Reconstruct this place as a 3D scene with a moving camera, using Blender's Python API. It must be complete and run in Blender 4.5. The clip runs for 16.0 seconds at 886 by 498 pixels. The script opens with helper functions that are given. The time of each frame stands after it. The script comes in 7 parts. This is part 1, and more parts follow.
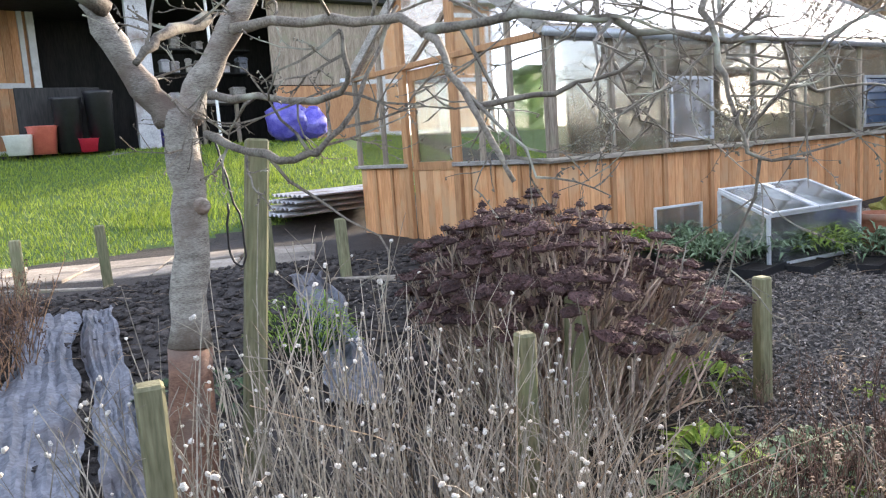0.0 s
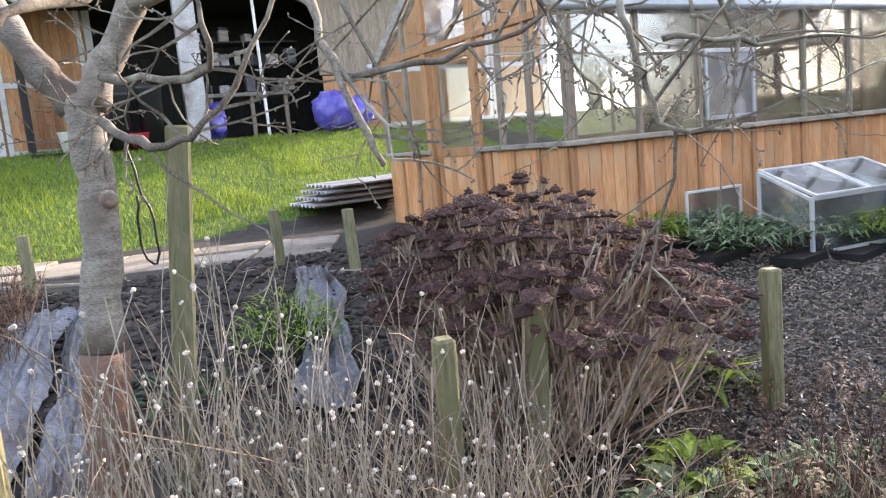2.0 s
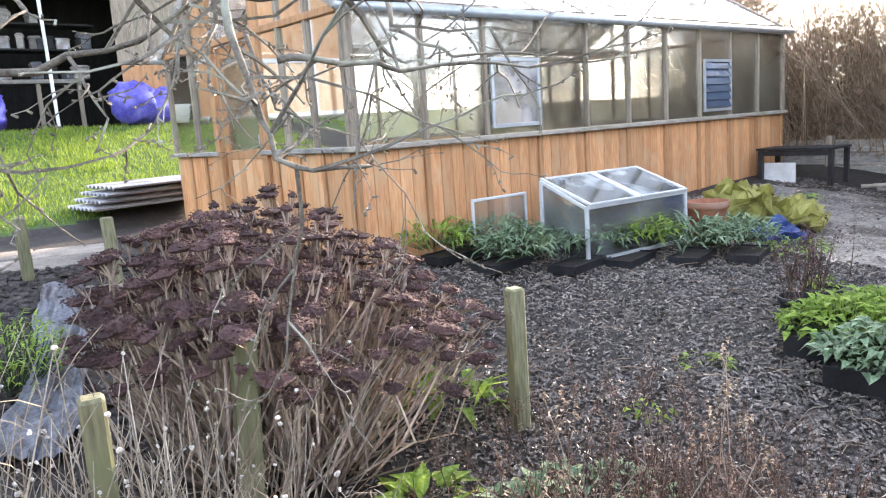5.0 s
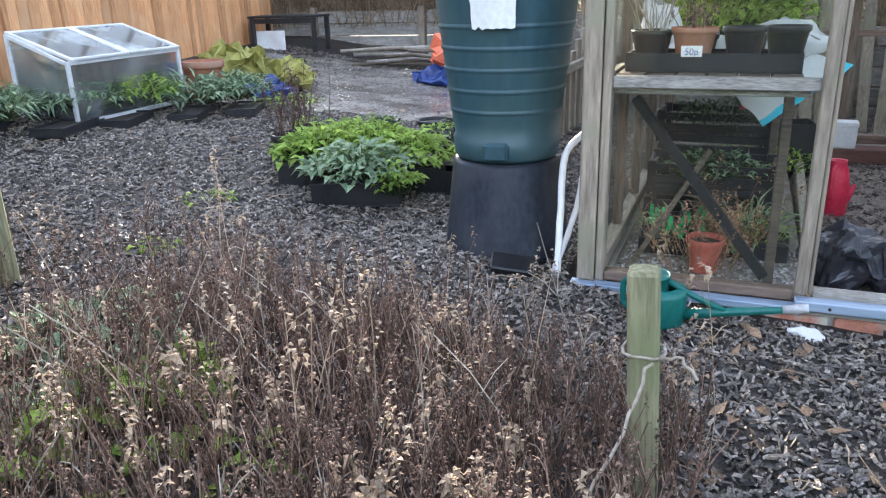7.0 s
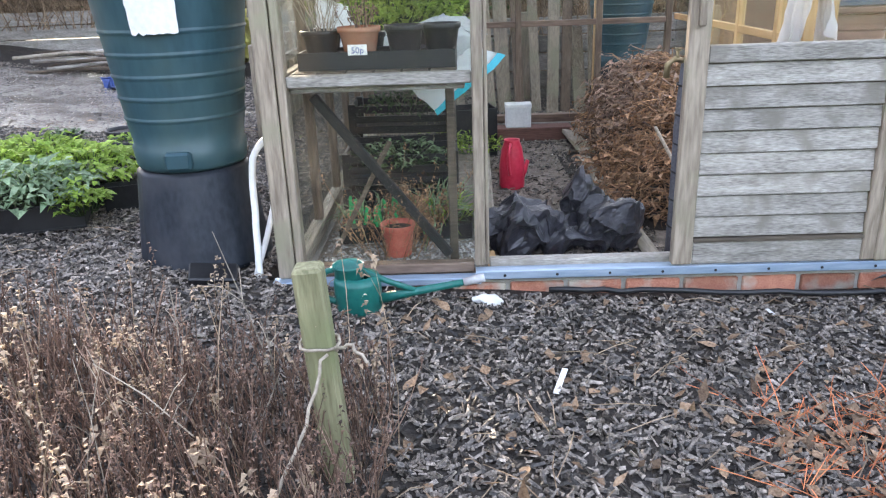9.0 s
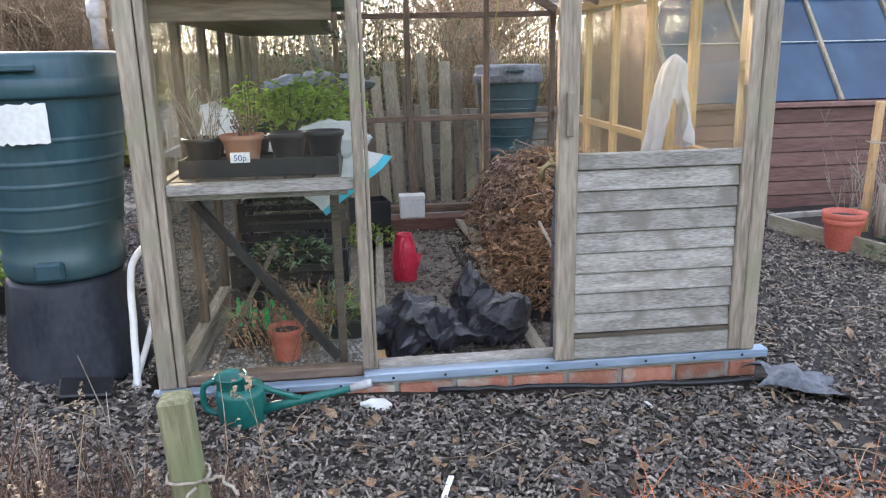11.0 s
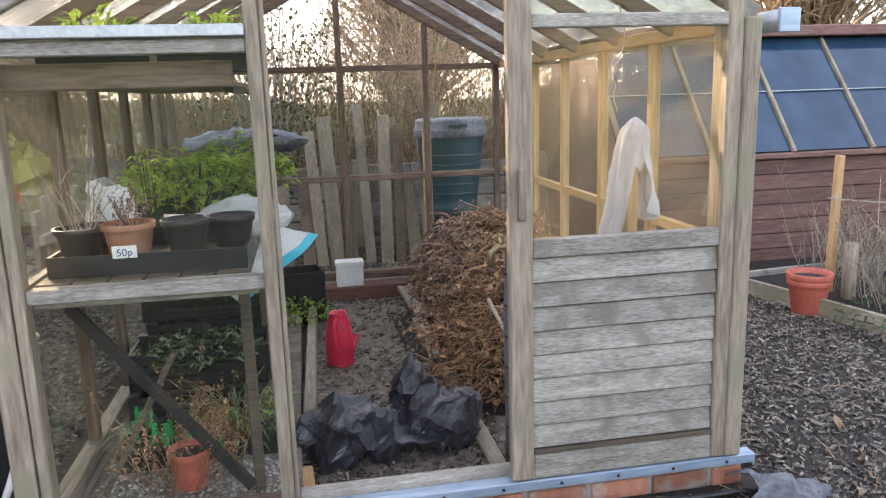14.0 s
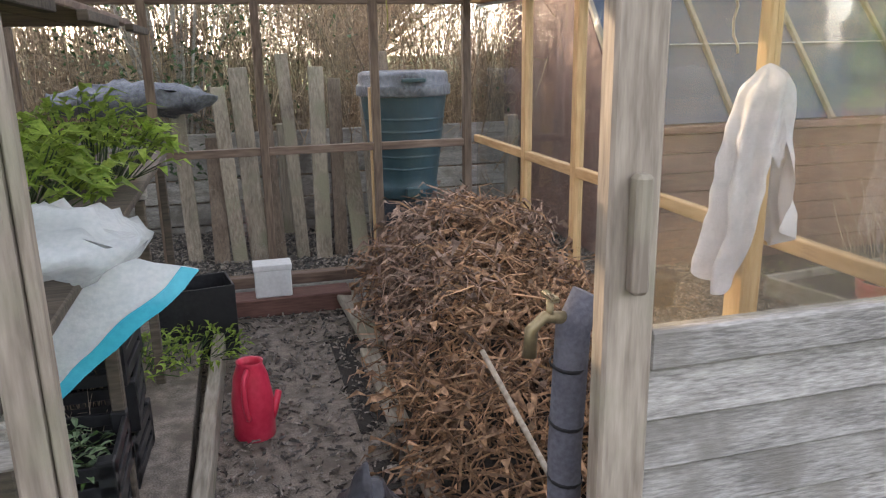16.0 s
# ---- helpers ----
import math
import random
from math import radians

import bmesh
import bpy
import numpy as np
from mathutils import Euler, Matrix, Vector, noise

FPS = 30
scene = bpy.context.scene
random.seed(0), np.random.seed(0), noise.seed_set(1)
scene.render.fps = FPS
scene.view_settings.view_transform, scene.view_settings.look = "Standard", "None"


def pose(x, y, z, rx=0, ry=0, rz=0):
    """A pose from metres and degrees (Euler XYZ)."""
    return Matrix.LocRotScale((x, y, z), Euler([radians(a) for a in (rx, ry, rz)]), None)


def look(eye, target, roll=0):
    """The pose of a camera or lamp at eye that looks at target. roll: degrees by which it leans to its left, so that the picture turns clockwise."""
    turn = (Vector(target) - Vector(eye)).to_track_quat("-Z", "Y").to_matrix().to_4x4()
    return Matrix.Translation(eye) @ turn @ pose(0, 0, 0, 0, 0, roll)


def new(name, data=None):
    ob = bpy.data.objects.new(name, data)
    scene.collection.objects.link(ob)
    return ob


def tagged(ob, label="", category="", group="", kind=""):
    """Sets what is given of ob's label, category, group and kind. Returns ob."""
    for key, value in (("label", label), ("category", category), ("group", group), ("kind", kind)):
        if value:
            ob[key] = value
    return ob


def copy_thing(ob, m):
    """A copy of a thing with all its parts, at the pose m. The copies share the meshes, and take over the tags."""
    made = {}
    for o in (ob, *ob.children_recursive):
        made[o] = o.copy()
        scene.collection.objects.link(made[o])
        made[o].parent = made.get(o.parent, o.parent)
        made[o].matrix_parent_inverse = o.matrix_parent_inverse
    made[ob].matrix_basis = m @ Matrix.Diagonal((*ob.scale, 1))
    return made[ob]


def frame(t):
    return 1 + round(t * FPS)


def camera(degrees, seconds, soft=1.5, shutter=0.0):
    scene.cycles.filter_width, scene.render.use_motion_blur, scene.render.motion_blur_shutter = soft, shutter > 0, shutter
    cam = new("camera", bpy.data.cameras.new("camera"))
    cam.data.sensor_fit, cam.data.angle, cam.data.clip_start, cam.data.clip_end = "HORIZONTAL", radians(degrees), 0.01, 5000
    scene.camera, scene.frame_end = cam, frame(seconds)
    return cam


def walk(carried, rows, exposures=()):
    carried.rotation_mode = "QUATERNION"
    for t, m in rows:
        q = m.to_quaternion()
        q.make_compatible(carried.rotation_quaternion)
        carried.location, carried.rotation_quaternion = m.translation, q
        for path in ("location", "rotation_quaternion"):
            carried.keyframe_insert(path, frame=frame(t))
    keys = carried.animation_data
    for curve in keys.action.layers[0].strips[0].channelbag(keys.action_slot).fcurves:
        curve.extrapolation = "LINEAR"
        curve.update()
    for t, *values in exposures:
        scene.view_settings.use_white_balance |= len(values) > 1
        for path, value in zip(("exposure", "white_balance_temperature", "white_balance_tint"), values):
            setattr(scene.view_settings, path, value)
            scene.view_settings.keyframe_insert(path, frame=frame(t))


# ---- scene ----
cam = camera(61.4, 16.0, 1.2)
PATH = [
    (0, (0.018, -0.405, 1.488), (-1.78, 0.43, 1.221), -3.9),
    (0.5, (0.053, -0.212, 1.484), (-1.734, 0.646, 1.222), -4.6),
    (1, (0.031, -0.142, 1.471), (-1.764, 0.7, 1.209), -4.8),
    (1.5, (0.011, -0.046, 1.451), (-1.814, 0.725, 1.18), -5.1),
    (2, (-0.057, 0.093, 1.436), (-1.925, 0.748, 1.152), -5.3),
    (2.5, (-0.064, 0.214, 1.435), (-1.976, 0.723, 1.142), -5.5),
    (3, (-0.072, 0.338, 1.437), (-2.027, 0.657, 1.165), -6.0),
    (5.3, (-0.09, 0.535, 1.47), (-1.638, 1.746, 1.1), -2.9),
    (5.5, (-0.088, 0.534, 1.435), (-1.535, 1.854, 1.031), -2.2),
    (6, (-0.062, 0.556, 1.301), (-1.255, 2.084, 0.808), -2.4),
    (6.5, (-0.026, 0.533, 1.24), (-0.96, 2.2, 0.651), -1.7),
    (7, (0.038, 0.514, 1.208), (-0.673, 2.263, 0.547), -1.7),
    (7.5, (0.095, 0.515, 1.209), (-0.432, 2.312, 0.509), -2.1),
    (8, (0.132, 0.502, 1.216), (-0.221, 2.337, 0.502), -2.3),
    (8.5, (0.173, 0.499, 1.224), (-0.017, 2.359, 0.515), -2.3),
    (9, (0.217, 0.513, 1.232), (0.167, 2.387, 0.536), -2.1),
    (9.5, (0.247, 0.531, 1.256), (0.304, 2.415, 0.589), -1.7),
    (10, (0.259, 0.522, 1.267), (0.387, 2.42, 0.65), -1.3),
    (10.2, (0.269, 0.515, 1.281), (0.412, 2.419, 0.688), -1.2),
    (12.3, (0.31, 0.527, 1.361), (0.592, 2.46, 0.934), -1.9),
    (12.5, (0.309, 0.531, 1.361), (0.593, 2.465, 0.938), -1.9),
    (13, (0.319, 0.557, 1.39), (0.607, 2.493, 0.979), -2.0),
    (13.5, (0.342, 0.703, 1.412), (0.652, 2.637, 1.01), -2.0),
    (14, (0.408, 0.987, 1.411), (0.758, 2.914, 1.007), -1.8),
    (14.5, (0.427, 1.258, 1.39), (0.813, 3.176, 0.974), -1.7),
    (15, (0.416, 1.59, 1.4), (0.836, 3.495, 0.957), -1.5),
    (15.5, (0.49, 1.957, 1.373), (0.936, 3.849, 0.901), -1.3),
    (16, (0.558, 2.305, 1.344), (1.063, 4.171, 0.831), -1.0),
]
walk(cam, [(t, look(eye, target, roll)) for t, eye, target, roll in PATH], [(0, 2.6, 6500, 16), (3, 2.68, 6750, 18), (5.5, 3.2, 6350, 14), (6, 2.8, 6150, 12), (7, 3.15, 6250, 13), (7.5, 3.35, 6300, 13), (9, 3.45, 6600, 15), (10, 3.3, 6700, 16), (12.5, 3.0, 6950, 16), (14, 3.05, 7200, 17), (15, 3.2, 7300, 18), (15.5, 3.4, 7250, 18), (16, 3.05, 7250, 19)])

# ---- light ----
SUN_AZ = 27.0      # degrees from +y towards -x
SUN_EL = 17.0
world = bpy.data.worlds.new("sky")
scene.world = world
world.use_nodes = True
wn, wl = world.node_tree.nodes, world.node_tree.links
sky = wn.new("ShaderNodeTexSky")
sky.sky_type = 'NISHITA'
sky.sun_disc = False
sky.sun_elevation = radians(SUN_EL)
sky.sun_rotation = radians(-SUN_AZ)
sky.air_density, sky.dust_density, sky.ozone_density = 0.85, 0.9, 2.0
haze = wn.new("ShaderNodeHueSaturation")     # thin high cloud takes colour out of the sky
haze.inputs["Saturation"].default_value = 0.55
wl.new(sky.outputs[0], haze.inputs["Color"])
wl.new(haze.outputs[0], wn["Background"].inputs[0])
wn["Background"].inputs[1].default_value = 0.15
sun = new("sun", bpy.data.lights.new("sun", 'SUN'))
sun.data.energy, sun.data.angle, sun.data.color = 2.2, radians(0.6), (1.0, 0.84, 0.62)
_a, _e = radians(SUN_AZ), radians(SUN_EL)
SUN_DIR = Vector((-math.sin(_a) * math.cos(_e), math.cos(_a) * math.cos(_e), math.sin(_e)))
sun.matrix_world = look(SUN_DIR * 30, (0, 0, 0))

# ---- materials ----
MATS = {}


def node_mat(name):
    m = bpy.data.materials.new(name)
    m.use_nodes = True
    MATS[name] = m
    return m, m.node_tree.nodes, m.node_tree.links, m.node_tree.nodes["Principled BSDF"]


def surface(name, c1, c2, rough=0.7, scale=8.0, grain=(1, 1, 1), bump=0.3, fine=7.0, vary=0.25, metal=0.0, c3=None, spec=0.4, sheer=0.0, island=False, distance=0.01):
    """Two scales of noise between two colours, an optional stain colour, bump, and a change from piece to piece."""
    m, n, l, p = node_mat(name)
    tc = n.new("ShaderNodeTexCoord")
    mp = n.new("ShaderNodeMapping")
    mp.inputs["Scale"].default_value = grain
    info = n.new("ShaderNodeNewGeometry") if island else n.new("ShaderNodeObjectInfo")
    rnd = info.outputs["Random Per Island"] if island else info.outputs["Random"]
    off = n.new("ShaderNodeVectorMath")
    off.operation = 'ADD'
    mul = n.new("ShaderNodeMath")
    mul.operation = 'MULTIPLY'
    mul.inputs[1].default_value = 17.0
    l.new(rnd, mul.inputs[0])
    l.new(tc.outputs["Object"], off.inputs[0])
    l.new(mul.outputs[0], off.inputs[1])
    l.new(off.outputs[0], mp.inputs[0])
    a, b = n.new("ShaderNodeTexNoise"), n.new("ShaderNodeTexNoise")
    a.inputs["Scale"].default_value, b.inputs["Scale"].default_value = scale, scale * fine
    a.inputs["Detail"].default_value, b.inputs["Detail"].default_value = 4, 3
    l.new(mp.outputs[0], a.inputs[0])
    l.new(mp.outputs[0], b.inputs[0])
    add = n.new("ShaderNodeMath")
    add.operation = 'MULTIPLY_ADD'
    add.inputs[1].default_value = 0.55
    l.new(b.outputs[0], add.inputs[0])
    half = n.new("ShaderNodeMath")
    half.operation = 'MULTIPLY'
    half.inputs[1].default_value = 0.45
    l.new(a.outputs[0], half.inputs[0])
    l.new(half.outputs[0], add.inputs[2])
    ramp = n.new("ShaderNodeValToRGB")
    ramp.color_ramp.elements[0].position, ramp.color_ramp.elements[1].position = 0.36, 0.64
    ramp.color_ramp.elements[0].color, ramp.color_ramp.elements[1].color = (*c1, 1), (*c2, 1)
    l.new(add.outputs[0], ramp.inputs[0])
    col = ramp.outputs[0]
    if c3:
        st = n.new("ShaderNodeTexNoise")
        st.inputs["Scale"].default_value, st.inputs["Detail"].default_value = scale * 0.35, 5
        l.new(off.outputs[0], st.inputs[0])
        sr = n.new("ShaderNodeValToRGB")
        sr.color_ramp.elements[0].position, sr.color_ramp.elements[1].position = 0.52, 0.68
        l.new(st.outputs[0], sr.inputs[0])
        mix = n.new("ShaderNodeMix")
        mix.data_type = 'RGBA'
        l.new(sr.outputs[0], mix.inputs[0])
        l.new(col, mix.inputs[6])
        mix.inputs[7].default_value = (*c3, 1)
        col = mix.outputs[2]
    hsv = n.new("ShaderNodeHueSaturation")
    mr = n.new("ShaderNodeMapRange")
    mr.inputs[3].default_value, mr.inputs[4].default_value = 1 - vary, 1 + vary
    l.new(rnd, mr.inputs[0])
    l.new(mr.outputs[0], hsv.inputs["Value"])
    l.new(col, hsv.inputs["Color"])
    l.new(hsv.outputs[0], p.inputs["Base Color"])
    bp = n.new("ShaderNodeBump")
    bp.inputs["Strength"].default_value, bp.inputs["Distance"].default_value = bump, distance
    l.new(add.outputs[0], bp.inputs["Height"])
    l.new(bp.outputs[0], p.inputs["Normal"])
    p.inputs["Roughness"].default_value, p.inputs["Metallic"].default_value = rough, metal
    p.inputs["Specular IOR Level"].default_value = spec
    if sheer:
        tr = n.new("ShaderNodeBsdfTranslucent")
        l.new(hsv.outputs[0], tr.inputs[0])
        ms = n.new("ShaderNodeMixShader")
        ms.inputs[0].default_value = sheer
        l.new(p.outputs[0], ms.inputs[1])
        l.new(tr.outputs[0], ms.inputs[2])
        l.new(ms.outputs[0], n["Material Output"].inputs[0])
    return m


def glass(name, dirt=0.12, tint=(0.9, 0.92, 0.88), low=0.45, high=0.75, streak=(1, 1, 1), gloss=0.10, shine=0.8):
    """Clear pane with a streaked, patchy film that scatters light: dirt, or a pale sheen on lids and vent."""
    m, n, l, p = node_mat(name)
    n.remove(p)
    tc, mp = n.new("ShaderNodeTexCoord"), n.new("ShaderNodeMapping")
    mp.inputs["Scale"].default_value = streak
    l.new(tc.outputs["Object"], mp.inputs[0])
    a = n.new("ShaderNodeTexNoise")
    a.inputs["Scale"].default_value, a.inputs["Detail"].default_value = 4.0, 6
    l.new(mp.outputs[0], a.inputs[0])
    r = n.new("ShaderNodeMapRange")
    r.inputs[1].default_value, r.inputs[2].default_value = low, high
    r.inputs[3].default_value, r.inputs[4].default_value = dirt * 0.45, dirt * 2.0
    l.new(a.outputs[0], r.inputs[0])
    tr, gl, df, tl = n.new("ShaderNodeBsdfTransparent"), n.new("ShaderNodeBsdfGlossy"), n.new("ShaderNodeBsdfDiffuse"), n.new("ShaderNodeBsdfTranslucent")
    tr.inputs[0].default_value = (0.95, 0.96, 0.94, 1)
    gl.inputs["Roughness"].default_value = 0.03
    df.inputs[0].default_value = tl.inputs[0].default_value = (*tint, 1)
    film, s1, s2 = n.new("ShaderNodeMixShader"), n.new("ShaderNodeMixShader"), n.new("ShaderNodeMixShader")
    l.new(df.outputs[0], film.inputs[1])
    l.new(tl.outputs[0], film.inputs[2])
    l.new(r.outputs[0], s1.inputs[0])
    l.new(tr.outputs[0], s1.inputs[1])
    l.new(film.outputs[0], s1.inputs[2])
    fr, fm = n.new("ShaderNodeFresnel"), n.new("ShaderNodeMath")
    fr.inputs[0].default_value = 1.45
    fm.operation = 'MULTIPLY_ADD'
    fm.inputs[1].default_value, fm.inputs[2].default_value = shine, gloss * 0.3
    fm.use_clamp = True
    l.new(fr.outputs[0], fm.inputs[0])
    l.new(fm.outputs[0], s2.inputs[0])
    l.new(s1.outputs[0], s2.inputs[1])
    l.new(gl.outputs[0], s2.inputs[2])
    l.new(s2.outputs[0], n["Material Output"].inputs[0])
    return m


GX, GY, GZ = (0.12, 1, 1), (1, 0.12, 1), (1, 1, 0.12)
CEDAR = surface("cedar boards", (0.47, 0.21, 0.085), (0.69, 0.38, 0.18), 0.65, 9, GZ, 0.25, vary=0.18, c3=(0.56, 0.34, 0.18))
CEDAR_F = surface("cedar frame", (0.33, 0.16, 0.07), (0.52, 0.28, 0.13), 0.65, 9, GZ, 0.2, vary=0.1)
GREY_Z = surface("weathered timber upright", (0.17, 0.135, 0.10), (0.37, 0.305, 0.235), 0.8, 12, GZ, 0.5, vary=0.12, c3=(0.24, 0.22, 0.15))
GREY_X = surface("weathered timber level", (0.17, 0.155, 0.135), (0.42, 0.39, 0.345), 0.8, 24, (0.22, 1, 1.4), 0.5, vary=0.18, c3=(0.20, 0.18, 0.15))
GREY_Y = surface("weathered timber long", (0.20, 0.17, 0.13), (0.42, 0.37, 0.30), 0.8, 12, GY, 0.5, vary=0.12, c3=(0.24, 0.22, 0.15))
PALE_Z = surface("inside timber upright", (0.42, 0.25, 0.11), (0.60, 0.40, 0.21), 0.7, 12, GZ, 0.3, vary=0.12)
PALE_Y = surface("inside timber long", (0.42, 0.25, 0.11), (0.60, 0.40, 0.21), 0.7, 12, GY, 0.3, vary=0.12)
RED_X = surface("dull brown timber", (0.10, 0.065, 0.048), (0.22, 0.155, 0.115), 0.75, 12, GX, 0.4, vary=0.12)
RED_Z = surface("dull brown upright", (0.10, 0.068, 0.048), (0.22, 0.16, 0.115), 0.75, 12, GZ, 0.4, vary=0.12)
DARK_W = surface("dark brown timber", (0.05, 0.04, 0.03), (0.14, 0.11, 0.08), 0.8, 12, GX, 0.5)
POST = surface("green treated post", (0.12, 0.115, 0.06), (0.28, 0.265, 0.155), 0.85, 14, GZ, 0.6, vary=0.15, c3=(0.17, 0.18, 0.09))
BARK = surface("silver banded cherry bark", (0.16, 0.14, 0.118), (0.46, 0.425, 0.36), 0.7, 11, (1.2, 1.2, 4.5), 0.7, c3=(0.17, 0.12, 0.09))
ROOTSTOCK = surface("red brown rootstock bark", (0.13, 0.065, 0.042), (0.30, 0.165, 0.11), 0.8, 12, (1, 1, 2.5), 0.5, c3=(0.20, 0.15, 0.12))
TWIG_TREE = surface("lichen twig", (0.085, 0.07, 0.056), (0.25, 0.22, 0.175), 0.85, 22, (1, 1, 1), 0.4, c3=(0.37, 0.37, 0.29))
MULCH = surface("wood chip mulch", (0.006, 0.005, 0.004), (0.05, 0.042, 0.035), 0.8, 30, (1, 1, 1), 0.9, fine=5, c3=(0.05, 0.04, 0.03))
CHIP = surface("wood chips", (0.016, 0.013, 0.011), (0.27, 0.23, 0.19), 0.45, 20, (1, 1, 1), 0.4, vary=0.9, island=True, spec=0.5)
SOIL = surface("damp garden soil", (0.010, 0.008, 0.007), (0.045, 0.036, 0.028), 0.8, 18, (1, 1, 1), 0.9)
# base colour lightened to include the sky's shine on the wet surface
MUD = surface("wet mud", (0.12, 0.105, 0.09), (0.36, 0.33, 0.285), 0.2, 5, (1, 1, 1), 0.9, spec=0.6, c3=(0.10, 0.09, 0.08))
EARTH = surface("trodden dry earth", (0.085, 0.07, 0.056), (0.28, 0.235, 0.195), 0.85, 24, (1, 1, 1), 0.8, c3=(0.11, 0.09, 0.07))
LAWN = surface("lawn earth", (0.03, 0.06, 0.012), (0.08, 0.14, 0.03), 0.9, 6, (1, 1, 1), 0.6)
BLADE = surface("grass blades", (0.09, 0.17, 0.02), (0.34, 0.42, 0.06), 0.6, 1.6, (1, 1, 1), 0.0, vary=0.3, island=True, sheer=0.4)
BUTT = surface("dark green plastic", (0.018, 0.053, 0.067), (0.031, 0.077, 0.095), 0.42, 5, (1, 1, 0.3), 0.05, vary=0.04, c3=(0.045, 0.085, 0.085))
BLACKP = surface("black plastic", (0.008, 0.008, 0.009), (0.022, 0.022, 0.024), 0.42, 9, (1, 1, 1), 0.1, vary=0.2, c3=(0.02, 0.02, 0.021))
STANDP = surface("blue black plastic", (0.007, 0.010, 0.015), (0.020, 0.025, 0.033), 0.5, 7, (1, 1, 0.5), 0.08, vary=0.1, spec=0.22, c3=(0.035, 0.038, 0.044))
BAGP = surface("black bin liner", (0.016, 0.016, 0.021), (0.05, 0.05, 0.06), 0.36, 9, (1, 1, 1), 0.3, vary=0.1, spec=0.6)
ALU = surface("dull aluminium", (0.36, 0.38, 0.40), (0.52, 0.54, 0.55), 0.45, 12, (1, 1, 1), 0.1, metal=0.6, vary=0.08)
ALU_BLUE = surface("blue grey track", (0.22, 0.30, 0.40), (0.38, 0.46, 0.55), 0.4, 10, GX, 0.1, metal=0.35, vary=0.05)
GALV = surface("galvanised sheet", (0.34, 0.34, 0.35), (0.58, 0.58, 0.58), 0.5, 6, (1, 1, 1), 0.1, metal=0.15, c3=(0.20, 0.15, 0.12))
WHITEP = surface("white plastic", (0.68, 0.68, 0.66), (0.82, 0.82, 0.80), 0.5, 8, (1, 1, 1), 0.05, c3=(0.55, 0.54, 0.50), vary=0.05)
CLOTH = surface("white cloth", (0.50, 0.50, 0.54), (0.72, 0.71, 0.75), 0.9, 25, (1, 1, 1), 0.4, vary=0.03, sheer=0.12)
TERRA = surface("terracotta", (0.34, 0.12, 0.06), (0.50, 0.21, 0.12), 0.8, 14, (1, 1, 1), 0.2, c3=(0.42, 0.28, 0.2))
REDP = surface("red plastic", (0.50, 0.016, 0.045), (0.62, 0.045, 0.085), 0.35, 6, (1, 1, 1), 0.05, vary=0.05)
REDPOT = surface("red pot plastic", (0.46, 0.10, 0.07), (0.58, 0.16, 0.11), 0.5, 9, (1, 1, 1), 0.1, vary=0.1)
GREENP = surface("green can plastic", (0.006, 0.10, 0.085), (0.012, 0.14, 0.115), 0.35, 6, (1, 1, 1), 0.05, vary=0.05)
BRICK = surface("red brick", (0.30, 0.11, 0.07), (0.44, 0.20, 0.13), 0.85, 25, (1, 1, 1), 0.6, vary=0.35, c3=(0.38, 0.34, 0.28))
MORTAR = surface("mortar", (0.30, 0.28, 0.25), (0.42, 0.40, 0.36), 0.9, 30, (1, 1, 1), 0.5)
CONC = surface("path slabs", (0.20, 0.17, 0.13), (0.38, 0.33, 0.27), 0.8, 7, (1, 1, 1), 0.4, c3=(0.14, 0.12, 0.10))
SHEET = surface("weathered grey sheeting", (0.055, 0.06, 0.07), (0.18, 0.19, 0.215), 0.45, 6, (1, 1, 1), 0.4, c3=(0.07, 0.06, 0.06), vary=0.1)
GLASS = glass("greenhouse glass", 0.010, (0.80, 0.76, 0.66), streak=(1, 1, 0.35), gloss=0.0, shine=0.3)
GLASS_D = glass("dusty door glass", 0.055, (0.60, 0.45, 0.27), 0.2, 0.95, streak=(3, 3, 0.35), gloss=0.0, shine=0.4)
GLASS_A = glass("misted greenhouse glass", 0.08, (0.92, 0.86, 0.66), streak=(1, 1, 0.5), gloss=0.3)
GLASS_R = glass("roof glass", 0.30, (0.92, 0.93, 0.95), gloss=0.3)
# heavy pale film stands for the sky reflected in the lids
GLASS_L = glass("cold frame lid with sky sheen film", 0.42, (0.82, 0.90, 0.90), gloss=0.6)
PALEM = surface("pale oxidised aluminium", (0.50, 0.52, 0.53), (0.68, 0.70, 0.70), 0.5, 12, (1, 1, 1), 0.1, metal=0.2, vary=0.08)
GLASS_C = glass("cold frame glazing", 0.15, (0.85, 0.92, 0.92), gloss=0.3)
HEDGE_W = surface("hedge twigs", (0.16, 0.105, 0.068), (0.42, 0.31, 0.20), 0.8, 5, (1, 1, 1), 0.0, vary=0.5, island=True)
DRY = surface("dry stems", (0.20, 0.14, 0.09), (0.42, 0.32, 0.22), 0.8, 9, (1, 1, 1), 0.0, vary=0.5, island=True, sheer=0.15)
PALE = surface("pale dry stems", (0.22, 0.185, 0.14), (0.45, 0.39, 0.31), 0.8, 9, (1, 1, 1), 0.0, vary=0.4, island=True)
BROWN = surface("dead brown stems", (0.055, 0.032, 0.024), (0.19, 0.115, 0.078), 0.85, 9, (1, 1, 1), 0.0, vary=0.55, island=True)
SEDUM_STEM = surface("dull pinkish sedum stems", (0.21, 0.15, 0.125), (0.48, 0.375, 0.295), 0.7, 7, (1, 1, 1), 0.0, vary=0.55, island=True, c3=(0.30, 0.25, 0.16))
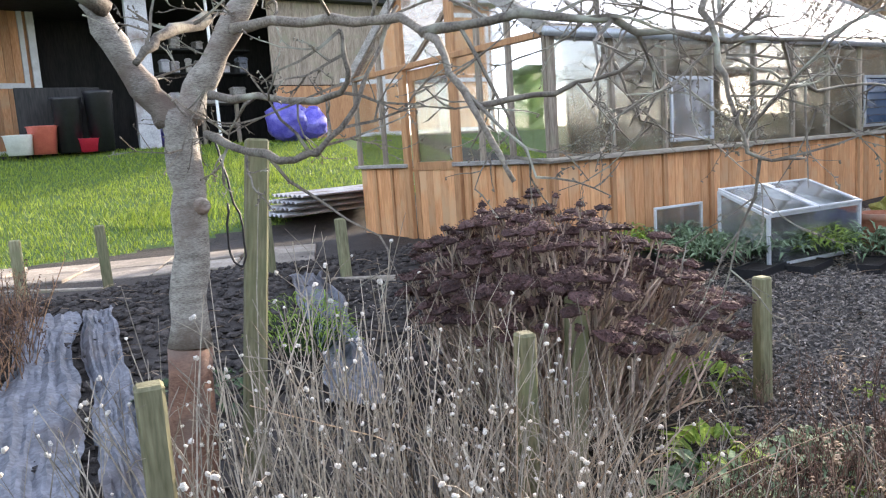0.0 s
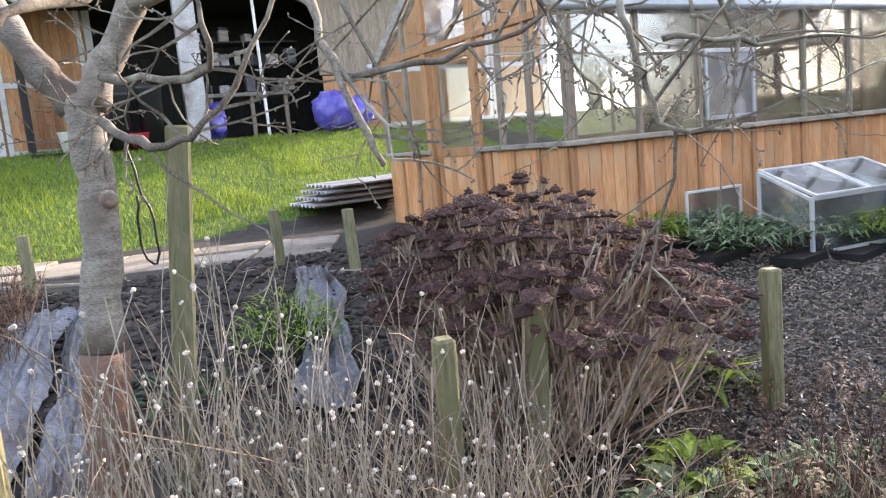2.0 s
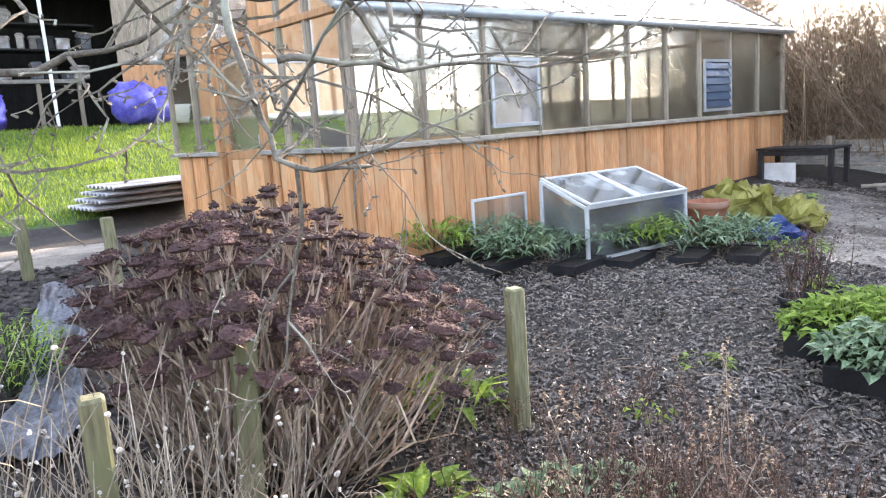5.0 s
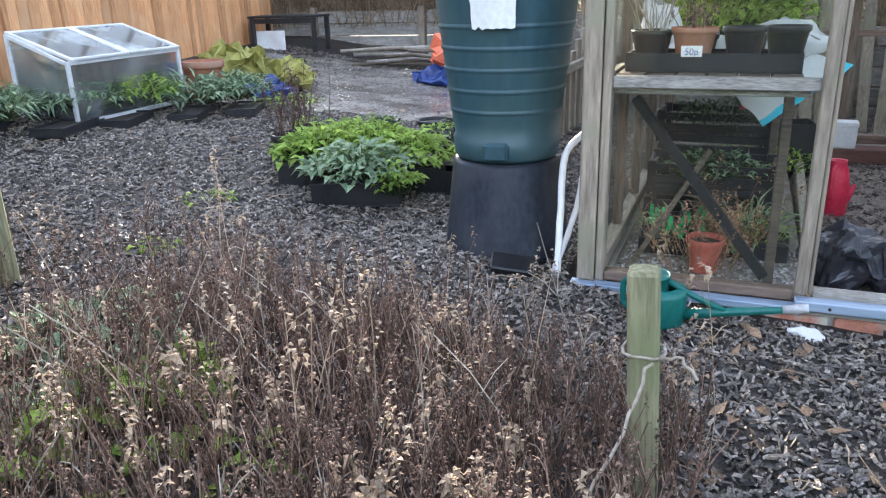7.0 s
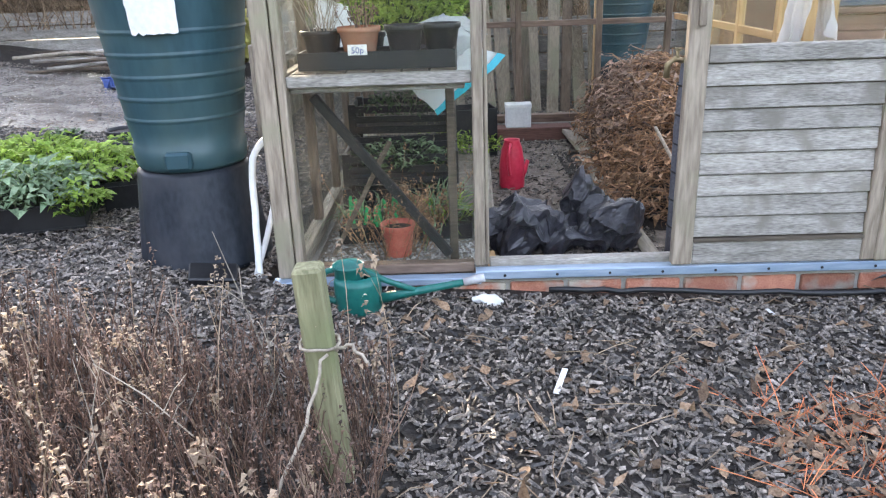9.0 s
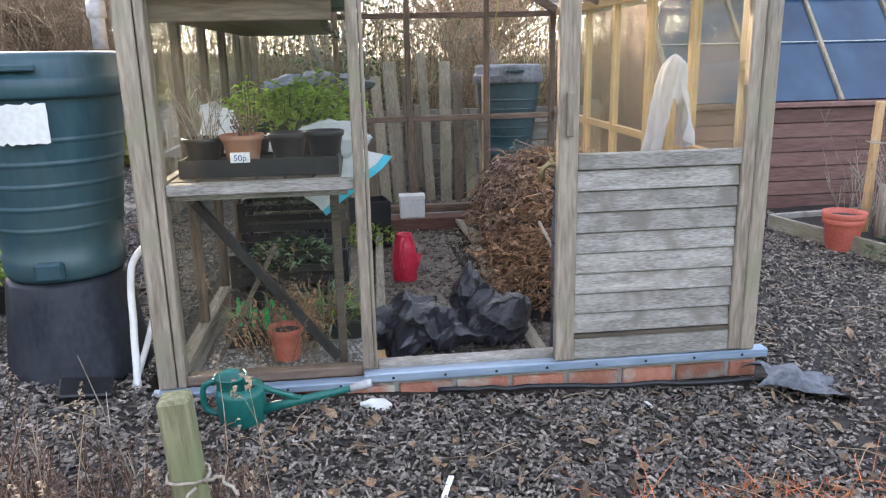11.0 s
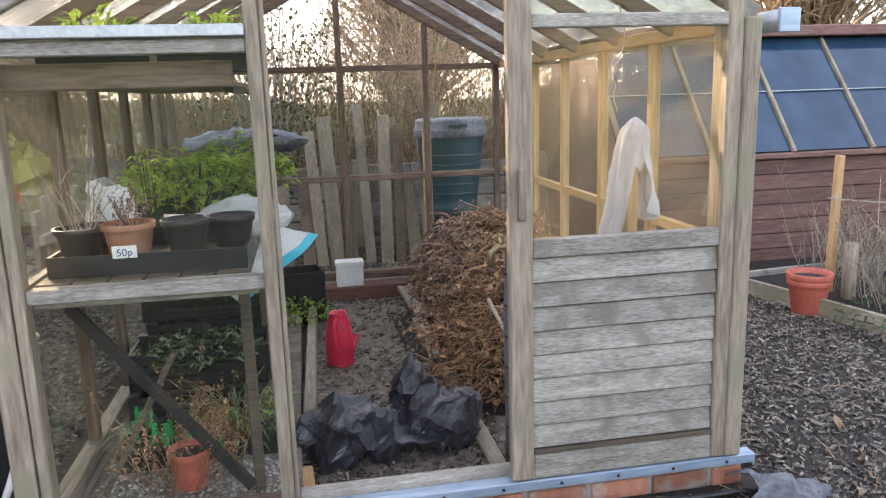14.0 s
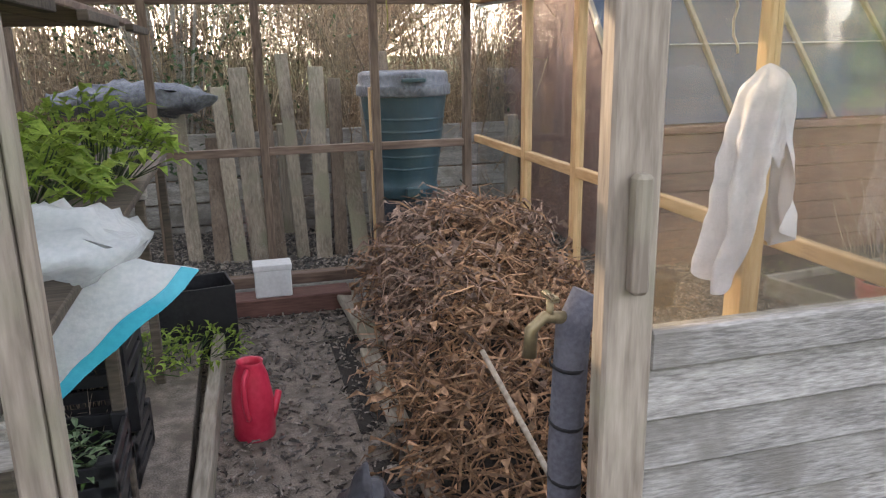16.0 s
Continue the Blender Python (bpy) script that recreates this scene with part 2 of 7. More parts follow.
STALK = surface("weathered dead stalks", (0.11, 0.065, 0.048), (0.38, 0.26, 0.19), 0.8, 9, (1, 1, 1), 0.0, vary=0.6, island=True)
STRAW = surface("dead straw tangle", (0.11, 0.058, 0.034), (0.44, 0.26, 0.145), 0.8, 9, (1, 1, 1), 0.0, vary=0.6, island=True)
SEDUM = surface("dead flat flower heads", (0.034, 0.017, 0.018), (0.15, 0.083, 0.073), 0.9, 90, (1, 1, 1), 0.9, vary=0.45, island=True)
FLUFF = surface("pale seed heads", (0.62, 0.58, 0.52), (0.85, 0.82, 0.76), 0.9, 60, (1, 1, 1), 0.5, island=True, sheer=0.3)
LEAF = surface("fresh green leaves", (0.14, 0.25, 0.035), (0.39, 0.51, 0.11), 0.75, 12, (1, 1, 1), 0.1, vary=0.4, island=True, sheer=0.5)
LEAF_G = surface("grey green leaves", (0.10, 0.17, 0.085), (0.28, 0.37, 0.22), 0.75, 12, (1, 1, 1), 0.1, vary=0.35, island=True, sheer=0.25)
LEAF_D = surface("dark green leaves", (0.020, 0.05, 0.015), (0.06, 0.11, 0.03), 0.5, 12, (1, 1, 1), 0.1, vary=0.4, island=True, sheer=0.2)
LITTER = surface("fallen leaves", (0.12, 0.07, 0.04), (0.32, 0.22, 0.14), 0.8, 20, (1, 1, 1), 0.2, vary=0.5, island=True, sheer=0.2)
YELLOWB = surface("yellow green sacking", (0.17, 0.16, 0.03), (0.33, 0.31, 0.08), 0.6, 14, (1, 1, 1), 0.4, c3=(0.15, 0.13, 0.04))
BLUEB = surface("blue tarpaulin", (0.012, 0.03, 0.12), (0.025, 0.065, 0.24), 0.4, 12, (1, 1, 1), 0.3)
ORANGE = surface("orange tarpaulin", (0.55, 0.10, 0.045), (0.72, 0.20, 0.10), 0.5, 10, (1, 1, 1), 0.3)
PURPLE = surface("blue violet sacks", (0.07, 0.06, 0.42), (0.20, 0.17, 0.62), 0.35, 8, (1, 1, 1), 0.3, c3=(0.35, 0.33, 0.7))
# opaque; the blue of the reflected sky is put into the base colour
BLUEG = surface("opaque pane with sky blue", (0.012, 0.034, 0.068), (0.03, 0.068, 0.115), 0.08, 1.1, (1, 1, 1), 0.0, fine=3, spec=0.6, vary=0.15)
SHEDW = surface("red brown shed boards", (0.11, 0.055, 0.045), (0.22, 0.12, 0.10), 0.75, 10, GX, 0.4, vary=0.15)
TEAL = surface("turquoise plastic edge", (0.01, 0.42, 0.55), (0.03, 0.55, 0.66), 0.4, 9, (1, 1, 1), 0.1)
CLEARB = surface("clear white polythene", (0.74, 0.80, 0.80), (0.90, 0.94, 0.93), 0.3, 14, (1, 1, 1), 0.5, sheer=0.5)
BAGFILM = surface("thin clear polythene", (0.74, 0.80, 0.80), (0.90, 0.94, 0.93), 0.25, 14, (1, 1, 1), 0.6, sheer=0.4)
_n, _l = BAGFILM.node_tree.nodes, BAGFILM.node_tree.links
_film = _n["Material Output"].inputs[0].links[0].from_socket
_clear, _mix = _n.new("ShaderNodeBsdfTransparent"), _n.new("ShaderNodeMixShader")
_mix.inputs[0].default_value = 0.45
_l.new(_film, _mix.inputs[1])
_l.new(_clear.outputs[0], _mix.inputs[2])
_l.new(_mix.outputs[0], _n["Material Output"].inputs[0])
LAG = surface("grey pipe lagging", (0.075, 0.075, 0.09), (0.13, 0.13, 0.15), 0.8, 15, (1, 1, 1), 0.3)
BRASS = surface("brass tap", (0.30, 0.24, 0.14), (0.42, 0.34, 0.20), 0.5, 15, (1, 1, 1), 0.1, metal=0.8)
# near-black base colour carries the shade inside the open shed; also on the bench brace
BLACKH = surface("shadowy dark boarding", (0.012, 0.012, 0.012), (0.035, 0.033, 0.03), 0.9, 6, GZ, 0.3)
TAGG = surface("bright green label", (0.01, 0.36, 0.10), (0.03, 0.46, 0.16), 0.4, 9, (1, 1, 1), 0.0)
INK = surface("blue ink", (0.03, 0.06, 0.22), (0.05, 0.09, 0.3), 0.6, 9, (1, 1, 1), 0.0)

# ---- shape helpers ----
rng = random.Random(7)


class Shape:
    """Collects vertices and faces; boxes, tubes, turned profiles, leaves."""

    def __init__(self):
        self.v, self.f = [], []

    def add(self, verts, faces):
        o = len(self.v)
        self.v += [tuple(p) for p in verts]
        self.f += [tuple(i + o for i in f) for f in faces]
        return self

    def box(self, x0, x1, y0, y1, z0, z1, c=0.003, m=None):
        """A box with chamfered edges."""
        h = ((x1 - x0) / 2, (y1 - y0) / 2, (z1 - z0) / 2)
        q = ((x0 + x1) / 2, (y0 + y1) / 2, (z0 + z1) / 2)
        c = min(c, *(0.45 * k for k in h))
        verts, at = [], {}
        for sx in (-1, 1):
            for sy in (-1, 1):
                for sz in (-1, 1):
                    s = (sx, sy, sz)
                    for a in range(3):
                        at[s, a] = len(verts)
                        p = Vector([q[k] + s[k] * (h[k] - (0 if k == a else c)) for k in range(3)])
                        verts.append(m @ p if m else p)
        faces = []
        for a in range(3):
            b, d = (a + 1) % 3, (a + 2) % 3
            for sa in (-1, 1):
                quad = []
                for sb, sd in ((-1, -1), (1, -1), (1, 1), (-1, 1)):
                    s = [0, 0, 0]
                    s[a], s[b], s[d] = sa, sb, sd
                    quad.append(at[tuple(s), a])
                faces.append(quad if sa > 0 else quad[::-1])
            for sb in (-1, 1):
                for sd in (-1, 1):
                    lo, hi = [0, 0, 0], [0, 0, 0]
                    lo[a], hi[a] = -1, 1
                    lo[b] = hi[b] = sb
                    lo[d] = hi[d] = sd
                    e = [at[tuple(lo), b], at[tuple(hi), b], at[tuple(hi), d], at[tuple(lo), d]]
                    faces.append(e if sb * sd > 0 else e[::-1])
        for s in ((x, y, z) for x in (-1, 1) for y in (-1, 1) for z in (-1, 1)):
            t = [at[s, 0], at[s, 1], at[s, 2]]
            faces.append(t if s[0] * s[1] * s[2] > 0 else t[::-1])
        return self.add(verts, faces)

    def beam(self, a, b, w, d, c=0.003, up=(0, 0, 1)):
        """A chamfered bar from a to b, w across and d along up."""
        a, b, up = Vector(a), Vector(b), Vector(up)
        x = (b - a).normalized()
        y = up.cross(x).normalized()
        z = x.cross(y)
        m = Matrix.Translation((a + b) / 2) @ Matrix((x, y, z)).transposed().to_4x4()
        L = (b - a).length / 2
        return self.box(-L, L, -w / 2, w / 2, -d / 2, d / 2, c, m)

    def tube(self, pts, radii, n=6, cap=True):
        pts = [Vector(p) for p in pts]
        if not isinstance(radii, (list, tuple)):
            radii = [radii] * len(pts)
        verts, faces = [], []
        ref = None
        for i, p in enumerate(pts):
            t = (pts[min(i + 1, len(pts) - 1)] - pts[max(i - 1, 0)])
            t = t.normalized() if t.length > 1e-9 else Vector((0, 0, 1))
            if ref is None:
                ref = t.orthogonal().normalized()
            u = (ref - t * ref.dot(t))
            u = u.normalized() if u.length > 1e-6 else t.orthogonal().normalized()
            ref = u
            w = t.cross(u)
            for k in range(n):
                a = 2 * math.pi * k / n
                verts.append(p + (u * math.cos(a) + w * math.sin(a)) * radii[i])
        for i in range(len(pts) - 1):
            for k in range(n):
                faces.append((i * n + k, i * n + (k + 1) % n, (i + 1) * n + (k + 1) % n, (i + 1) * n + k))
        if cap:
            faces.append(tuple(range(n))[::-1])
            faces.append(tuple((len(pts) - 1) * n + k for k in range(n)))
        return self.add(verts, faces)

    def turn(self, prof, n=24, m=None, ribs=None):
        """A profile of (radius, height) turned about z."""
        verts, faces = [], []
        for r, z in prof:
            for k in range(n):
                a = 2 * math.pi * k / n
                rr = r * (ribs(a, z) if ribs else 1)
                p = Vector((rr * math.cos(a), rr * math.sin(a), z))
                verts.append(m @ p if m else p)
        for i in range(len(prof) - 1):
            for k in range(n):
                faces.append((i * n + k, i * n + (k + 1) % n, (i + 1) * n + (k + 1) % n, (i + 1) * n + k))
        return self.add(verts, faces)

    def leaf(self, p, way, up, length, width, droop=0.25):
        p, x = Vector(p), Vector(way).normalized()
        y = Vector(up).cross(x)
        y = y.normalized() if y.length > 1e-6 else x.orthogonal().normalized()
        z = x.cross(y)
        mid = p + x * length * 0.5 + z * length * 0.06
        tip = p + x * length * (1 - droop * 0.3) - z * length * droop
        q = p + x * length * 0.22
        v = [p, q + y * width * 0.32 + z * width * 0.15, mid + y * width * 0.5 + z * width * 0.12, tip, mid - y * width * 0.5 + z * width * 0.12, q - y * width * 0.32 + z * width * 0.15, mid]
        return self.add(v, [(0, 1, 6), (1, 2, 6), (2, 3, 6), (3, 4, 6), (4, 5, 6), (5, 0, 6)])

    def mesh(self, name, mat, smooth=False):
        me = bpy.data.meshes.new(name)
        me.from_pydata(self.v, [], self.f)
        for one in (mat if isinstance(mat, (list, tuple)) else (mat,)):
            me.materials.append(one)
        if smooth:
            me.polygons.foreach_set("use_smooth", [True] * len(me.polygons))
        me.update()
        return me


def thing(name, m, label, category, group="", kind=""):
    ob = new(name)
    ob.empty_display_size = 0.1
    ob.matrix_world = m
    return tagged(ob, label, category, group, kind)


def part(name, shape, mat, parent, label="", smooth=False, kind="", shadow=True):
    ob = new(name, shape.mesh(name, mat, smooth))
    ob.parent = parent
    if not shadow:
        ob.visible_shadow = False
    return tagged(ob, label, kind=kind)


def solo(name, shape, mat, m, label, category="", group="", kind="", smooth=False):
    ob = new(name, shape.mesh(name, mat, smooth))
    ob.matrix_world = m
    return tagged(ob, label, category, group, kind)


def clamp(v, lo, hi):
    return max(lo, min(hi, v))


def ground_z(x, y):
    """Height of the ground: a yard that climbs to the west, a bank up to the barn, a sunk greenhouse floor."""
    z = 0.03 + 0.075 * clamp(0.7 - x, 0, 4.6) + 0.16 * clamp(-3.9 - x, 0, 1.6) + 0.2 * clamp(-8.3 - x, 0, 5.9)
    z += 0.10 * clamp((1.2 - y) / 1.0, 0, 1) * clamp((-1.2 - x) / 0.8, 0, 1) * clamp((x + 6.0) / 1.5, 0, 1)
    if abs(x) < 12 and -6 < y < 12:
        z += 0.018 * noise.noise((x * 1.1, y * 1.1, 0)) + 0.008 * noise.noise((x * 4, y * 4, 3))
    if -0.52 < x < 1.92 and 3.25 < y < 6.45:
        z = 0.0 + 0.012 * noise.noise((x * 4, y * 4, 7))
    return z


def zone(x, y):
    """0 mulch, 1 soil, 2 wet mud, 3 lawn, 4 trodden earth."""
    j = 0.35 * noise.noise((x * 1.3, y * 1.3, 11)) + 0.12 * noise.noise((x * 5, y * 5, 5))
    if -15 < x < -7.5 and abs(y + 2.5 - 0.32 * (x + 8.7) + 0.3 * j) < 0.75:
        return 0
    if x + 0.30 * y + j * 0.8 < -8.35 or x < -30 or y > 14 or y < -9:
        return 3
    if x + 0.45 * y < -6.0:
        return 0
    if -0.5 < x < 1.9 and 3.3 < y < 6.4:
        return 4
    if y < 1.80 + j - 0.25 * clamp(x + 2.4, -3, 1.2) and x < -0.25 + j:
        return 1
    if -1.75 + j < x < 0.02 and y < 2.25 + 0.6 * j - 0.22 * abs(x + 0.9):
        return 1
    if ((x + 3.4) / 1.8) ** 2 + ((y - 7.1) / 1.5) ** 2 + j * 1.5 < 1:
        return 2
    return 0


# ---- ground ----
def lane(lo, hi, step, far):
    inner = list(np.arange(lo, hi + 1e-6, step))
    out = [k for k in (2, 5, 12, 30, 80, 250) if k <= far]
    return [lo - k for k in reversed(out)] + inner + [hi + k for k in out]


gx, gy = lane(-15, 6.0, 0.12, 300), lane(-4, 10.5, 0.12, 300)
s = Shape()
s.v = [(x, y, ground_z(x, y)) for y in gy for x in gx]
nx = len(gx)
s.f = [(j * nx + i, j * nx + i + 1, (j + 1) * nx + i + 1, (j + 1) * nx + i) for j in range(len(gy) - 1) for i in range(nx - 1)]
me = s.mesh("ground", (MULCH, SOIL, MUD, LAWN, EARTH), True)
me.polygons.foreach_set("material_index", [zone((gx[i] + gx[i + 1]) / 2, (gy[j] + gy[j + 1]) / 2) for j in range(len(gy) - 1) for i in range(nx - 1)])
tagged(new("ground", me), "uneven garden ground of bark mulch, dark soil, mud and lawn", "ground", kind="structure")


# ---- large cedar greenhouse ----
A_M = pose(-4.70, 2.74, 0, 0, 0, 8.51)     # +y along its long side, -x along its gable
A_L, A_W, A_SILL, A_EAVE, A_BASE, A_RIDGE, BAY = 6.2, 3.1, 1.35, 2.27, 0.40, 3.25, 0.62


def cedar_greenhouse():
    g = thing("greenhouse", A_M, "large cedar greenhouse with boarded base and misted panes", "greenhouse")
    n = 10
    # boarded base, board by board
    for k in range(n):
        y0 = k * BAY
        for b in range(5):
            w = (BAY - 0.05) / 5
            a = y0 + 0.05 + b * w
            part("board", Shape().box(-0.045, -0.02, a + 0.002, a + w - 0.002, A_BASE, A_SILL - 0.03, 0.004), CEDAR, g)
            part("board", Shape().box(-A_W + 0.02, -A_W + 0.045, a + 0.002, a + w - 0.002, A_BASE, A_SILL - 0.03, 0.004), CEDAR, g)
        part("batten", Shape().box(-0.05, 0.0, y0, y0 + 0.05, A_BASE, A_SILL - 0.03, 0.004), CEDAR_F, g)
    part("batten", Shape().box(-0.05, 0.0, A_L, A_L + 0.05, A_BASE, A_SILL - 0.03, 0.004), CEDAR_F, g)
    door0, door1 = 1.27, 2.05
    for y in (0.0, A_L + 0.03):
        x = 0.05
        i = 0
        while x < A_W - 0.06:
            w = 0.112
            if not (y == 0.0 and door0 - 0.06 < x + w / 2 < door1 + 0.06):
                part("board", Shape().box(-x - w + 0.002, -x - 0.002, y, y + 0.025, A_BASE, A_SILL - 0.03, 0.004), CEDAR, g)
                if i % 3 == 0:
                    part("batten", Shape().box(-x - 0.02, -x + 0.02, y - 0.02, y - 0.002, A_BASE, A_SILL - 0.03, 0.004), CEDAR_F, g)
            x += w
            i += 1
    # sills
    for x in (0.0, -A_W):
        part("sill", Shape().box(x - 0.05, x + 0.045, -0.05, A_L + 0.08, A_SILL - 0.028, A_SILL + 0.012, 0.006), GREY_Y, g)
    part("sill", Shape().box(-door0 + 0.0, -0.05, -0.05, 0.04, A_SILL - 0.027, A_SILL + 0.011, 0.006), GREY_X, g)
    part("sill", Shape().box(-A_W + 0.05, -door1, -0.05, 0.04, A_SILL - 0.027, A_SILL + 0.011, 0.006), GREY_X, g)
    part("sill", Shape().box(-A_W + 0.05, -0.05, A_L - 0.02, A_L + 0.08, A_SILL - 0.027, A_SILL + 0.011, 0.006), GREY_X, g)
    # side posts and panes
    for side, x in enumerate((0.0, -A_W)):
        for k in range(n + 1):
            w = 0.055 if k in (0, n) else 0.035
            part("post", Shape().box(x - 0.025, x + 0.025, k * BAY - w / 2 + 0.02, k * BAY + w / 2 + 0.02, A_SILL + 0.012, A_EAVE, 0.005), GREY_Z, g)
            if k < n:
                part("pane", Shape().box(x - 0.002, x + 0.002, k * BAY + w / 2 + 0.02, (k + 1) * BAY - 0.002, A_SILL + 0.012, A_EAVE, 0.0005), GLASS_A, g, shadow=False)
        part("eaves_rail", Shape().box(x - 0.05, x + 0.06, -0.06, A_L + 0.09, A_EAVE, A_EAVE + 0.05, 0.008), GREY_Y, g)
        part("gutter", Shape().tube([(x + (0.085 if side == 0 else -0.085), -0.1, A_EAVE + 0.0), (x + (0.085 if side == 0 else -0.085), A_L + 0.1, A_EAVE + 0.0)], 0.035, 8), ALU, g, smooth=True)
    # opening vents in the side
    for k in (2, 7):
        s = Shape()
        y0, y1, z0, z1 = k * BAY + 0.05, (k + 1) * BAY - 0.01, A_SILL + 0.06, A_SILL + 0.60
        s.box(0.03, 0.05, y0, y1, z0, z0 + 0.03).box(0.03, 0.05, y0, y1, z1 - 0.03, z1).box(0.03, 0.05, y0, y0 + 0.03, z0 + 0.03, z1 - 0.03).box(0.03, 0.05, y1 - 0.03, y1, z0 + 0.03, z1 - 0.03)
        vent = part("vent", s, ALU, g, "aluminium opening vent frame")
        if k == 2:
            # filmed roof glass here: its whiteness stands for a bright reflection on a clear pane
            part("pane", Shape().box(0.038, 0.042, y0 + 0.03, y1 - 0.03, z0 + 0.03, z1 - 0.03, 0.0005), GLASS_R, vent, shadow=False)
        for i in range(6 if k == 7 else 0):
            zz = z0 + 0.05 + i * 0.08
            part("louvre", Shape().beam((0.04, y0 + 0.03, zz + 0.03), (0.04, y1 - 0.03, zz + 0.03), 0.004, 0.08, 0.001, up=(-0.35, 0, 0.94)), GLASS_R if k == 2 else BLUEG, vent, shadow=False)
    # roof
    for side in (0, 1):
        xe = 0.0 if side == 0 else -A_W
        for k in range(n + 1):
            part("rafter", Shape().beam((xe, k * BAY + 0.02, A_EAVE + 0.05), (-A_W / 2, k * BAY + 0.02, A_RIDGE), 0.035, 0.05, 0.004), GREY_Y, g)
            if k < n:
                part("roof_pane", Shape().beam((xe, (k + 0.5) * BAY + 0.02, A_EAVE + 0.072), (-A_W / 2, (k + 0.5) * BAY + 0.02, A_RIDGE + 0.022), BAY - 0.04, 0.004, 0.0005), GLASS_R, g, shadow=False)
    part("ridge", Shape().box(-A_W / 2 - 0.04, -A_W / 2 + 0.04, -0.05, A_L + 0.08, A_RIDGE - 0.02, A_RIDGE + 0.05, 0.006), GREY_Y, g)
    # gables
    for y, dr in ((0.0, True), (A_L + 0.03, False)):
        xs = [0.03, 0.46, 0.86, door0 - 0.035, door1 + 0.035, 2.52, A_W - 0.03] if dr else [0.03, 0.65, 1.27, 1.85, 2.45, A_W - 0.03]
        slope = (A_RIDGE - A_EAVE) / (A_W / 2)
        top = lambda x: A_EAVE + slope * (x if x < A_W / 2 else A_W - x)
        for i, x in enumerate(xs):
            w = 0.09 if dr and i in (3, 4) else 0.035
            z0 = A_BASE if dr and i in (3, 4) else A_SILL + 0.012
            part("post", Shape().box(-x - w / 2, -x + w / 2, y - 0.025, y + 0.025, z0, top(x), 0.005), CEDAR_F if w > 0.05 else GREY_Z, g)
            if i + 1 < len(xs) and not (dr and i == 3):
                x1 = xs[i + 1]
                sh = Shape().add([(-x, y, A_SILL), (-x1, y, A_SILL), (-x1, y, top(x1)), (-x, y, top(x)), (-x, y + 0.004, A_SILL), (-x1, y + 0.004, A_SILL), (-x1, y + 0.004, top(x1)), (-x, y + 0.004, top(x))],
                                 [(0, 1, 2, 3), (7, 6, 5, 4), (0, 3, 7, 4), (1, 5, 6, 2), (3, 2, 6, 7), (0, 4, 5, 1)])
                part("pane", sh, GLASS_A, g, shadow=False)
        part("tie_rail", Shape().box(-A_W + 0.05, -0.05, y - 0.03, y - 0.026 + 0.05, A_EAVE - 0.02, A_EAVE + 0.03, 0.004), CEDAR_F, g)
        for a, b in (((0, y, A_EAVE + 0.03), (-A_W / 2, y, A_RIDGE)), ((-A_W, y, A_EAVE + 0.03), (-A_W / 2, y, A_RIDGE))):
            part("barge_board", Shape().beam((a[0], y - 0.045, a[2]), (b[0], y - 0.045, b[2]), 0.025, 0.10, 0.004), GREY_X, g)
    # door in the gable
    d = part("door", Shape().box(-door1 + 0.01, -door1 + 0.09, 0.03, 0.065, A_BASE, A_EAVE - 0.03).box(-door0 - 0.09, -door0 - 0.01, 0.03, 0.065, A_BASE, A_EAVE - 0.03)
             .box(-door1 + 0.09, -door0 - 0.09, 0.03, 0.065, A_SILL - 0.06, A_SILL + 0.02).box(-door1 + 0.09, -door0 - 0.09, 0.03, 0.065, A_EAVE - 0.13, A_EAVE - 0.03), CEDAR_F, g, "cedar framed glazed door")
    for i in range(5):
        w = (door1 - door0 - 0.18) / 5
        part("panel_board", Shape().box(-door1 + 0.09 + i * w + 0.001, -door1 + 0.09 + (i + 1) * w - 0.001, 0.04, 0.055, A_BASE, A_SILL - 0.06), CEDAR, d)
    part("pane", Shape().box(-door1 + 0.09, -door0 - 0.09, 0.045, 0.049, A_SILL + 0.02, A_EAVE - 0.13, 0.0005), GLASS_A, d, shadow=False)
    part("handle", Shape().tube([(-door0 - 0.05, 0.02, 1.38), (-door0 - 0.05, -0.01, 1.40), (-door0 - 0.05, -0.01, 1.48), (-door0 - 0.05, 0.02, 1.50)], 0.006, 6), ALU, d, smooth=True)
    # inside: bench along each side, props
    for x0, x1 in ((-0.75, -0.10), (-A_W + 0.10, -A_W + 0.75)):
        part("bench_top", Shape().box(x0, x1, 0.5, A_L - 0.2, A_SILL - 0.10, A_SILL - 0.06), CEDAR_F, g)
        for k in range(5):
            part("bench_leg", Shape().box((x0 + x1) / 2 - 0.03, (x0 + x1) / 2 + 0.03, 0.7 + k * 1.2, 0.76 + k * 1.2, A_BASE, A_SILL - 0.10), CEDAR_F, g)
    part("high_shelf", Shape().box(-0.45, -0.12, 0.1, 3.2, 2.02, 2.05), ALU, g, "grey metal hanging shelf")
    for k in range(6):
        part("strut", Shape().beam((-0.08, 0.7 + k * 0.95, 1.45), (-0.08, 0.25 + k * 0.95, 2.05), 0.012, 0.02, 0.002), ALU, g)
    return g


cedar_greenhouse()

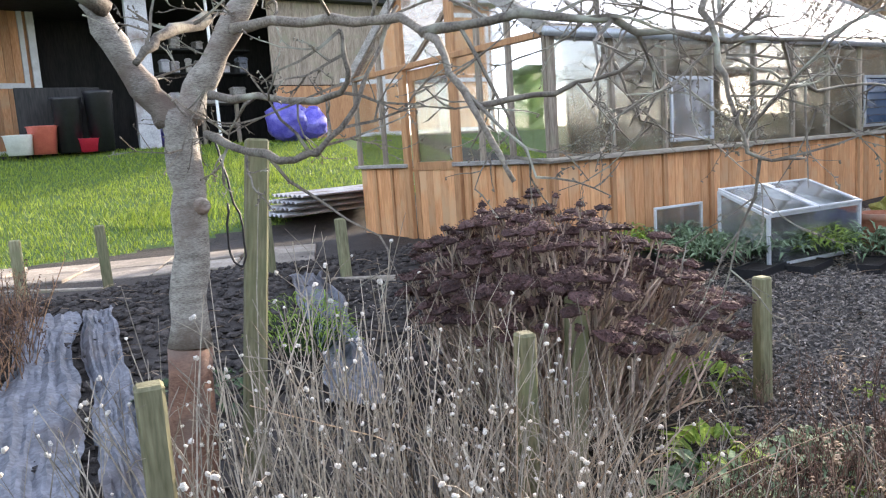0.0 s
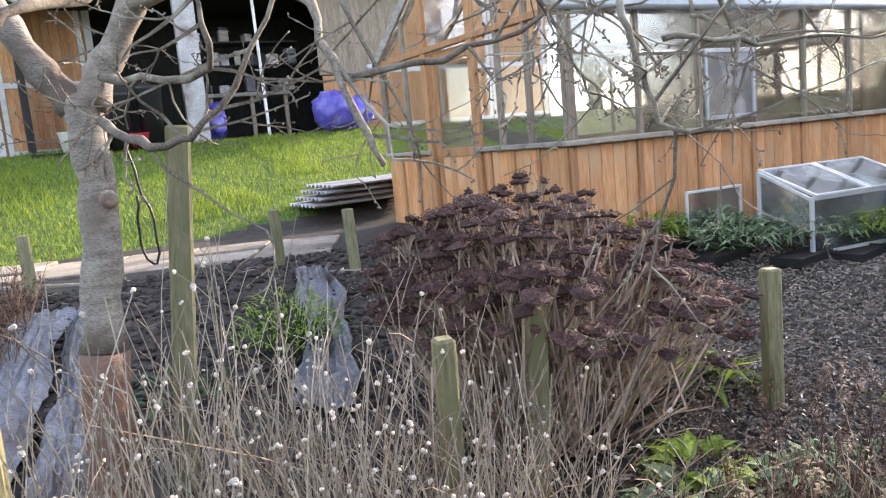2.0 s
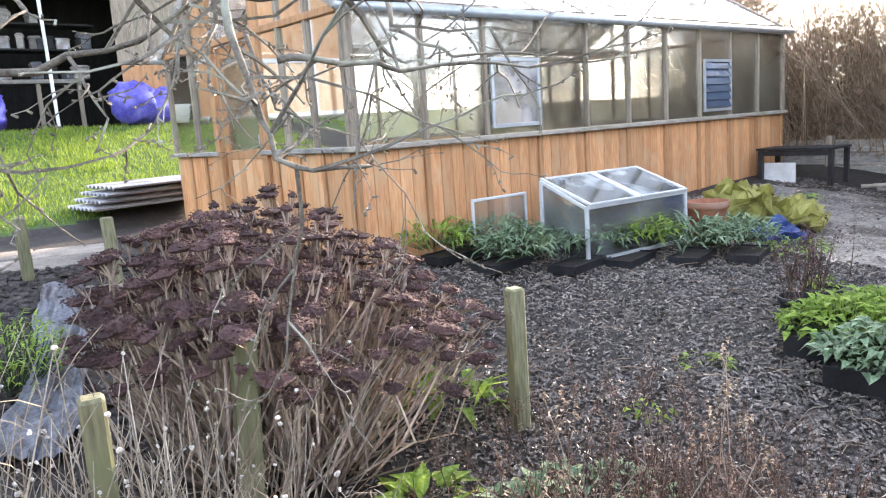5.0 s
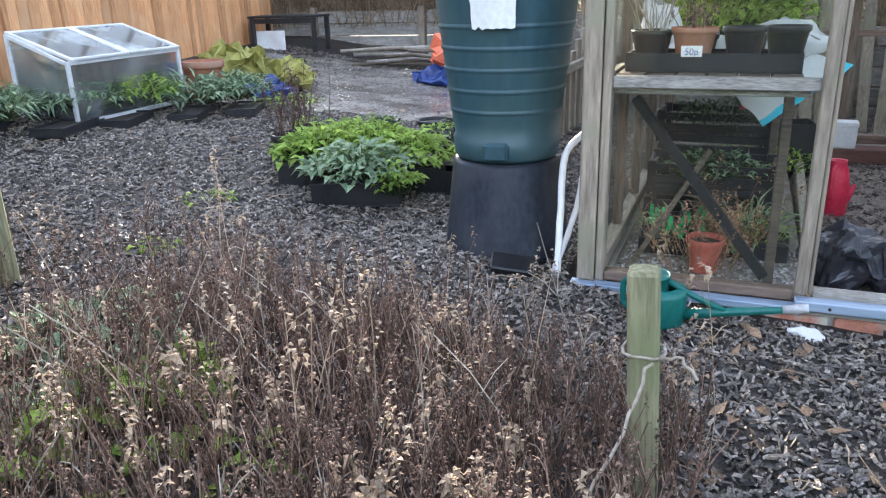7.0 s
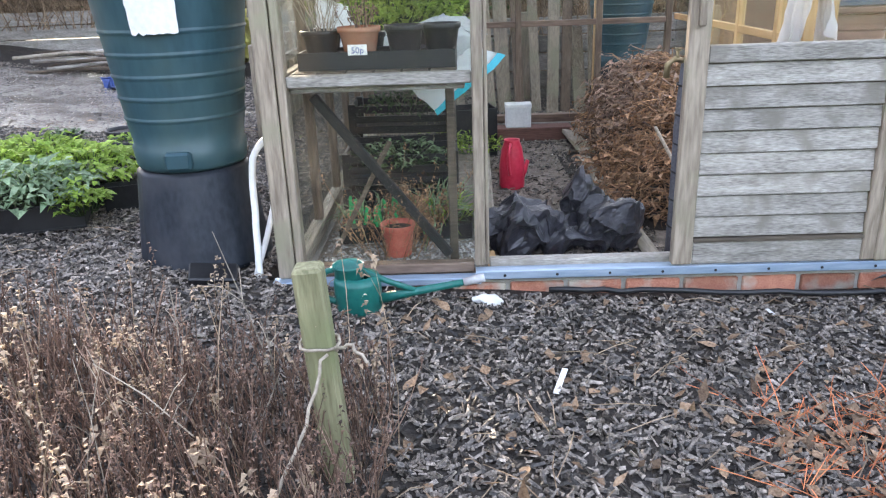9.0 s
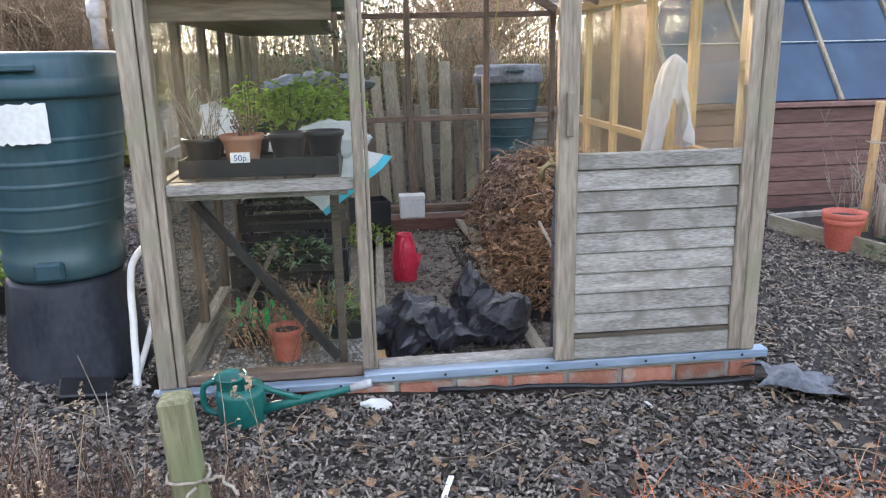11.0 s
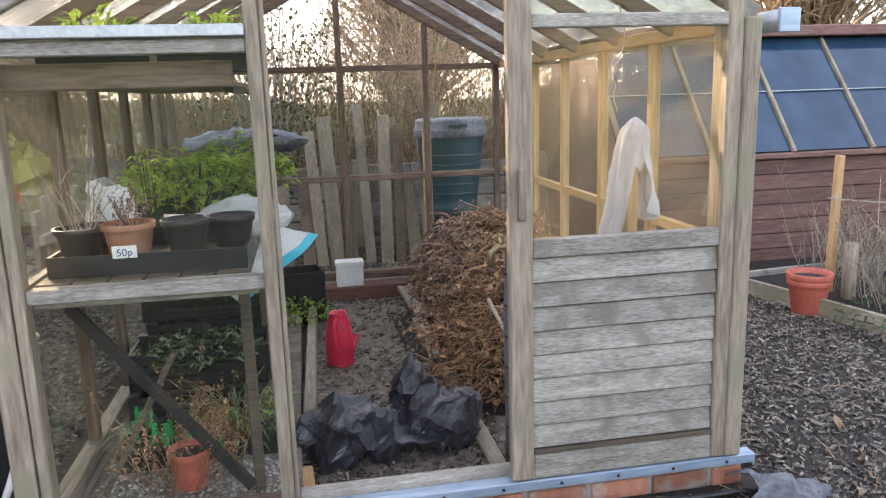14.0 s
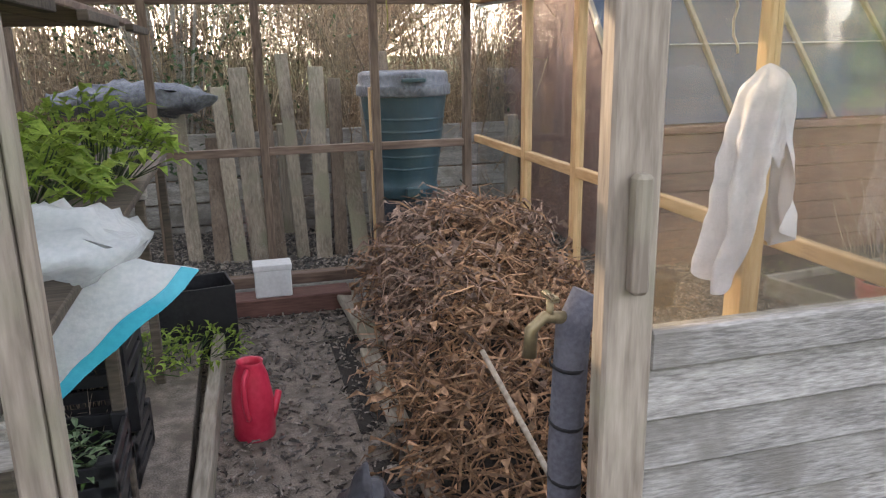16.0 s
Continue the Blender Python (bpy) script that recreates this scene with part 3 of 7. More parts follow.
# seed trays standing along the benches of the large greenhouse
def seed_tray(m, label, w=0.36, d=0.22, h=0.06, group="seed trays"):
    s = Shape()
    t = 0.006
    s.box(-w / 2, w / 2, -d / 2, d / 2, 0, t, 0.002)
    s.box(-w / 2, w / 2, -d / 2, -d / 2 + t, t, h, 0.002).box(-w / 2, w / 2, d / 2 - t, d / 2, t, h, 0.002)
    s.box(-w / 2, -w / 2 + t, -d / 2 + t, d / 2 - t, t, h, 0.002).box(w / 2 - t, w / 2, -d / 2 + t, d / 2 - t, t, h, 0.002)
    ob = thing("seed_tray", m, label, "tray", group)
    part("tray", s, BLACKP, ob)
    part("compost", Shape().box(-w / 2 + t, w / 2 - t, -d / 2 + t, d / 2 - t, t, h - 0.012, 0.002), SOIL, ob)
    return ob


first_tray = None
for k in range(9):
    m = A_M @ pose(-0.35, 0.8 + k * 0.55, A_SILL - 0.06, 0, 0, 90)
    if first_tray is None:
        first_tray = seed_tray(m, "black seed tray on a greenhouse bench")
    else:
        copy_thing(first_tray, m)

# ---- small weathered greenhouse ----
BX0, BX1, BY0, BY1, B_EAVE, B_RIDGE, BXM = -0.50, 1.87, 3.20, 6.44, 1.62, 2.28, 0.70
O = pose(0, 0, 0)


def small_greenhouse():
    g = thing("greenhouse", O, "small weathered timber greenhouse with a slid-open half-boarded door", "greenhouse")
    # brick plinth
    for course in range(3):
        z = -0.13 + course * 0.075
        x = BX0 - (0.11 if course % 2 else 0.0)
        while x < BX1:
            a, b = max(x, BX0), min(x + 0.215, BX1)
            if b - a > 0.03:
                part("brick", Shape().box(a + 0.004, b - 0.004, BY0 + rng.uniform(-0.004, 0.004), BY0 + 0.1, z, z + 0.066, 0.005), BRICK, g)
            x += 0.225
    part("mortar_bed", Shape().box(BX0, BX1, BY0 + 0.012, BY0 + 0.09, -0.15, 0.095), MORTAR, g)
    for x in (BX0, BX1 - 0.1):
        part("plinth_wall", Shape().box(x, x + 0.1, BY0 + 0.1, BY1, -0.15, 0.10), MORTAR, g)
    part("plinth_wall", Shape().box(BX0 + 0.1, BX1 - 0.1, BY1 - 0.1, BY1, -0.15, 0.10), MORTAR, g)
    # door track
    part("track", Shape().box(BX0 - 0.02, 0.29, BY0 - 0.035, BY0 + 0.02, 0.098, 0.125, 0.003), ALU_BLUE, g, "blue-grey metal door track")
    part("track", Shape().box(0.27, BX1 + 0.02, BY0 - 0.04, BY0 + 0.015, 0.118, 0.152, 0.003), ALU_BLUE, g)
    for i in range(12):
        part("screw", Shape().turn([(0.0, 0.003), (0.006, 0.002), (0.006, 0)], 6, pose(-0.42 + i * 0.2, BY0 - (0.036 if i < 4 else 0.041), 0.112 if i < 4 else 0.134, 90)), BLACKP, g)
    part("bottom_rail", Shape().box(BX0 + 0.1, 0.266, BY0 + 0.022, BY0 + 0.075, 0.126, 0.165, 0.004), RED_X, g)
    part("threshold", Shape().box(0.326, BX1 - 0.1, BY0 + 0.022, BY0 + 0.075, 0.12, 0.172, 0.004), GREY_X, g, "pale worn timber threshold")
    # uprights of the front
    part("corner_post", Shape().box(BX0, BX0 + 0.065, BY0, BY0 + 0.09, 0.126, B_EAVE, 0.006).box(BX0 + 0.069, BX0 + 0.10, BY0 + 0.01, BY0 + 0.08, 0.126, B_EAVE, 0.005), GREY_Z, g)
    part("corner_post", Shape().box(BX1 - 0.13, BX1 - 0.06, BY0 + 0.022, BY0 + 0.09, 0.16, B_EAVE + 0.02, 0.006).box(BX1 - 0.102, BX1 - 0.042, BY0 - 0.045, BY0 + 0.02, 0.155, B_EAVE, 0.006), GREY_Z, g)
    part("mullion", Shape().box(0.268, 0.308, BY0 + 0.0, BY0 + 0.045, 0.16, 2.03, 0.005).box(0.310, 0.324, BY0 + 0.01, BY0 + 0.04, 0.16, 2.03, 0.003), GREY_Z, g)
    # rails over the fixed panes
    part("top_rail", Shape().box(BX0 + 0.10, 0.268, BY0 + 0.01, BY0 + 0.07, 1.545, 1.585, 0.004), GREY_X, g)
    part("top_track", Shape().box(BX0 + 0.10, 0.268, BY0 - 0.012, BY0 + 0.06, 1.589, 1.622, 0.003), ALU, g)
    part("bench_fascia", Shape().box(BX0 + 0.10, 0.268, BY0 + 0.03, BY0 + 0.07, 0.855, 0.897, 0.004), GREY_X, g, "pale weathered cross rail")
    part("pane", Shape().box(BX0 + 0.10, 0.268, BY0 + 0.022, BY0 + 0.026, 0.167, 0.852, 0.0005), GLASS, g, shadow=False)
    part("pane", Shape().box(BX0 + 0.10, 0.268, BY0 + 0.022, BY0 + 0.026, 0.9, 1.543, 0.0005), GLASS, g, shadow=False)
    slope = (B_RIDGE - B_EAVE) / (BXM - BX0)
    for x0, x1, z0 in ((BX0 + 0.10, 0.268, 1.63), (0.325, 0.98, 1.97), (1.0, BX1 - 0.06, 1.63)):
        top = lambda x: B_EAVE + slope * (x - BX0 if x < BXM else BX1 - x) - 0.02
        xm = clamp(BXM, x0, x1)
        v = [(x0, z0), (x1, z0), (x1, max(z0, top(x1))), (xm, top(xm)), (x0, max(z0, top(x0)))]
        sh = Shape().add([(x, BY0 + 0.03, z) for x, z in v] + [(x, BY0 + 0.034, z) for x, z in v], [(0, 1, 2, 3, 4), (9, 8, 7, 6, 5)] + [(i, i + 5, (i + 1) % 5 + 5, (i + 1) % 5) for i in range(5)])
        part("gable_pane", sh, GLASS, g, shadow=False)
    # sliding door, pushed right
    dx0, dx1, dy = 1.01, 1.765, BY0 - 0.028
    d = part("door", Shape().box(dx0, dx0 + 0.075, dy - 0.018, dy + 0.022, 0.16, 1.98, 0.005), GREY_Z, g, "grey weathered sliding door, boarded below and glazed above")
    part("stile", Shape().box(dx1 - 0.05, dx1, dy - 0.018, dy + 0.022, 0.16, 1.98, 0.005), GREY_Z, d)
    part("rail", Shape().box(dx0 + 0.075, dx1 - 0.05, dy - 0.014, dy + 0.018, 0.905, 0.965, 0.004), GREY_X, d)
    part("rail", Shape().box(dx0 + 0.075, dx1 - 0.05, dy - 0.014, dy + 0.018, 1.595, 1.635, 0.004), GREY_X, d)
    part("rail", Shape().box(dx0 + 0.075, dx1 - 0.05, dy - 0.014, dy + 0.018, 0.16, 0.245, 0.004), GREY_X, d)
    part("rail", Shape().box(dx0 + 0.075, dx1 - 0.05, dy - 0.014, dy + 0.018, 1.90, 1.98, 0.004), GREY_X, d)
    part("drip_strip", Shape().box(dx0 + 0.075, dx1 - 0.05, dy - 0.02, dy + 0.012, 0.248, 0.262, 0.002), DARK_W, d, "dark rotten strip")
    # added dark sheet that draws shade lines in the gaps between the weatherboards
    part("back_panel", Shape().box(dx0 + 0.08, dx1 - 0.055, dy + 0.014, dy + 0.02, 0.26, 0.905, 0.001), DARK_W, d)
    for i in range(8):
        z = 0.265 + i * 0.0798
        part("weatherboard", Shape().beam((dx0 + 0.075, dy + 0.002, z + 0.039), (dx1 - 0.05, dy + 0.002, z + 0.039), 0.010, 0.076, 0.003, up=(0, 0.15, 1)), GREY_X, d)
    part("pane", Shape().box(dx0 + 0.075, dx1 - 0.05, dy, dy + 0.004, 0.965, 1.595, 0.0005), GLASS_D, d, shadow=False)
    part("pane", Shape().box(dx0 + 0.075, dx1 - 0.05, dy, dy + 0.004, 1.635, 1.90, 0.0005), GLASS, d, shadow=False)
    part("pull", Shape().box(1.035, 1.06, dy - 0.045, dy - 0.018, 1.03, 1.19, 0.006), GREY_Z, d, "wooden pull block")
    # top rail on which the door runs
    part("head_track", Shape().box(0.325, BX1 + 0.4, BY0 - 0.05, BY0 + 0.02, 1.982, 2.02, 0.004), ALU, g)
    # sides
    for x, mat_z, mat_y, y_list in ((BX0 + 0.03, RED_Z, GREY_Y, (3.86, 4.42, 4.98, 5.54, 6.0)), (BX1 - 0.025, PALE_Z, PALE_Y, (3.96, 4.50, 5.05, 5.60))):
        edges = [BY0 + 0.09, *y_list, BY1 - 0.06]
        for y in y_list:
            part("stud", Shape().box(x, x + 0.04, y - 0.022, y + 0.022, 0.16, B_EAVE - 0.03, 0.004), mat_z, g)
        part("bottom_rail", Shape().box(x - 0.01, x + 0.05, BY0 + 0.09, BY1 - 0.06, 0.10, 0.16, 0.004), mat_y, g)
        part("top_plate", Shape().box(x - 0.01, x + 0.06, BY0 + 0.09, BY1 - 0.06, B_EAVE - 0.03, B_EAVE + 0.02, 0.004), mat_y, g)
        for a, b in zip(edges, edges[1:]):
            part("side_rail", Shape().box(x + 0.002, x + 0.036, a + 0.024, b - 0.024, 0.845, 0.885, 0.003), mat_y, g)
            part("pane", Shape().box(x + 0.018, x + 0.022, a + 0.022, b - 0.022, 0.16, 0.845, 0.0005), GLASS, g, shadow=False)
            part("pane", Shape().box(x + 0.018, x + 0.022, a + 0.022, b - 0.022, 0.885, B_EAVE - 0.03, 0.0005), GLASS, g, shadow=False)
    # back
    bxs = [BX0 + 0.04, 0.15, 0.69, 1.30, BX1 - 0.05]
    for x in bxs:
        top = B_EAVE + slope * (x - BX0 if x < BXM else BX1 - x) - 0.03
        part("stud", Shape().box(x - 0.022, x + 0.022, BY1 - 0.06, BY1 - 0.01, 0.10, top, 0.004), RED_Z, g)
    for a, b in zip(bxs, bxs[1:]):
        for z in (0.82, 1.59):
            part("back_rail", Shape().box(a + 0.022, b - 0.022, BY1 - 0.055, BY1 - 0.015, z, z + 0.042, 0.003), RED_X, g)
        part("pane", Shape().box(a + 0.022, b - 0.022, BY1 - 0.035, BY1 - 0.031, 0.16, 0.82, 0.0005), GLASS, g, shadow=False)
        part("pane", Shape().box(a + 0.022, b - 0.022, BY1 - 0.035, BY1 - 0.031, 0.862, 1.59, 0.0005), GLASS, g, shadow=False)
    part("back_sill", Shape().box(BX0 + 0.06, BX1 - 0.07, BY1 - 0.08, BY1 - 0.005, 0.10, 0.16, 0.004), RED_X, g)
    # roof
    for i in range(7):
        y = BY0 + 0.045 + i * (BY1 - BY0 - 0.1) / 6
        for xe in (BX0 + 0.02, BX1 - 0.02):
            part("rafter", Shape().beam((xe, y, B_EAVE + 0.01), (BXM, y, B_RIDGE), 0.04, 0.06, 0.004), GREY_X if i in (0,) else RED_X, g)
            if i < 6:
                yy = y + (BY1 - BY0 - 0.1) / 12
                part("roof_pane", Shape().beam((xe, yy, B_EAVE + 0.045), (BXM, yy, B_RIDGE + 0.035), 0.50, 0.004, 0.0005), GLASS_R, g, shadow=False)
    part("ridge", Shape().box(BXM - 0.02, BXM + 0.02, BY0, BY1, B_RIDGE - 0.05, B_RIDGE + 0.06, 0.004), GREY_Y, g)
    for side, x in ((-1, BX0 - 0.05), (1, BX1 + 0.05)):
        gut = part("gutter", Shape().tube([(x, BY0 - 0.03, B_EAVE - 0.01), (x, BY1, B_EAVE - 0.01)], 0.035, 8), ALU, g, "blue-grey gutter", smooth=True)
        part("stop_end", Shape().box(x - 0.036, x + 0.036, BY0 - 0.045, BY0 - 0.031, B_EAVE - 0.05, B_EAVE + 0.025, 0.006), ALU_BLUE, gut)
    pipe_x, pipe_y = BX0 - 0.062, BY0 + 0.06
    down = part("downpipe", Shape().tube([(pipe_x, pipe_y, B_EAVE - 0.03), (pipe_x, pipe_y, 1.37)], 0.024, 14), GALV, g, "grey metal downpipe", smooth=True)
    part("socket", Shape().turn([(0.024, 0.0), (0.031, 0.004), (0.031, 0.05), (0.027, 0.056), (0.024, 0.056)], 14, pose(pipe_x, pipe_y, 1.47)), GALV, down, smooth=True)
    return g


small_greenhouse()

# ---- water butt ----
def water_butt(m, mat, label, stand=True, lid_mat=None):
    b = thing("water_butt", m, label, "water butt")
    z0 = 0.40 if stand else 0.0
    prof = [(0.0, z0 + 0.005), (0.205, z0 + 0.005), (0.215, z0 + 0.02), (0.222, z0 + 0.09), (0.213, z0 + 0.10)]
    body_r = lambda z: 0.215 + 0.088 * (z - z0 - 0.10) / 0.70
    for i in range(5):
        z = z0 + 0.205 + i * 0.081
        for dz, dr in ((-0.040, 0), (-0.012, 0), (-0.009, 0), (-0.004, 0.0045), (0.004, 0.0045), (0.009, 0), (0.012, 0)):
            prof.append((body_r(z + dz) + dr, z + dz))
    prof += [(body_r(z0 + 0.60), z0 + 0.60), (body_r(z0 + 0.67), z0 + 0.67), (0.29, z0 + 0.69), (0.0, z0 + 0.69)]
    body = part("body", Shape().turn(prof, 40), mat, b, smooth=True)
    part("lid", Shape().turn([(0.285, z0 + 0.672), (0.312, z0 + 0.676), (0.316, z0 + 0.685), (0.316, z0 + 0.735), (0.311, z0 + 0.745), (0.302, z0 + 0.75), (0.300, z0 + 0.80), (0.292, z0 + 0.82), (0.27, z0 + 0.83), (0.20, z0 + 0.822), (0.0, z0 + 0.828)], 48), lid_mat or mat, b, smooth=True)
    part("lid_catch", Shape().box(-0.08, 0.08, -0.325, -0.30, z0 + 0.765, z0 + 0.79, 0.008), mat, b)
    if stand:
        part("stand", Shape().turn([(0.0, 0.0), (0.275, 0.0), (0.272, 0.02), (0.262, 0.03), (0.222, 0.385), (0.212, 0.40), (0.0, 0.40)], 48, None, lambda a, z: 1 + (0.035 * max(0, math.cos(a * 8)) ** 3 if 0.02 < z < 0.39 else 0)), STANDP, b, "black fluted plastic stand", smooth=True)
        part("tap_boss", Shape().box(-0.05, 0.05, -0.245, -0.20, z0 + 0.02, z0 + 0.09, 0.012), mat, b)
    return b


BUTT_M = pose(-0.87, 3.49, ground_z(-0.87, 3.49) - 0.01, 0, 0, 6)
butt = water_butt(BUTT_M, BUTT, "tall dark green plastic water butt on a black stand")
s = Shape()
n, mth = 12, 8
vv = []
for j in range(mth + 1):
    for i in range(n + 1):
        a = radians(-104 + 31 * i / n) + 0.012 * noise.noise((j * 0.9, 3, i if i in (0, n) else 0))
        z = 1.075 + 0.135 * j / mth + (0.012 * noise.noise((i * 0.8, j, 9)) if j in (0, mth) else 0)
        r = 0.298 + 0.022 * (z - 1.07) / 0.14
        vv.append((r * math.cos(a), r * math.sin(a), z - 0.15))
s.add(vv, [(j * (n + 1) + i, j * (n + 1) + i + 1, (j + 1) * (n + 1) + i + 1, (j + 1) * (n + 1) + i) for j in range(mth) for i in range(n)])
part("paper_label", s, WHITEP, butt, "torn white paper label", smooth=True)
water_butt(pose(1.62, 7.15, 0.02, 0, 0, 0) @ Matrix.Diagonal((0.97, 0.97, 0.98, 1)), BUTT, "dark green water butt with pale lid behind the greenhouse", True, SHEET)

# ---- posts ----
def garden_post(x, y, top, w, lean=(0, 0), label="square green-treated timber post in the bed"):
    base = ground_z(x, y) - 0.03
    h = top - base
    p = solo("garden_post", Shape().box(-w / 2, w / 2, -w / 2, w / 2, 0, h, 0.008), POST, pose(x, y, base, lean[0], lean[1], rng.uniform(-6, 6)), label, "post", "garden posts")
    return p


garden_post(-2.34, 2.236, 0.83, 0.065)
garden_post(-2.172, 1.09, 0.93, 0.070, (-3, 0))
garden_post(-1.828, 0.684, 0.945, 0.055, (0, 2))
garden_post(-0.092, 2.03, 0.64, 0.066, (0, -3), "square green post with yellow twine tied round")
garden_post(-1.738, -0.338, 1.011, 0.065)
garden_post(-2.60, 0.005, 1.57, 0.075, (-6, 0), "tall square green-treated tree post")
for x, y, t in ((-5.74, -0.9, 1.07), (-6.0, -0.36, 1.1), (-5.6, 0.76, 1.06), (-5.25, 1.24, 1.03)):
    garden_post(x, y, t, 0.07, (rng.uniform(-3, 3), rng.uniform(-3, 3)), "leaning timber edging post by the path")

# ---- cold frame ----
def cold_frame():
    M = pose(-4.45, 4.14, 0, 0, 0, 3)
    c = thing("cold_frame", M, "aluminium cold frame with clear lids, over seedlings", "cold frame")
    W, D, zb, zt, zf = 1.10, 0.46, 0.40, 1.0, 0.83
    r = 0.013
    for x, z in ((0, zt), (D, zf)):
        for y in (0, W):
            part("corner_leg", Shape().box(x - r, x + r, y - r, y + r, zb, z, 0.003), PALEM, c)
        part("rail", Shape().box(x - r, x + r, r, W - r, z - 2 * r, z, 0.003), PALEM, c)
        part("rail", Shape().box(x - r, x + r, r, W - r, zb + 0.02, zb + 0.02 + 2 * r, 0.003), PALEM, c)
        part("pane", Shape().box(x - 0.002, x + 0.002, r, W - r, zb + 0.05, z - 2 * r, 0.0005), GLASS_C, c, shadow=False)
    for y in (0, W):
        part("end_rail", Shape().beam((r, y, zt - r), (D - r, y, zf - r), 0.022, 0.024), PALEM, c)
        sh = Shape().add([(r, y, zb + 0.05), (D - r, y, zb + 0.05), (D - r, y, zf - 0.03), (r, y, zt - 0.03), (r, y + 0.003, zb + 0.05), (D - r, y + 0.003, zb + 0.05), (D - r, y + 0.003, zf - 0.03), (r, y + 0.003, zt - 0.03)], [(0, 1, 2, 3), (7, 6, 5, 4), (0, 4, 5, 1), (1, 5, 6, 2), (2, 6, 7, 3), (3, 7, 4, 0)])
        part("pane", sh, GLASS_C, c, shadow=False)
    for k in range(2):
        y0, y1 = k * W / 2 + 0.005, (k + 1) * W / 2 - 0.005
        lid = part("lid", Shape().beam((-0.02, y0 + 0.012, zt + 0.012), (D + 0.03, y0 + 0.012, zf + 0.006), 0.024, 0.02).beam((-0.02, y1 - 0.012, zt + 0.012), (D + 0.03, y1 - 0.012, zf + 0.006), 0.024, 0.02)
                   .beam((-0.008, y0 + 0.024, zt + 0.009), (-0.008, y1 - 0.024, zt + 0.009), 0.024, 0.02).beam((D + 0.018, y0 + 0.024, zf + 0.010), (D + 0.018, y1 - 0.024, zf + 0.010), 0.024, 0.02), PALEM, c)
        part("pane", Shape().beam((0.004, (y0 + y1) / 2, zt + 0.008), (D + 0.006, (y0 + y1) / 2, zf + 0.012), y1 - y0 - 0.05, 0.004, 0.0005), GLASS_L, lid, shadow=False)


cold_frame()
# a loose glazed panel stands behind it
g2 = thing("glazed_panel", pose(-4.60, 3.60, 0.47, 0, 0, 5), "spare glazed aluminium panel leaning by the cold frame", "panel")
part("frame", Shape().box(-0.01, 0.01, 0, 0.55, 0.42, 0.44).box(-0.01, 0.01, 0, 0.55, 0, 0.02).box(-0.01, 0.01, 0, 0.02, 0.02, 0.42).box(-0.01, 0.01, 0.53, 0.55, 0.02, 0.42), PALEM, g2)
part("pane", Shape().box(-0.002, 0.002, 0.02, 0.53, 0.02, 0.42, 0.0005), GLASS_C, g2, shadow=False)

# ---- cherry tree ----
def wiggle(pts, n, amp, seed):
    """A smooth uneven line through a few points."""
    r = random.Random(seed)
    P = [Vector(p) for p in pts]
    out = []
    for i in range(len(P) - 1):
        a, b, c, d = P[max(i - 1, 0)], P[i], P[i + 1], P[min(i + 2, len(P) - 1)]
        for k in range(n):
            t = k / n
            q = 0.5 * ((2 * b) + (c - a) * t + (2 * a - 5 * b + 4 * c - d) * t * t + (3 * b - a - 3 * c + d) * t ** 3)
            out.append(q + Vector((r.uniform(-amp, amp), r.uniform(-amp, amp), r.uniform(-amp, amp))))
    return out + [P[-1]]


TREE_Z = ground_z(-2.52, -0.1)
tree = thing("cherry_tree", pose(-2.52, -0.10, TREE_Z), "bare cherry tree with banded bark and lichen-covered twigs", "tree")
TREE_INV = Matrix.Translation((2.52, 0.10, -TREE_Z))
trunk = wiggle([(-2.48, -0.21, TREE_Z - 0.05), (-2.50, -0.17, 0.9), (-2.51, -0.12, 1.35), (-2.51, -0.13, 1.66)], 6, 0.006, 3)
girth = [(0.082 - 0.012 * min(1, i / 6) if i < 7 else 0.060 - 0.006 * min(1, (i - 7) / 6)) + 0.003 * math.sin(i * 2.3) for i in range(len(trunk))]
part("trunk", Shape().tube([TREE_INV @ p for p in trunk[6:]], girth[6:], 16), BARK, tree, "silver-grey banded upper trunk", smooth=True)
part("rootstock", Shape().tube([TREE_INV @ p for p in trunk[:7]], girth[:7], 16), ROOTSTOCK, tree, "smooth red-brown lower trunk", smooth=True)
twigs = Shape()
tr = random.Random(21)


def twig(p, way, length, r, depth):
    pts, q, d = [p], p.copy(), way.normalized()
    for i in range(4):
        d = (d + Vector((tr.uniform(-0.35, 0.35), tr.uniform(-0.35, 0.35), tr.uniform(-0.30, 0.32)))).normalized()
        q = q + d * length / 4
        pts.append(q)
        if depth and tr.random() < 0.55:
            twig(q, d + Vector((tr.uniform(-1, 1), tr.uniform(-1, 1), tr.uniform(-0.8, 0.8))), length * 0.5, r * 0.6, depth - 1)
        elif tr.random() < 0.7:
            b = q + Vector((tr.uniform(-1, 1), tr.uniform(-1, 1), tr.uniform(-1, 1))).normalized() * 0.009
            twigs.tube([q, b], [0.002, 0.0024], 4)
    twigs.tube(pts, [r, r * 0.85, r * 0.7, r * 0.55, r * 0.4], 4, False)


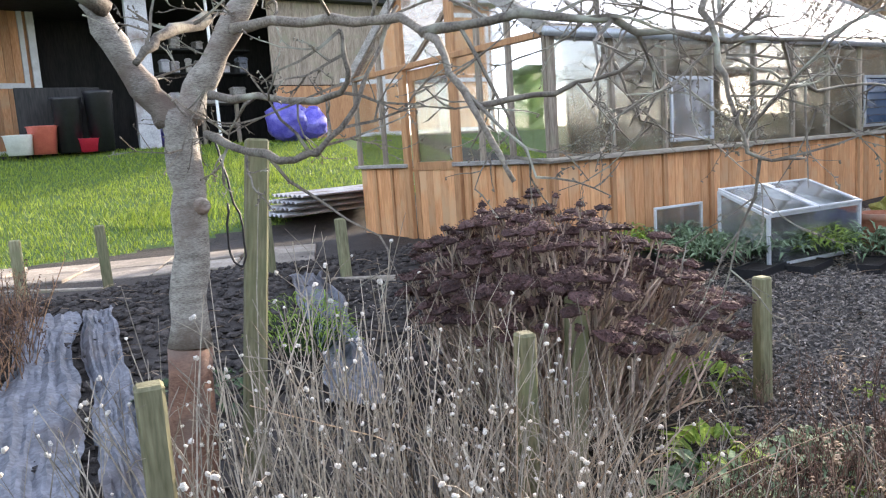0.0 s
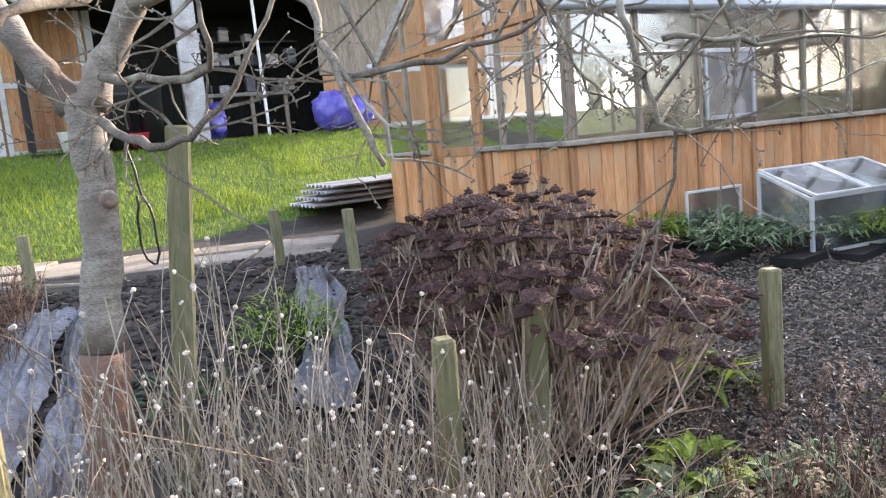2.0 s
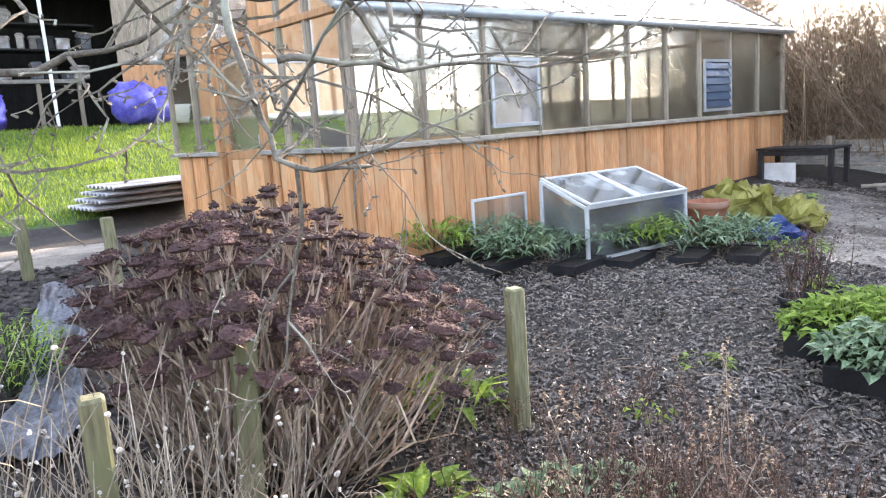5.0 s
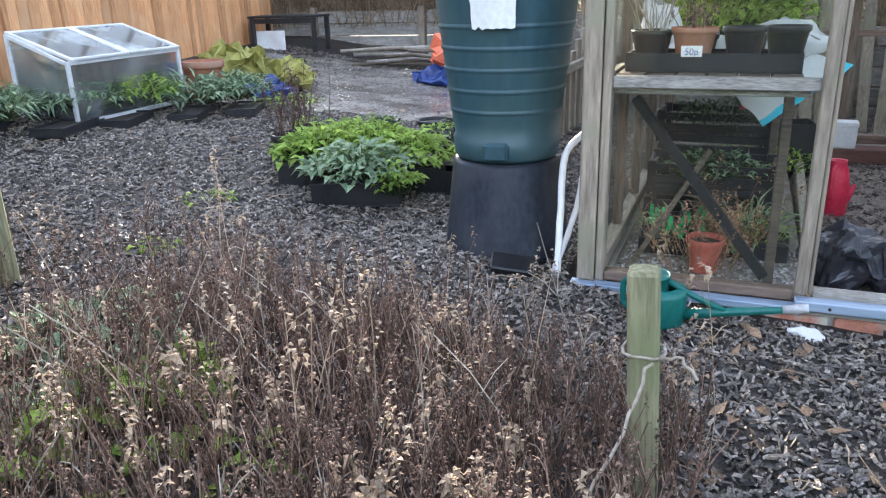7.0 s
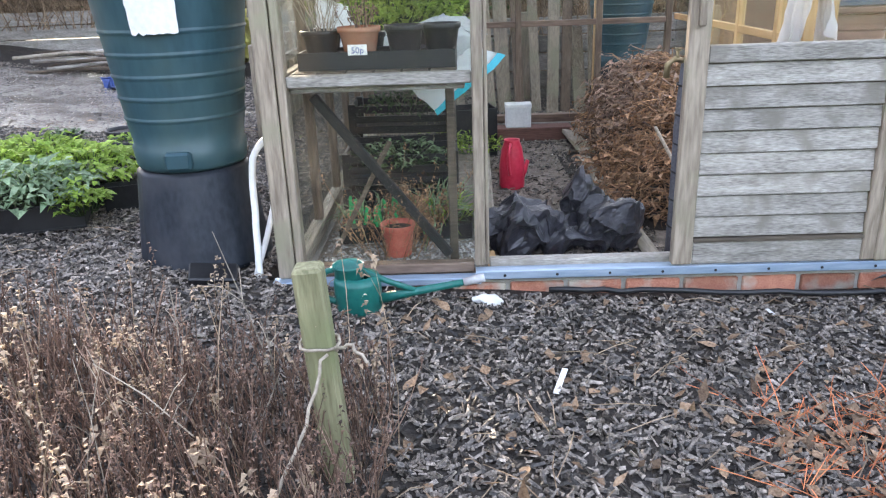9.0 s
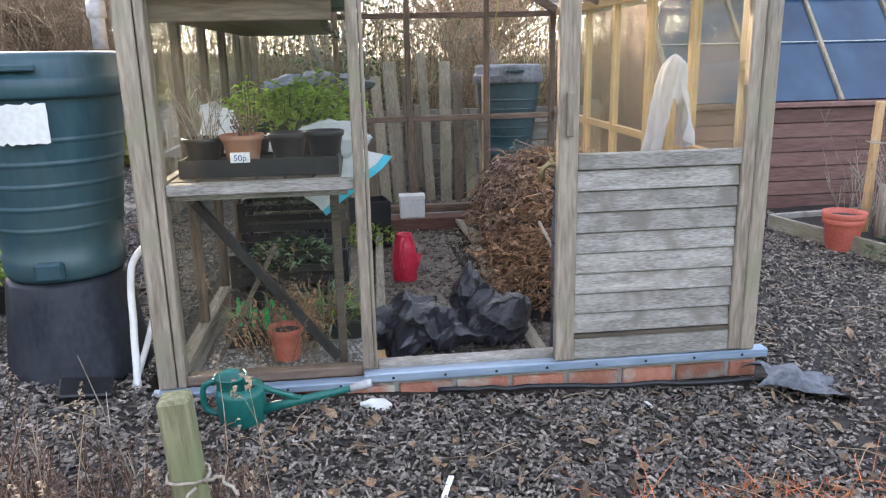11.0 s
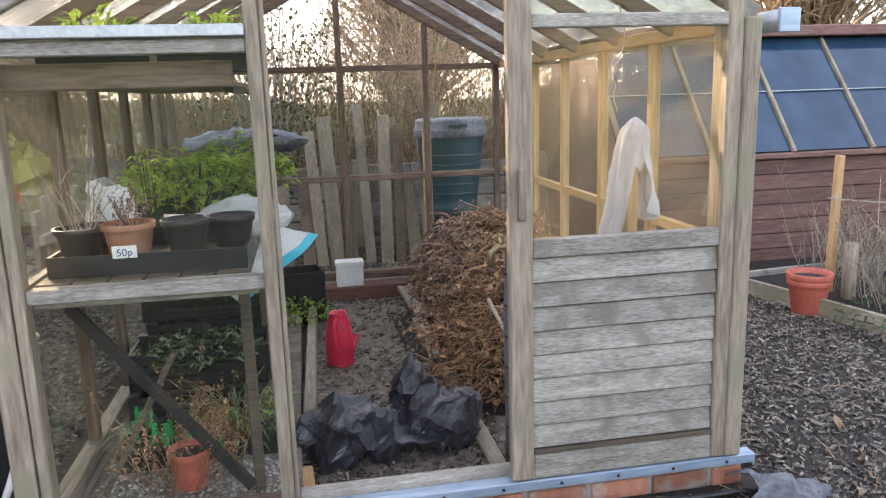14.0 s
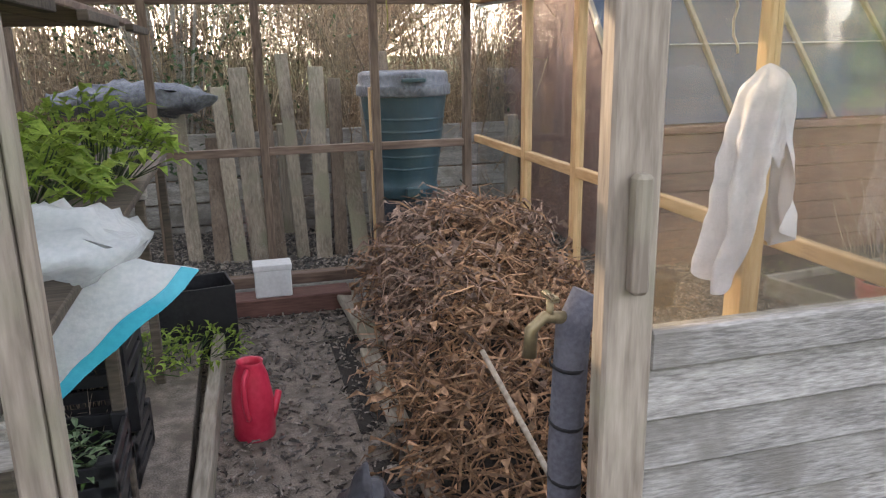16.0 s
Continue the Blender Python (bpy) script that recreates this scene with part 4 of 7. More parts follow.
def limb(pts, r0, r1):
    line = [TREE_INV @ p for p in wiggle(pts, 5, 0.010, len(pts) + int(r0 * 1000))]
    n = len(line)
    part("branch", Shape().tube(line, [(r0 + (r1 - r0) * i / (n - 1)) * (1 + 0.12 * math.sin(i * 1.9)) for i in range(n)], 8), BARK if r0 > 0.03 else TWIG_TREE, tree, smooth=True)
    for i in range(2, n):
        if tr.random() < 0.5:
            way = Vector((tr.uniform(-0.7, 0.7), tr.uniform(-0.6, 1.0), tr.uniform(-0.7, 0.7)))
            twig(line[i], way, tr.uniform(0.12, 0.42), min(0.006, r0 * 0.5), 2)


limb([(-2.52, -0.15, 1.63), (-2.52, -0.23, 1.77), (-2.51, -0.34, 2.0)], 0.05, 0.035)
limb([(-2.51, -0.11, 1.64), (-2.48, -0.01, 1.79), (-2.41, 0.14, 2.05)], 0.05, 0.035)
limb([(-2.42, 0.06, 1.91), (-2.02, 0.31, 1.86), (-1.78, 0.41, 1.79), (-1.58, 0.44, 1.58), (-1.49, 0.49, 1.4)], 0.017, 0.006)
limb([(-1.58, 0.44, 1.58), (-1.53, 0.71, 1.62), (-1.45, 0.92, 1.71)], 0.009, 0.003)
limb([(-1.28, 0.88, 1.78), (-1.25, 0.91, 1.6), (-1.21, 0.94, 1.44), (-1.19, 1.09, 1.41)], 0.008, 0.003)
limb([(-1.78, 0.41, 1.79), (-1.49, 0.61, 1.78), (-1.32, 0.9, 1.7), (-1.23, 1.2, 1.68)], 0.014, 0.004)
limb([(-2.28, -0.05, 1.9), (-2.03, -0.18, 1.82), (-1.96, -0.27, 1.74)], 0.02, 0.008)
limb([(-2.33, -0.04, 1.69), (-1.85, 0.2, 1.64), (-1.77, 0.19, 1.79)], 0.012, 0.005)
limb([(-2.33, -0.07, 1.58), (-1.97, 0.06, 1.49), (-1.92, 0.22, 1.56), (-1.97, 0.43, 1.89)], 0.014, 0.005)
limb([(-1.22, 0.96, 1.59), (-1.22, 1.18, 1.57), (-1.2, 1.48, 1.57)], 0.006, 0.002)
limb([(-1.89, 1.07, 1.74), (-1.88, 1.04, 1.6), (-1.79, 1.1, 1.46)], 0.006, 0.002)
limb([(-1.95, 1.16, 1.73), (-1.86, 1.19, 1.54), (-1.78, 1.27, 1.48)], 0.006, 0.002)
limb([(-1.79, 1.48, 1.72), (-1.67, 1.59, 1.64), (-1.58, 1.84, 1.63)], 0.006, 0.002)
limb([(-2.49, -0.30, 1.96), (-2.2, -0.7, 2.2), (-1.9, -1.1, 2.3)], 0.03, 0.01)
limb([(-2.41, 0.14, 2.05), (-2.45, 0.6, 2.35), (-2.3, 1.2, 2.5), (-2.1, 1.7, 2.3)], 0.03, 0.006)
limb([(-2.30, 1.2, 2.5), (-1.98, 1.1, 2.05), (-1.89, 1.07, 1.74)], 0.012, 0.006)
limb([(-2.1, 1.7, 2.3), (-1.9, 1.55, 1.95), (-1.79, 1.48, 1.72)], 0.012, 0.006)
limb([(-1.9, 0.9, 2.2), (-1.5, 0.9, 2.0), (-1.28, 0.88, 1.79)], 0.009, 0.007)
limb([(-2.45, 0.6, 2.35), (-2.1, 0.8, 2.3), (-1.9, 0.9, 2.2)], 0.02, 0.014)
part("twig_mass", twigs, TWIG_TREE, tree, kind="stuff")
part("knot", Shape().turn([(0.0, -0.004), (0.010, -0.002), (0.018, 0.004), (0.025, 0.001), (0.030, -0.012)], 10, TREE_INV @ pose(-2.452, -0.085, 1.36, 0, 80, 20)), BARK, tree, "dark knot scar", smooth=True)
rope = [TREE_INV @ Vector(p) for p in ((-2.45, -0.03, 1.55), (-2.43, 0.0, 1.40), (-2.44, 0.03, 1.25), (-2.45, 0.015, 1.15), (-2.46, -0.02, 1.22), (-2.45, -0.01, 1.36))]
part("tie", Shape().tube(wiggle(rope, 4, 0.004, 5), 0.004, 5), BLACKP, tree, "dark tie hanging from the trunk", smooth=True)


# ---- dry plants ----
def scatter(n, inside, seed):
    r = random.Random(seed)
    x0, x1, y0, y1 = inside[:4]
    test = inside[4] if len(inside) > 4 else None
    out = []
    while len(out) < n:
        x, y = r.uniform(x0, x1), r.uniform(y0, y1)
        if test is None or test(x, y):
            out.append((x, y))
    return out


def stem_clump(name, label, spots, h0, h1, lean, rad, mat, seed, head=None, head_mat=None, head_r=(0.006, 0.011), head_share=0.6, kind_part="stuff", dz=0.0):
    """Many thin stems, each uneven, some branched, some with a seed head."""
    r = random.Random(seed)
    cx, cy = sum(p[0] for p in spots) / len(spots), sum(p[1] for p in spots) / len(spots)
    cz = ground_z(cx, cy)
    clump = thing(name, pose(cx, cy, cz), label, "dry plant")
    st, hd = Shape(), Shape()
    for x, y in spots:
        z = ground_z(x, y) - cz - 0.01 + dz
        h = r.uniform(h0, h1) * (0.75 + 0.5 * r.random() ** 2)
        a = r.uniform(0, 2 * math.pi)
        ln = r.uniform(0.1, lean) * h
        p0 = Vector((x - cx, y - cy, z))
        d = Vector((math.cos(a) * ln, math.sin(a) * ln, h))
        side = Vector((r.uniform(-1, 1), r.uniform(-1, 1), 0)) * 0.08 * h
        pts = [p0, p0 + d * 0.35 + side, p0 + d * 0.7 + side * 0.6, p0 + d + Vector((0, 0, -0.06 * h * r.random()))]
        k = rad * r.uniform(0.7, 1.3)
        st.tube(pts, [k, k * 0.9, k * 0.75, k * 0.5], 3, False)
        tips = [pts[-1]]
        for _ in range(r.randint(0, 3)):
            q = pts[1].lerp(pts[3], r.uniform(0.2, 0.9))
            e = q + Vector((r.uniform(-1, 1), r.uniform(-1, 1), r.uniform(0.2, 1.4))) * 0.14 * h
            st.tube([q, q.lerp(e, 0.5) + Vector((0, 0, 0.01)), e], [k * 0.6, k * 0.5, k * 0.35], 3, False)
            tips.append(e)
        if head:
            for q in tips:
                if r.random() < head_share:
                    head(hd, q, r, head_r)
    part("stem_mass", st, mat, clump, kind=kind_part)
    if head:
        part("seed_head_mass", hd, head_mat, clump, kind=kind_part)
    return clump


def fluff(s, q, r, rr):
    k = r.uniform(*rr)
    for j in range(3):
        c = q + Vector((r.uniform(-1, 1), r.uniform(-1, 1), r.uniform(-0.6, 0.8))) * k * 0.6
        s.turn([(0.0, -k * 0.7), (k * 0.8, -k * 0.2), (k * 0.7, k * 0.4), (0.0, k * 0.7)], 5, Matrix.Translation(c) @ pose(0, 0, 0, r.uniform(0, 90), r.uniform(0, 90), 0))


def spike(s, q, r, rr):
    L = r.uniform(0.03, 0.10)
    k = r.uniform(*rr)
    ax = Vector((r.uniform(-0.25, 0.25), r.uniform(-0.25, 0.25), 1)).normalized()
    for j in range(7):
        c = q + ax * L * (j / 7 - 0.3)
        w = Vector((r.uniform(-1, 1), r.uniform(-1, 1), r.uniform(-0.3, 0.6)))
        s.leaf(c, w, (0, 0, 1), k * 2.0, k * 1.1, 0.5)


# tall pale stems with white seed heads in the front bed
spots = scatter(330, (-2.25, -0.95, -0.45, 0.85, lambda x, y: (x + 1.6) ** 2 / 0.45 + (y - 0.25) ** 2 / 0.5 < 1 and y < 0.42 and (x + 0.07) ** 2 + (y - 0.2) ** 2 > 0.85), 5)
stem_clump("seedhead_clump", "thicket of pale dry stems with white seed heads", spots, 0.52, 0.92, 0.42, 0.0023, PALE, 6, fluff, FLUFF, (0.004, 0.0075), 0.22)
spots = scatter(230, (-2.1, -1.15, 0.28, 0.80), 17)
stem_clump("seedhead_clump", "shorter pale dry stems with white seed heads", spots, 0.42, 0.70, 0.5, 0.0021, PALE, 18, fluff, FLUFF, (0.004, 0.0075), 0.22)
spots = scatter(90, (-2.6, -1.2, -0.7, 0.5), 15)
stem_clump("seedhead_clump", "sparse pale dry stems with white seed heads", spots, 0.35, 0.65, 0.5, 0.0022, PALE, 16, fluff, FLUFF, (0.005, 0.009), 0.5)
spots = scatter(130, (-2.15, -1.5, 0.72, 1.15), 57)
stem_clump("seedhead_clump", "slack arching pale stems with a few white seed heads", spots, 0.40, 0.66, 0.9, 0.0021, PALE, 58, fluff, FLUFF, (0.004, 0.0075), 0.2)
# arching pale grass stems
spots = scatter(70, (-2.0, -1.4, 0.3, 0.9), 25)
stem_clump("dry_grass", "arching straw-coloured dry grass stems", spots, 0.35, 0.7, 1.6, 0.0022, DRY, 26)


def sedum(cx, cy, R, n, seed):
    r = random.Random(seed)
    z0 = ground_z(cx, cy)
    c = thing("sedum_clump", pose(cx, cy, z0), "large dead sedum clump with flat dark brown flower heads", "dry plant")
    st, hd = Shape(), Shape()
    for i in range(n):
        a, q = r.uniform(0, 2 * math.pi), math.sqrt(r.random())
        bx, by = math.cos(a) * q * 0.34 + r.uniform(-0.06, 0.06), math.sin(a) * q * 0.34 + r.uniform(-0.06, 0.06)
        tx, ty = math.cos(a) * q * R, math.sin(a) * q * R
        ty *= 1.32 if ty > 0 else 1.0
        h = (0.90 - 0.30 * q ** 2) * r.uniform(0.66, 1.06) - 0.16 * clamp(ty / R, -0.6, 1) * q
        p0, p2 = Vector((bx, by, 0)), Vector((tx, ty, h))
        p1 = Vector((bx * 0.5 + tx * 0.5, by * 0.5 + ty * 0.5, h * 0.48)) + Vector((r.uniform(-0.14, 0.14), r.uniform(-0.14, 0.14), r.uniform(-0.07, 0.07)))
        k = r.uniform(0.0035, 0.0068)
        if r.random() < 0.5:
            e = p1 + Vector((r.uniform(-0.2, 0.2), r.uniform(-0.2, 0.2), r.uniform(0.1, 0.35)))
            st.tube([p0.lerp(p1, 0.7), p1.lerp(e, 0.4), e], [k * 0.8, k * 0.7, k * 0.4], 3, False)
        for _ in range(2):
            st.leaf(p0.lerp(p2, r.uniform(0.1, 0.8)), (r.uniform(-1, 1), r.uniform(-1, 1), r.uniform(-1, 0.2)), (0, 0, 1), r.uniform(0.02, 0.05), 0.012, 0.8)
        st.tube([p0, p1, p2], [k, k * 0.9, k * 0.6], 4, False)
        if r.random() < 0.86:
            W = r.uniform(0.022, 0.066)
            tilt = Vector((tx * 0.3 + r.uniform(-0.15, 0.15), ty * 0.3 + r.uniform(-0.15, 0.15), 1)).normalized()
            u = tilt.orthogonal().normalized()
            v = tilt.cross(u)
            ring = 12
            vs = [p2 + tilt * 0.016]
            for f in (0.4, 0.75, 1.0, 0.8):
                for j in range(ring):
                    b = 6.2832 * j / ring
                    g = f * W * (0.85 + 0.55 * noise.noise((math.cos(b) * 2.5, math.sin(b) * 2.5, i)))
                    low = 0.016 * (1 - f * f) - (0.014 if len(vs) > 3 * ring else 0) + 0.010 * noise.noise((math.cos(b) * 3 * f, math.sin(b) * 3 * f, i + 0.5))
                    vs.append(p2 + (u * math.cos(b) + v * math.sin(b)) * g + tilt * low)
            fs = [(0, 1 + j, 1 + (j + 1) % ring) for j in range(ring)]
            for c0 in range(3):
                fs += [(1 + c0 * ring + j, 1 + (c0 + 1) * ring + j, 1 + (c0 + 1) * ring + (j + 1) % ring, 1 + c0 * ring + (j + 1) % ring) for j in range(ring)]
            hd.add(vs, fs)
            m = int(48 * (W / 0.06) ** 2)
            for j in range(m):
                b, f = r.uniform(0, 2 * math.pi), math.sqrt(r.random())
                e = p2 + (u * math.cos(b) + v * math.sin(b)) * W * f * 1.15 + tilt * (0.020 * (1 - f * f) + r.uniform(-0.005, 0.005))
                kk = r.uniform(0.003, 0.0065)
                hd.turn([(0.0, -kk * 0.6), (kk, -kk * 0.1), (kk * 0.8, kk * 0.4), (0.0, kk * 0.6)], 5, Matrix.Translation(e))
            for j in range(5):
                b = r.uniform(0, 2 * math.pi)
                st.tube([p1.lerp(p2, 0.86), p2 + (u * math.cos(b) + v * math.sin(b)) * W * 0.7], [k * 0.6, k * 0.35], 3, False)
    part("stem_mass", st, SEDUM_STEM, c, kind="stuff")
    part("flower_head_mass", hd, SEDUM, c, kind="stuff")


sedum(-2.66, 1.36, 0.66, 440, 8)
sedum(-3.15, 1.62, 0.52, 150, 10)

# low brown dead herb patch beside the path of the walk
spots = scatter(1900, (-1.75, 0.02, 1.25, 2.55, lambda x, y: y < 2.55 - 0.25 * abs(x + 0.9) and (x + 0.02) ** 2 + (y - 0.5) ** 2 > 0.55 and y > 1.2 + 0.12 * x), 31)
stem_clump("herb_patch", "patch of low dead brown herb stems", spots, 0.12, 0.33, 0.4, 0.0021, BROWN, 32, spike, BROWN, (0.003, 0.007), 0.3)
spots = scatter(420, (-1.7, 0.02, 1.3, 2.5, lambda x, y: y < 2.5 - 0.25 * abs(x + 0.7) and (x + 0.02) ** 2 + (y - 0.5) ** 2 > 0.6), 47)
stem_clump("herb_patch", "pale brown branching stems with crumbling seed heads", spots, 0.14, 0.34, 0.5, 0.0022, STALK, 48, spike, BROWN, (0.004, 0.009), 0.4)
spots = scatter(90, (-1.6, 0.05, 1.3, 2.5), 33)
stem_clump("herb_patch", "taller tan seed spikes among dead herbs", spots, 0.24, 0.45, 0.3, 0.0022, DRY, 34, spike, DRY, (0.006, 0.012), 0.9)
spots = scatter(300, (-2.4, -1.2, 1.7, 2.9), 35)
stem_clump("herb_patch", "thin dead stems at the edge of the mulch", spots, 0.08, 0.25, 0.6, 0.0018, BROWN, 36, spike, BROWN, (0.005, 0.009), 0.4)
spots = scatter(260, (-1.9, -0.9, 0.9, 1.6), 37)
stem_clump("herb_patch", "thin dead weeds on dark soil", spots, 0.06, 0.2, 0.8, 0.0018, PALE, 38)
spots = scatter(32, (-1.1, 0.0, 1.15, 1.9), 41)
stem_clump("withered_leaves", "withered tan leaves drooping on low dead stems", spots, 0.10, 0.26, 0.9, 0.0024, DRY, 42, spike, DRY, (0.010, 0.022), 0.9)
spots = scatter(45, (-1.5, -0.2, 1.3, 2.4), 45)
stem_clump("dry_grass", "bent straw-coloured stems among dead herbs", spots, 0.25, 0.5, 1.1, 0.0022, PALE, 46)
# a brown heap of dead growth by the path
spots = scatter(700, (-5.2, -3.9, -1.9, -0.75), 39)
stem_clump("dead_growth", "rusty brown heap of dead growth beside the sheeting", spots, 0.15, 0.4, 0.6, 0.003, STRAW, 40, spike, BROWN, (0.008, 0.014), 0.5)


# ---- green plants ----
def leafy(name, m, label, mat, n, R, h, L, W, seed, up=0.5, category="plant", dome=True):
    r = random.Random(seed)
    ob = thing(name, m, label, category)
    s, st = Shape(), Shape()
    for i in range(n):
        a, q = r.uniform(0, 2 * math.pi), math.sqrt(r.random()) * R
        z = h * (1 - (q / R) ** 2 * 0.6 if dome else 1) * r.uniform(0.35, 1.0)
        p = Vector((math.cos(a) * q, math.sin(a) * q, z))
        b = a + r.uniform(-1.2, 1.2)
        way = Vector((math.cos(b), math.sin(b), r.uniform(-0.1, up)))
        k = r.uniform(0.65, 1.25)
        s.leaf(p, way, (r.uniform(-0.3, 0.3), r.uniform(-0.3, 0.3), 1), L * k, W * k, r.uniform(0.1, 0.5))
        if i % 4 == 0:
            st.tube([(p.x * 0.5, p.y * 0.5, 0), p], [0.003, 0.002], 3, False)
    part("foliage", s, mat, ob, kind="stuff")
    part("stem_mass", st, LEAF_D, ob, kind="stuff")
    return ob


def at(x, y, dz=0.0, rz=0):
    return pose(x, y, ground_z(x, y) + dz, 0, 0, rz)


leafy("foxglove", at(-2.62, 2.12), "yellow-green broad-leaved rosette beside a post", LEAF, 26, 0.12, 0.10, 0.20, 0.07, 51, 1.3)
leafy("foxglove", at(-1.45, 1.42), "green weed rosette among dead stems", LEAF, 20, 0.12, 0.05, 0.16, 0.05, 52, 0.9)
leafy("weed", at(-1.05, 1.62), "green weed patch on dark soil", LEAF, 30, 0.18, 0.05, 0.10, 0.04, 53)
leafy("weed", at(-1.75, 1.35), "pale green weeds under dead stems", LEAF_G, 60, 0.25, 0.08, 0.07, 0.03, 54)
leafy("weed", at(-1.25, 1.15), "small grey-green weeds on the bed", LEAF_G, 60, 0.22, 0.06, 0.06, 0.025, 55)
leafy("weed", at(-1.78, 2.08), "grey-green low weeds between dead herbs", LEAF_G, 130, 0.24, 0.10, 0.06, 0.022, 151, 0.9)
leafy("weed", at(-1.55, 1.88), "grey-green low weeds between dead herbs", LEAF_G, 110, 0.22, 0.09, 0.06, 0.022, 152, 0.9)
for i, (x, y, R) in enumerate(((-1.86, 1.46, 0.19), (-1.45, 1.74, 0.13), (-1.84, 1.88, 0.13), (-1.33, 1.92, 0.12), (-1.62, 1.55, 0.12), (-2.05, 1.62, 0.14))):
    leafy("weed", at(x, y), "grey-green leafy rosette on dark soil", LEAF_G if i % 2 == 0 else LEAF, 46, R, 0.07, 0.11, 0.042, 170 + i, 1.0)
leafy("weed", at(-2.15, 2.75), "small green weeds in the mulch", LEAF, 26, 0.10, 0.04, 0.06, 0.02, 56)
leafy("weed", at(-2.35, 3.35), "small green weeds in the mulch", LEAF, 30, 0.12, 0.05, 0.06, 0.02, 57)
leafy("weed", at(-3.4, 5.7), "green weeds at the edge of the wet path", LEAF, 80, 0.28, 0.08, 0.09, 0.025, 58)
leafy("weed", at(-4.5, 7.5), "green weeds below the hedge", LEAF, 50, 0.2, 0.06, 0.08, 0.02, 59)
leafy("fennel", at(-3.9, 0.55), "feathery bright green fennel clump", LEAF, 420, 0.28, 0.34, 0.09, 0.010, 60, 1.2)
leafy("nettle", at(-3.4, -0.05), "dark green low weeds near the tall post", LEAF_D, 120, 0.3, 0.10, 0.07, 0.03, 61)
for i, (x, y, R) in enumerate(((-4.75, 3.35, 0.26), (-4.55, 3.75, 0.30), (-4.25, 3.75, 0.22), (-4.15, 4.35, 0.25), (-4.1, 4.8, 0.24), (-3.85, 5.15, 0.26), (-3.7, 5.45, 0.22), (-4.3, 4.6, 0.22))):
    leafy("wallflower", at(x, y, 0.07), "grey-green wallflower seedlings in black trays", LEAF_G if i % 4 else LEAF, 300, R * 1.15, 0.20, 0.13, 0.022, 70 + i, 1.1)
for i, (x, y) in enumerate(((-4.62, 3.42), (-4.28, 3.62), (-3.98, 4.05), (-3.92, 4.5), (-3.72, 4.95), (-3.5, 5.3))):
    copy_thing(first_tray, at(x, y, 0.0, 104 + 2 * i)).scale = (1.25, 1.0, 1.0)


# ---- pots ----
def plant_pot(m, r, h, mat, label, group="plant pots", fill=True):
    p = thing("plant_pot", m, label, "pot", group)
    part("body", Shape().turn([(0.0, 0.002), (r * 0.72, 0.0), (r * 0.74, 0.006), (r * 0.93, h * 0.8), (r * 0.94, h * 0.81), (r * 1.0, h * 0.81), (r * 1.02, h * 0.83), (r * 1.04, h * 0.99), (r * 1.02, h), (r * 0.96, h), (r * 0.92, h * 0.82), (r * 0.9, h * 0.7)], 24), mat, p, smooth=True)
    if fill:
        part("compost", Shape().turn([(r * 0.92, h * 0.84), (r * 0.5, h * 0.88), (0.0, h * 0.87)], 16), SOIL, p, smooth=True)
    return p


plant_pot(at(-4.12, 5.62, 0, 0), 0.17, 0.30, TERRA, "large terracotta pot of dead stems by the cold frame", "terracotta pots")
plant_pot(at(3.40, 4.94), 0.125, 0.22, REDPOT, "stack of red plastic pots beside the raised bed", "red pots")
plant_pot(at(3.40, 4.94, 0.045), 0.13, 0.21, REDPOT, "red plastic pot nested in another", "red pots")
plant_pot(at(3.62, 4.15), 0.14, 0.22, BLUEB, "dark blue pot at the bed edge", "bed pots")
plant_pot(at(2.62, 5.6), 0.10, 0.18, BLACKP, "black pot standing behind the greenhouse corner", "bed pots")
plant_pot(pose(-0.05, 3.50, 0.105), 0.072, 0.14, REDPOT, "small red-brown pot with a dead plant on gravel", "greenhouse pots")
plant_pot(pose(-0.30, 3.47, 0.90 + 0.04), 0.075, 0.10, BLACKP, "black pot of bare twigs on the bench", "bench pots")
pot50 = plant_pot(pose(-0.15, 3.45, 0.90 + 0.04), 0.08, 0.11, TERRA, "red-brown pot with a paper price tag", "bench pots")
tag = part("price_tag", Shape().box(-0.036, 0.036, -0.088, -0.085, 0.012, 0.05, 0.001), WHITEP, pot50, "white paper price tag")
cu = bpy.data.curves.new("price_text", 'FONT')
cu.body, cu.size, cu.extrude, cu.align_x = "50p", 0.032, 0.0005, 'CENTER'
cu.materials.append(INK)
tx = new("price_text", cu)
tx.parent = tag
tx.matrix_local = pose(0, -0.089, 0.019, 90, 0, 0)
tagged(tx, "handwritten blue price")
for i, (x, y) in enumerate(((0.02, 3.47), (0.16, 3.50), (-0.33, 3.70), (-0.15, 3.72), (0.03, 3.72))):
    plant_pot(pose(x, y, 0.94 if i < 2 else 0.90), 0.075, 0.11, BLACKP, "round black plastic pot on the greenhouse bench", "bench pots")

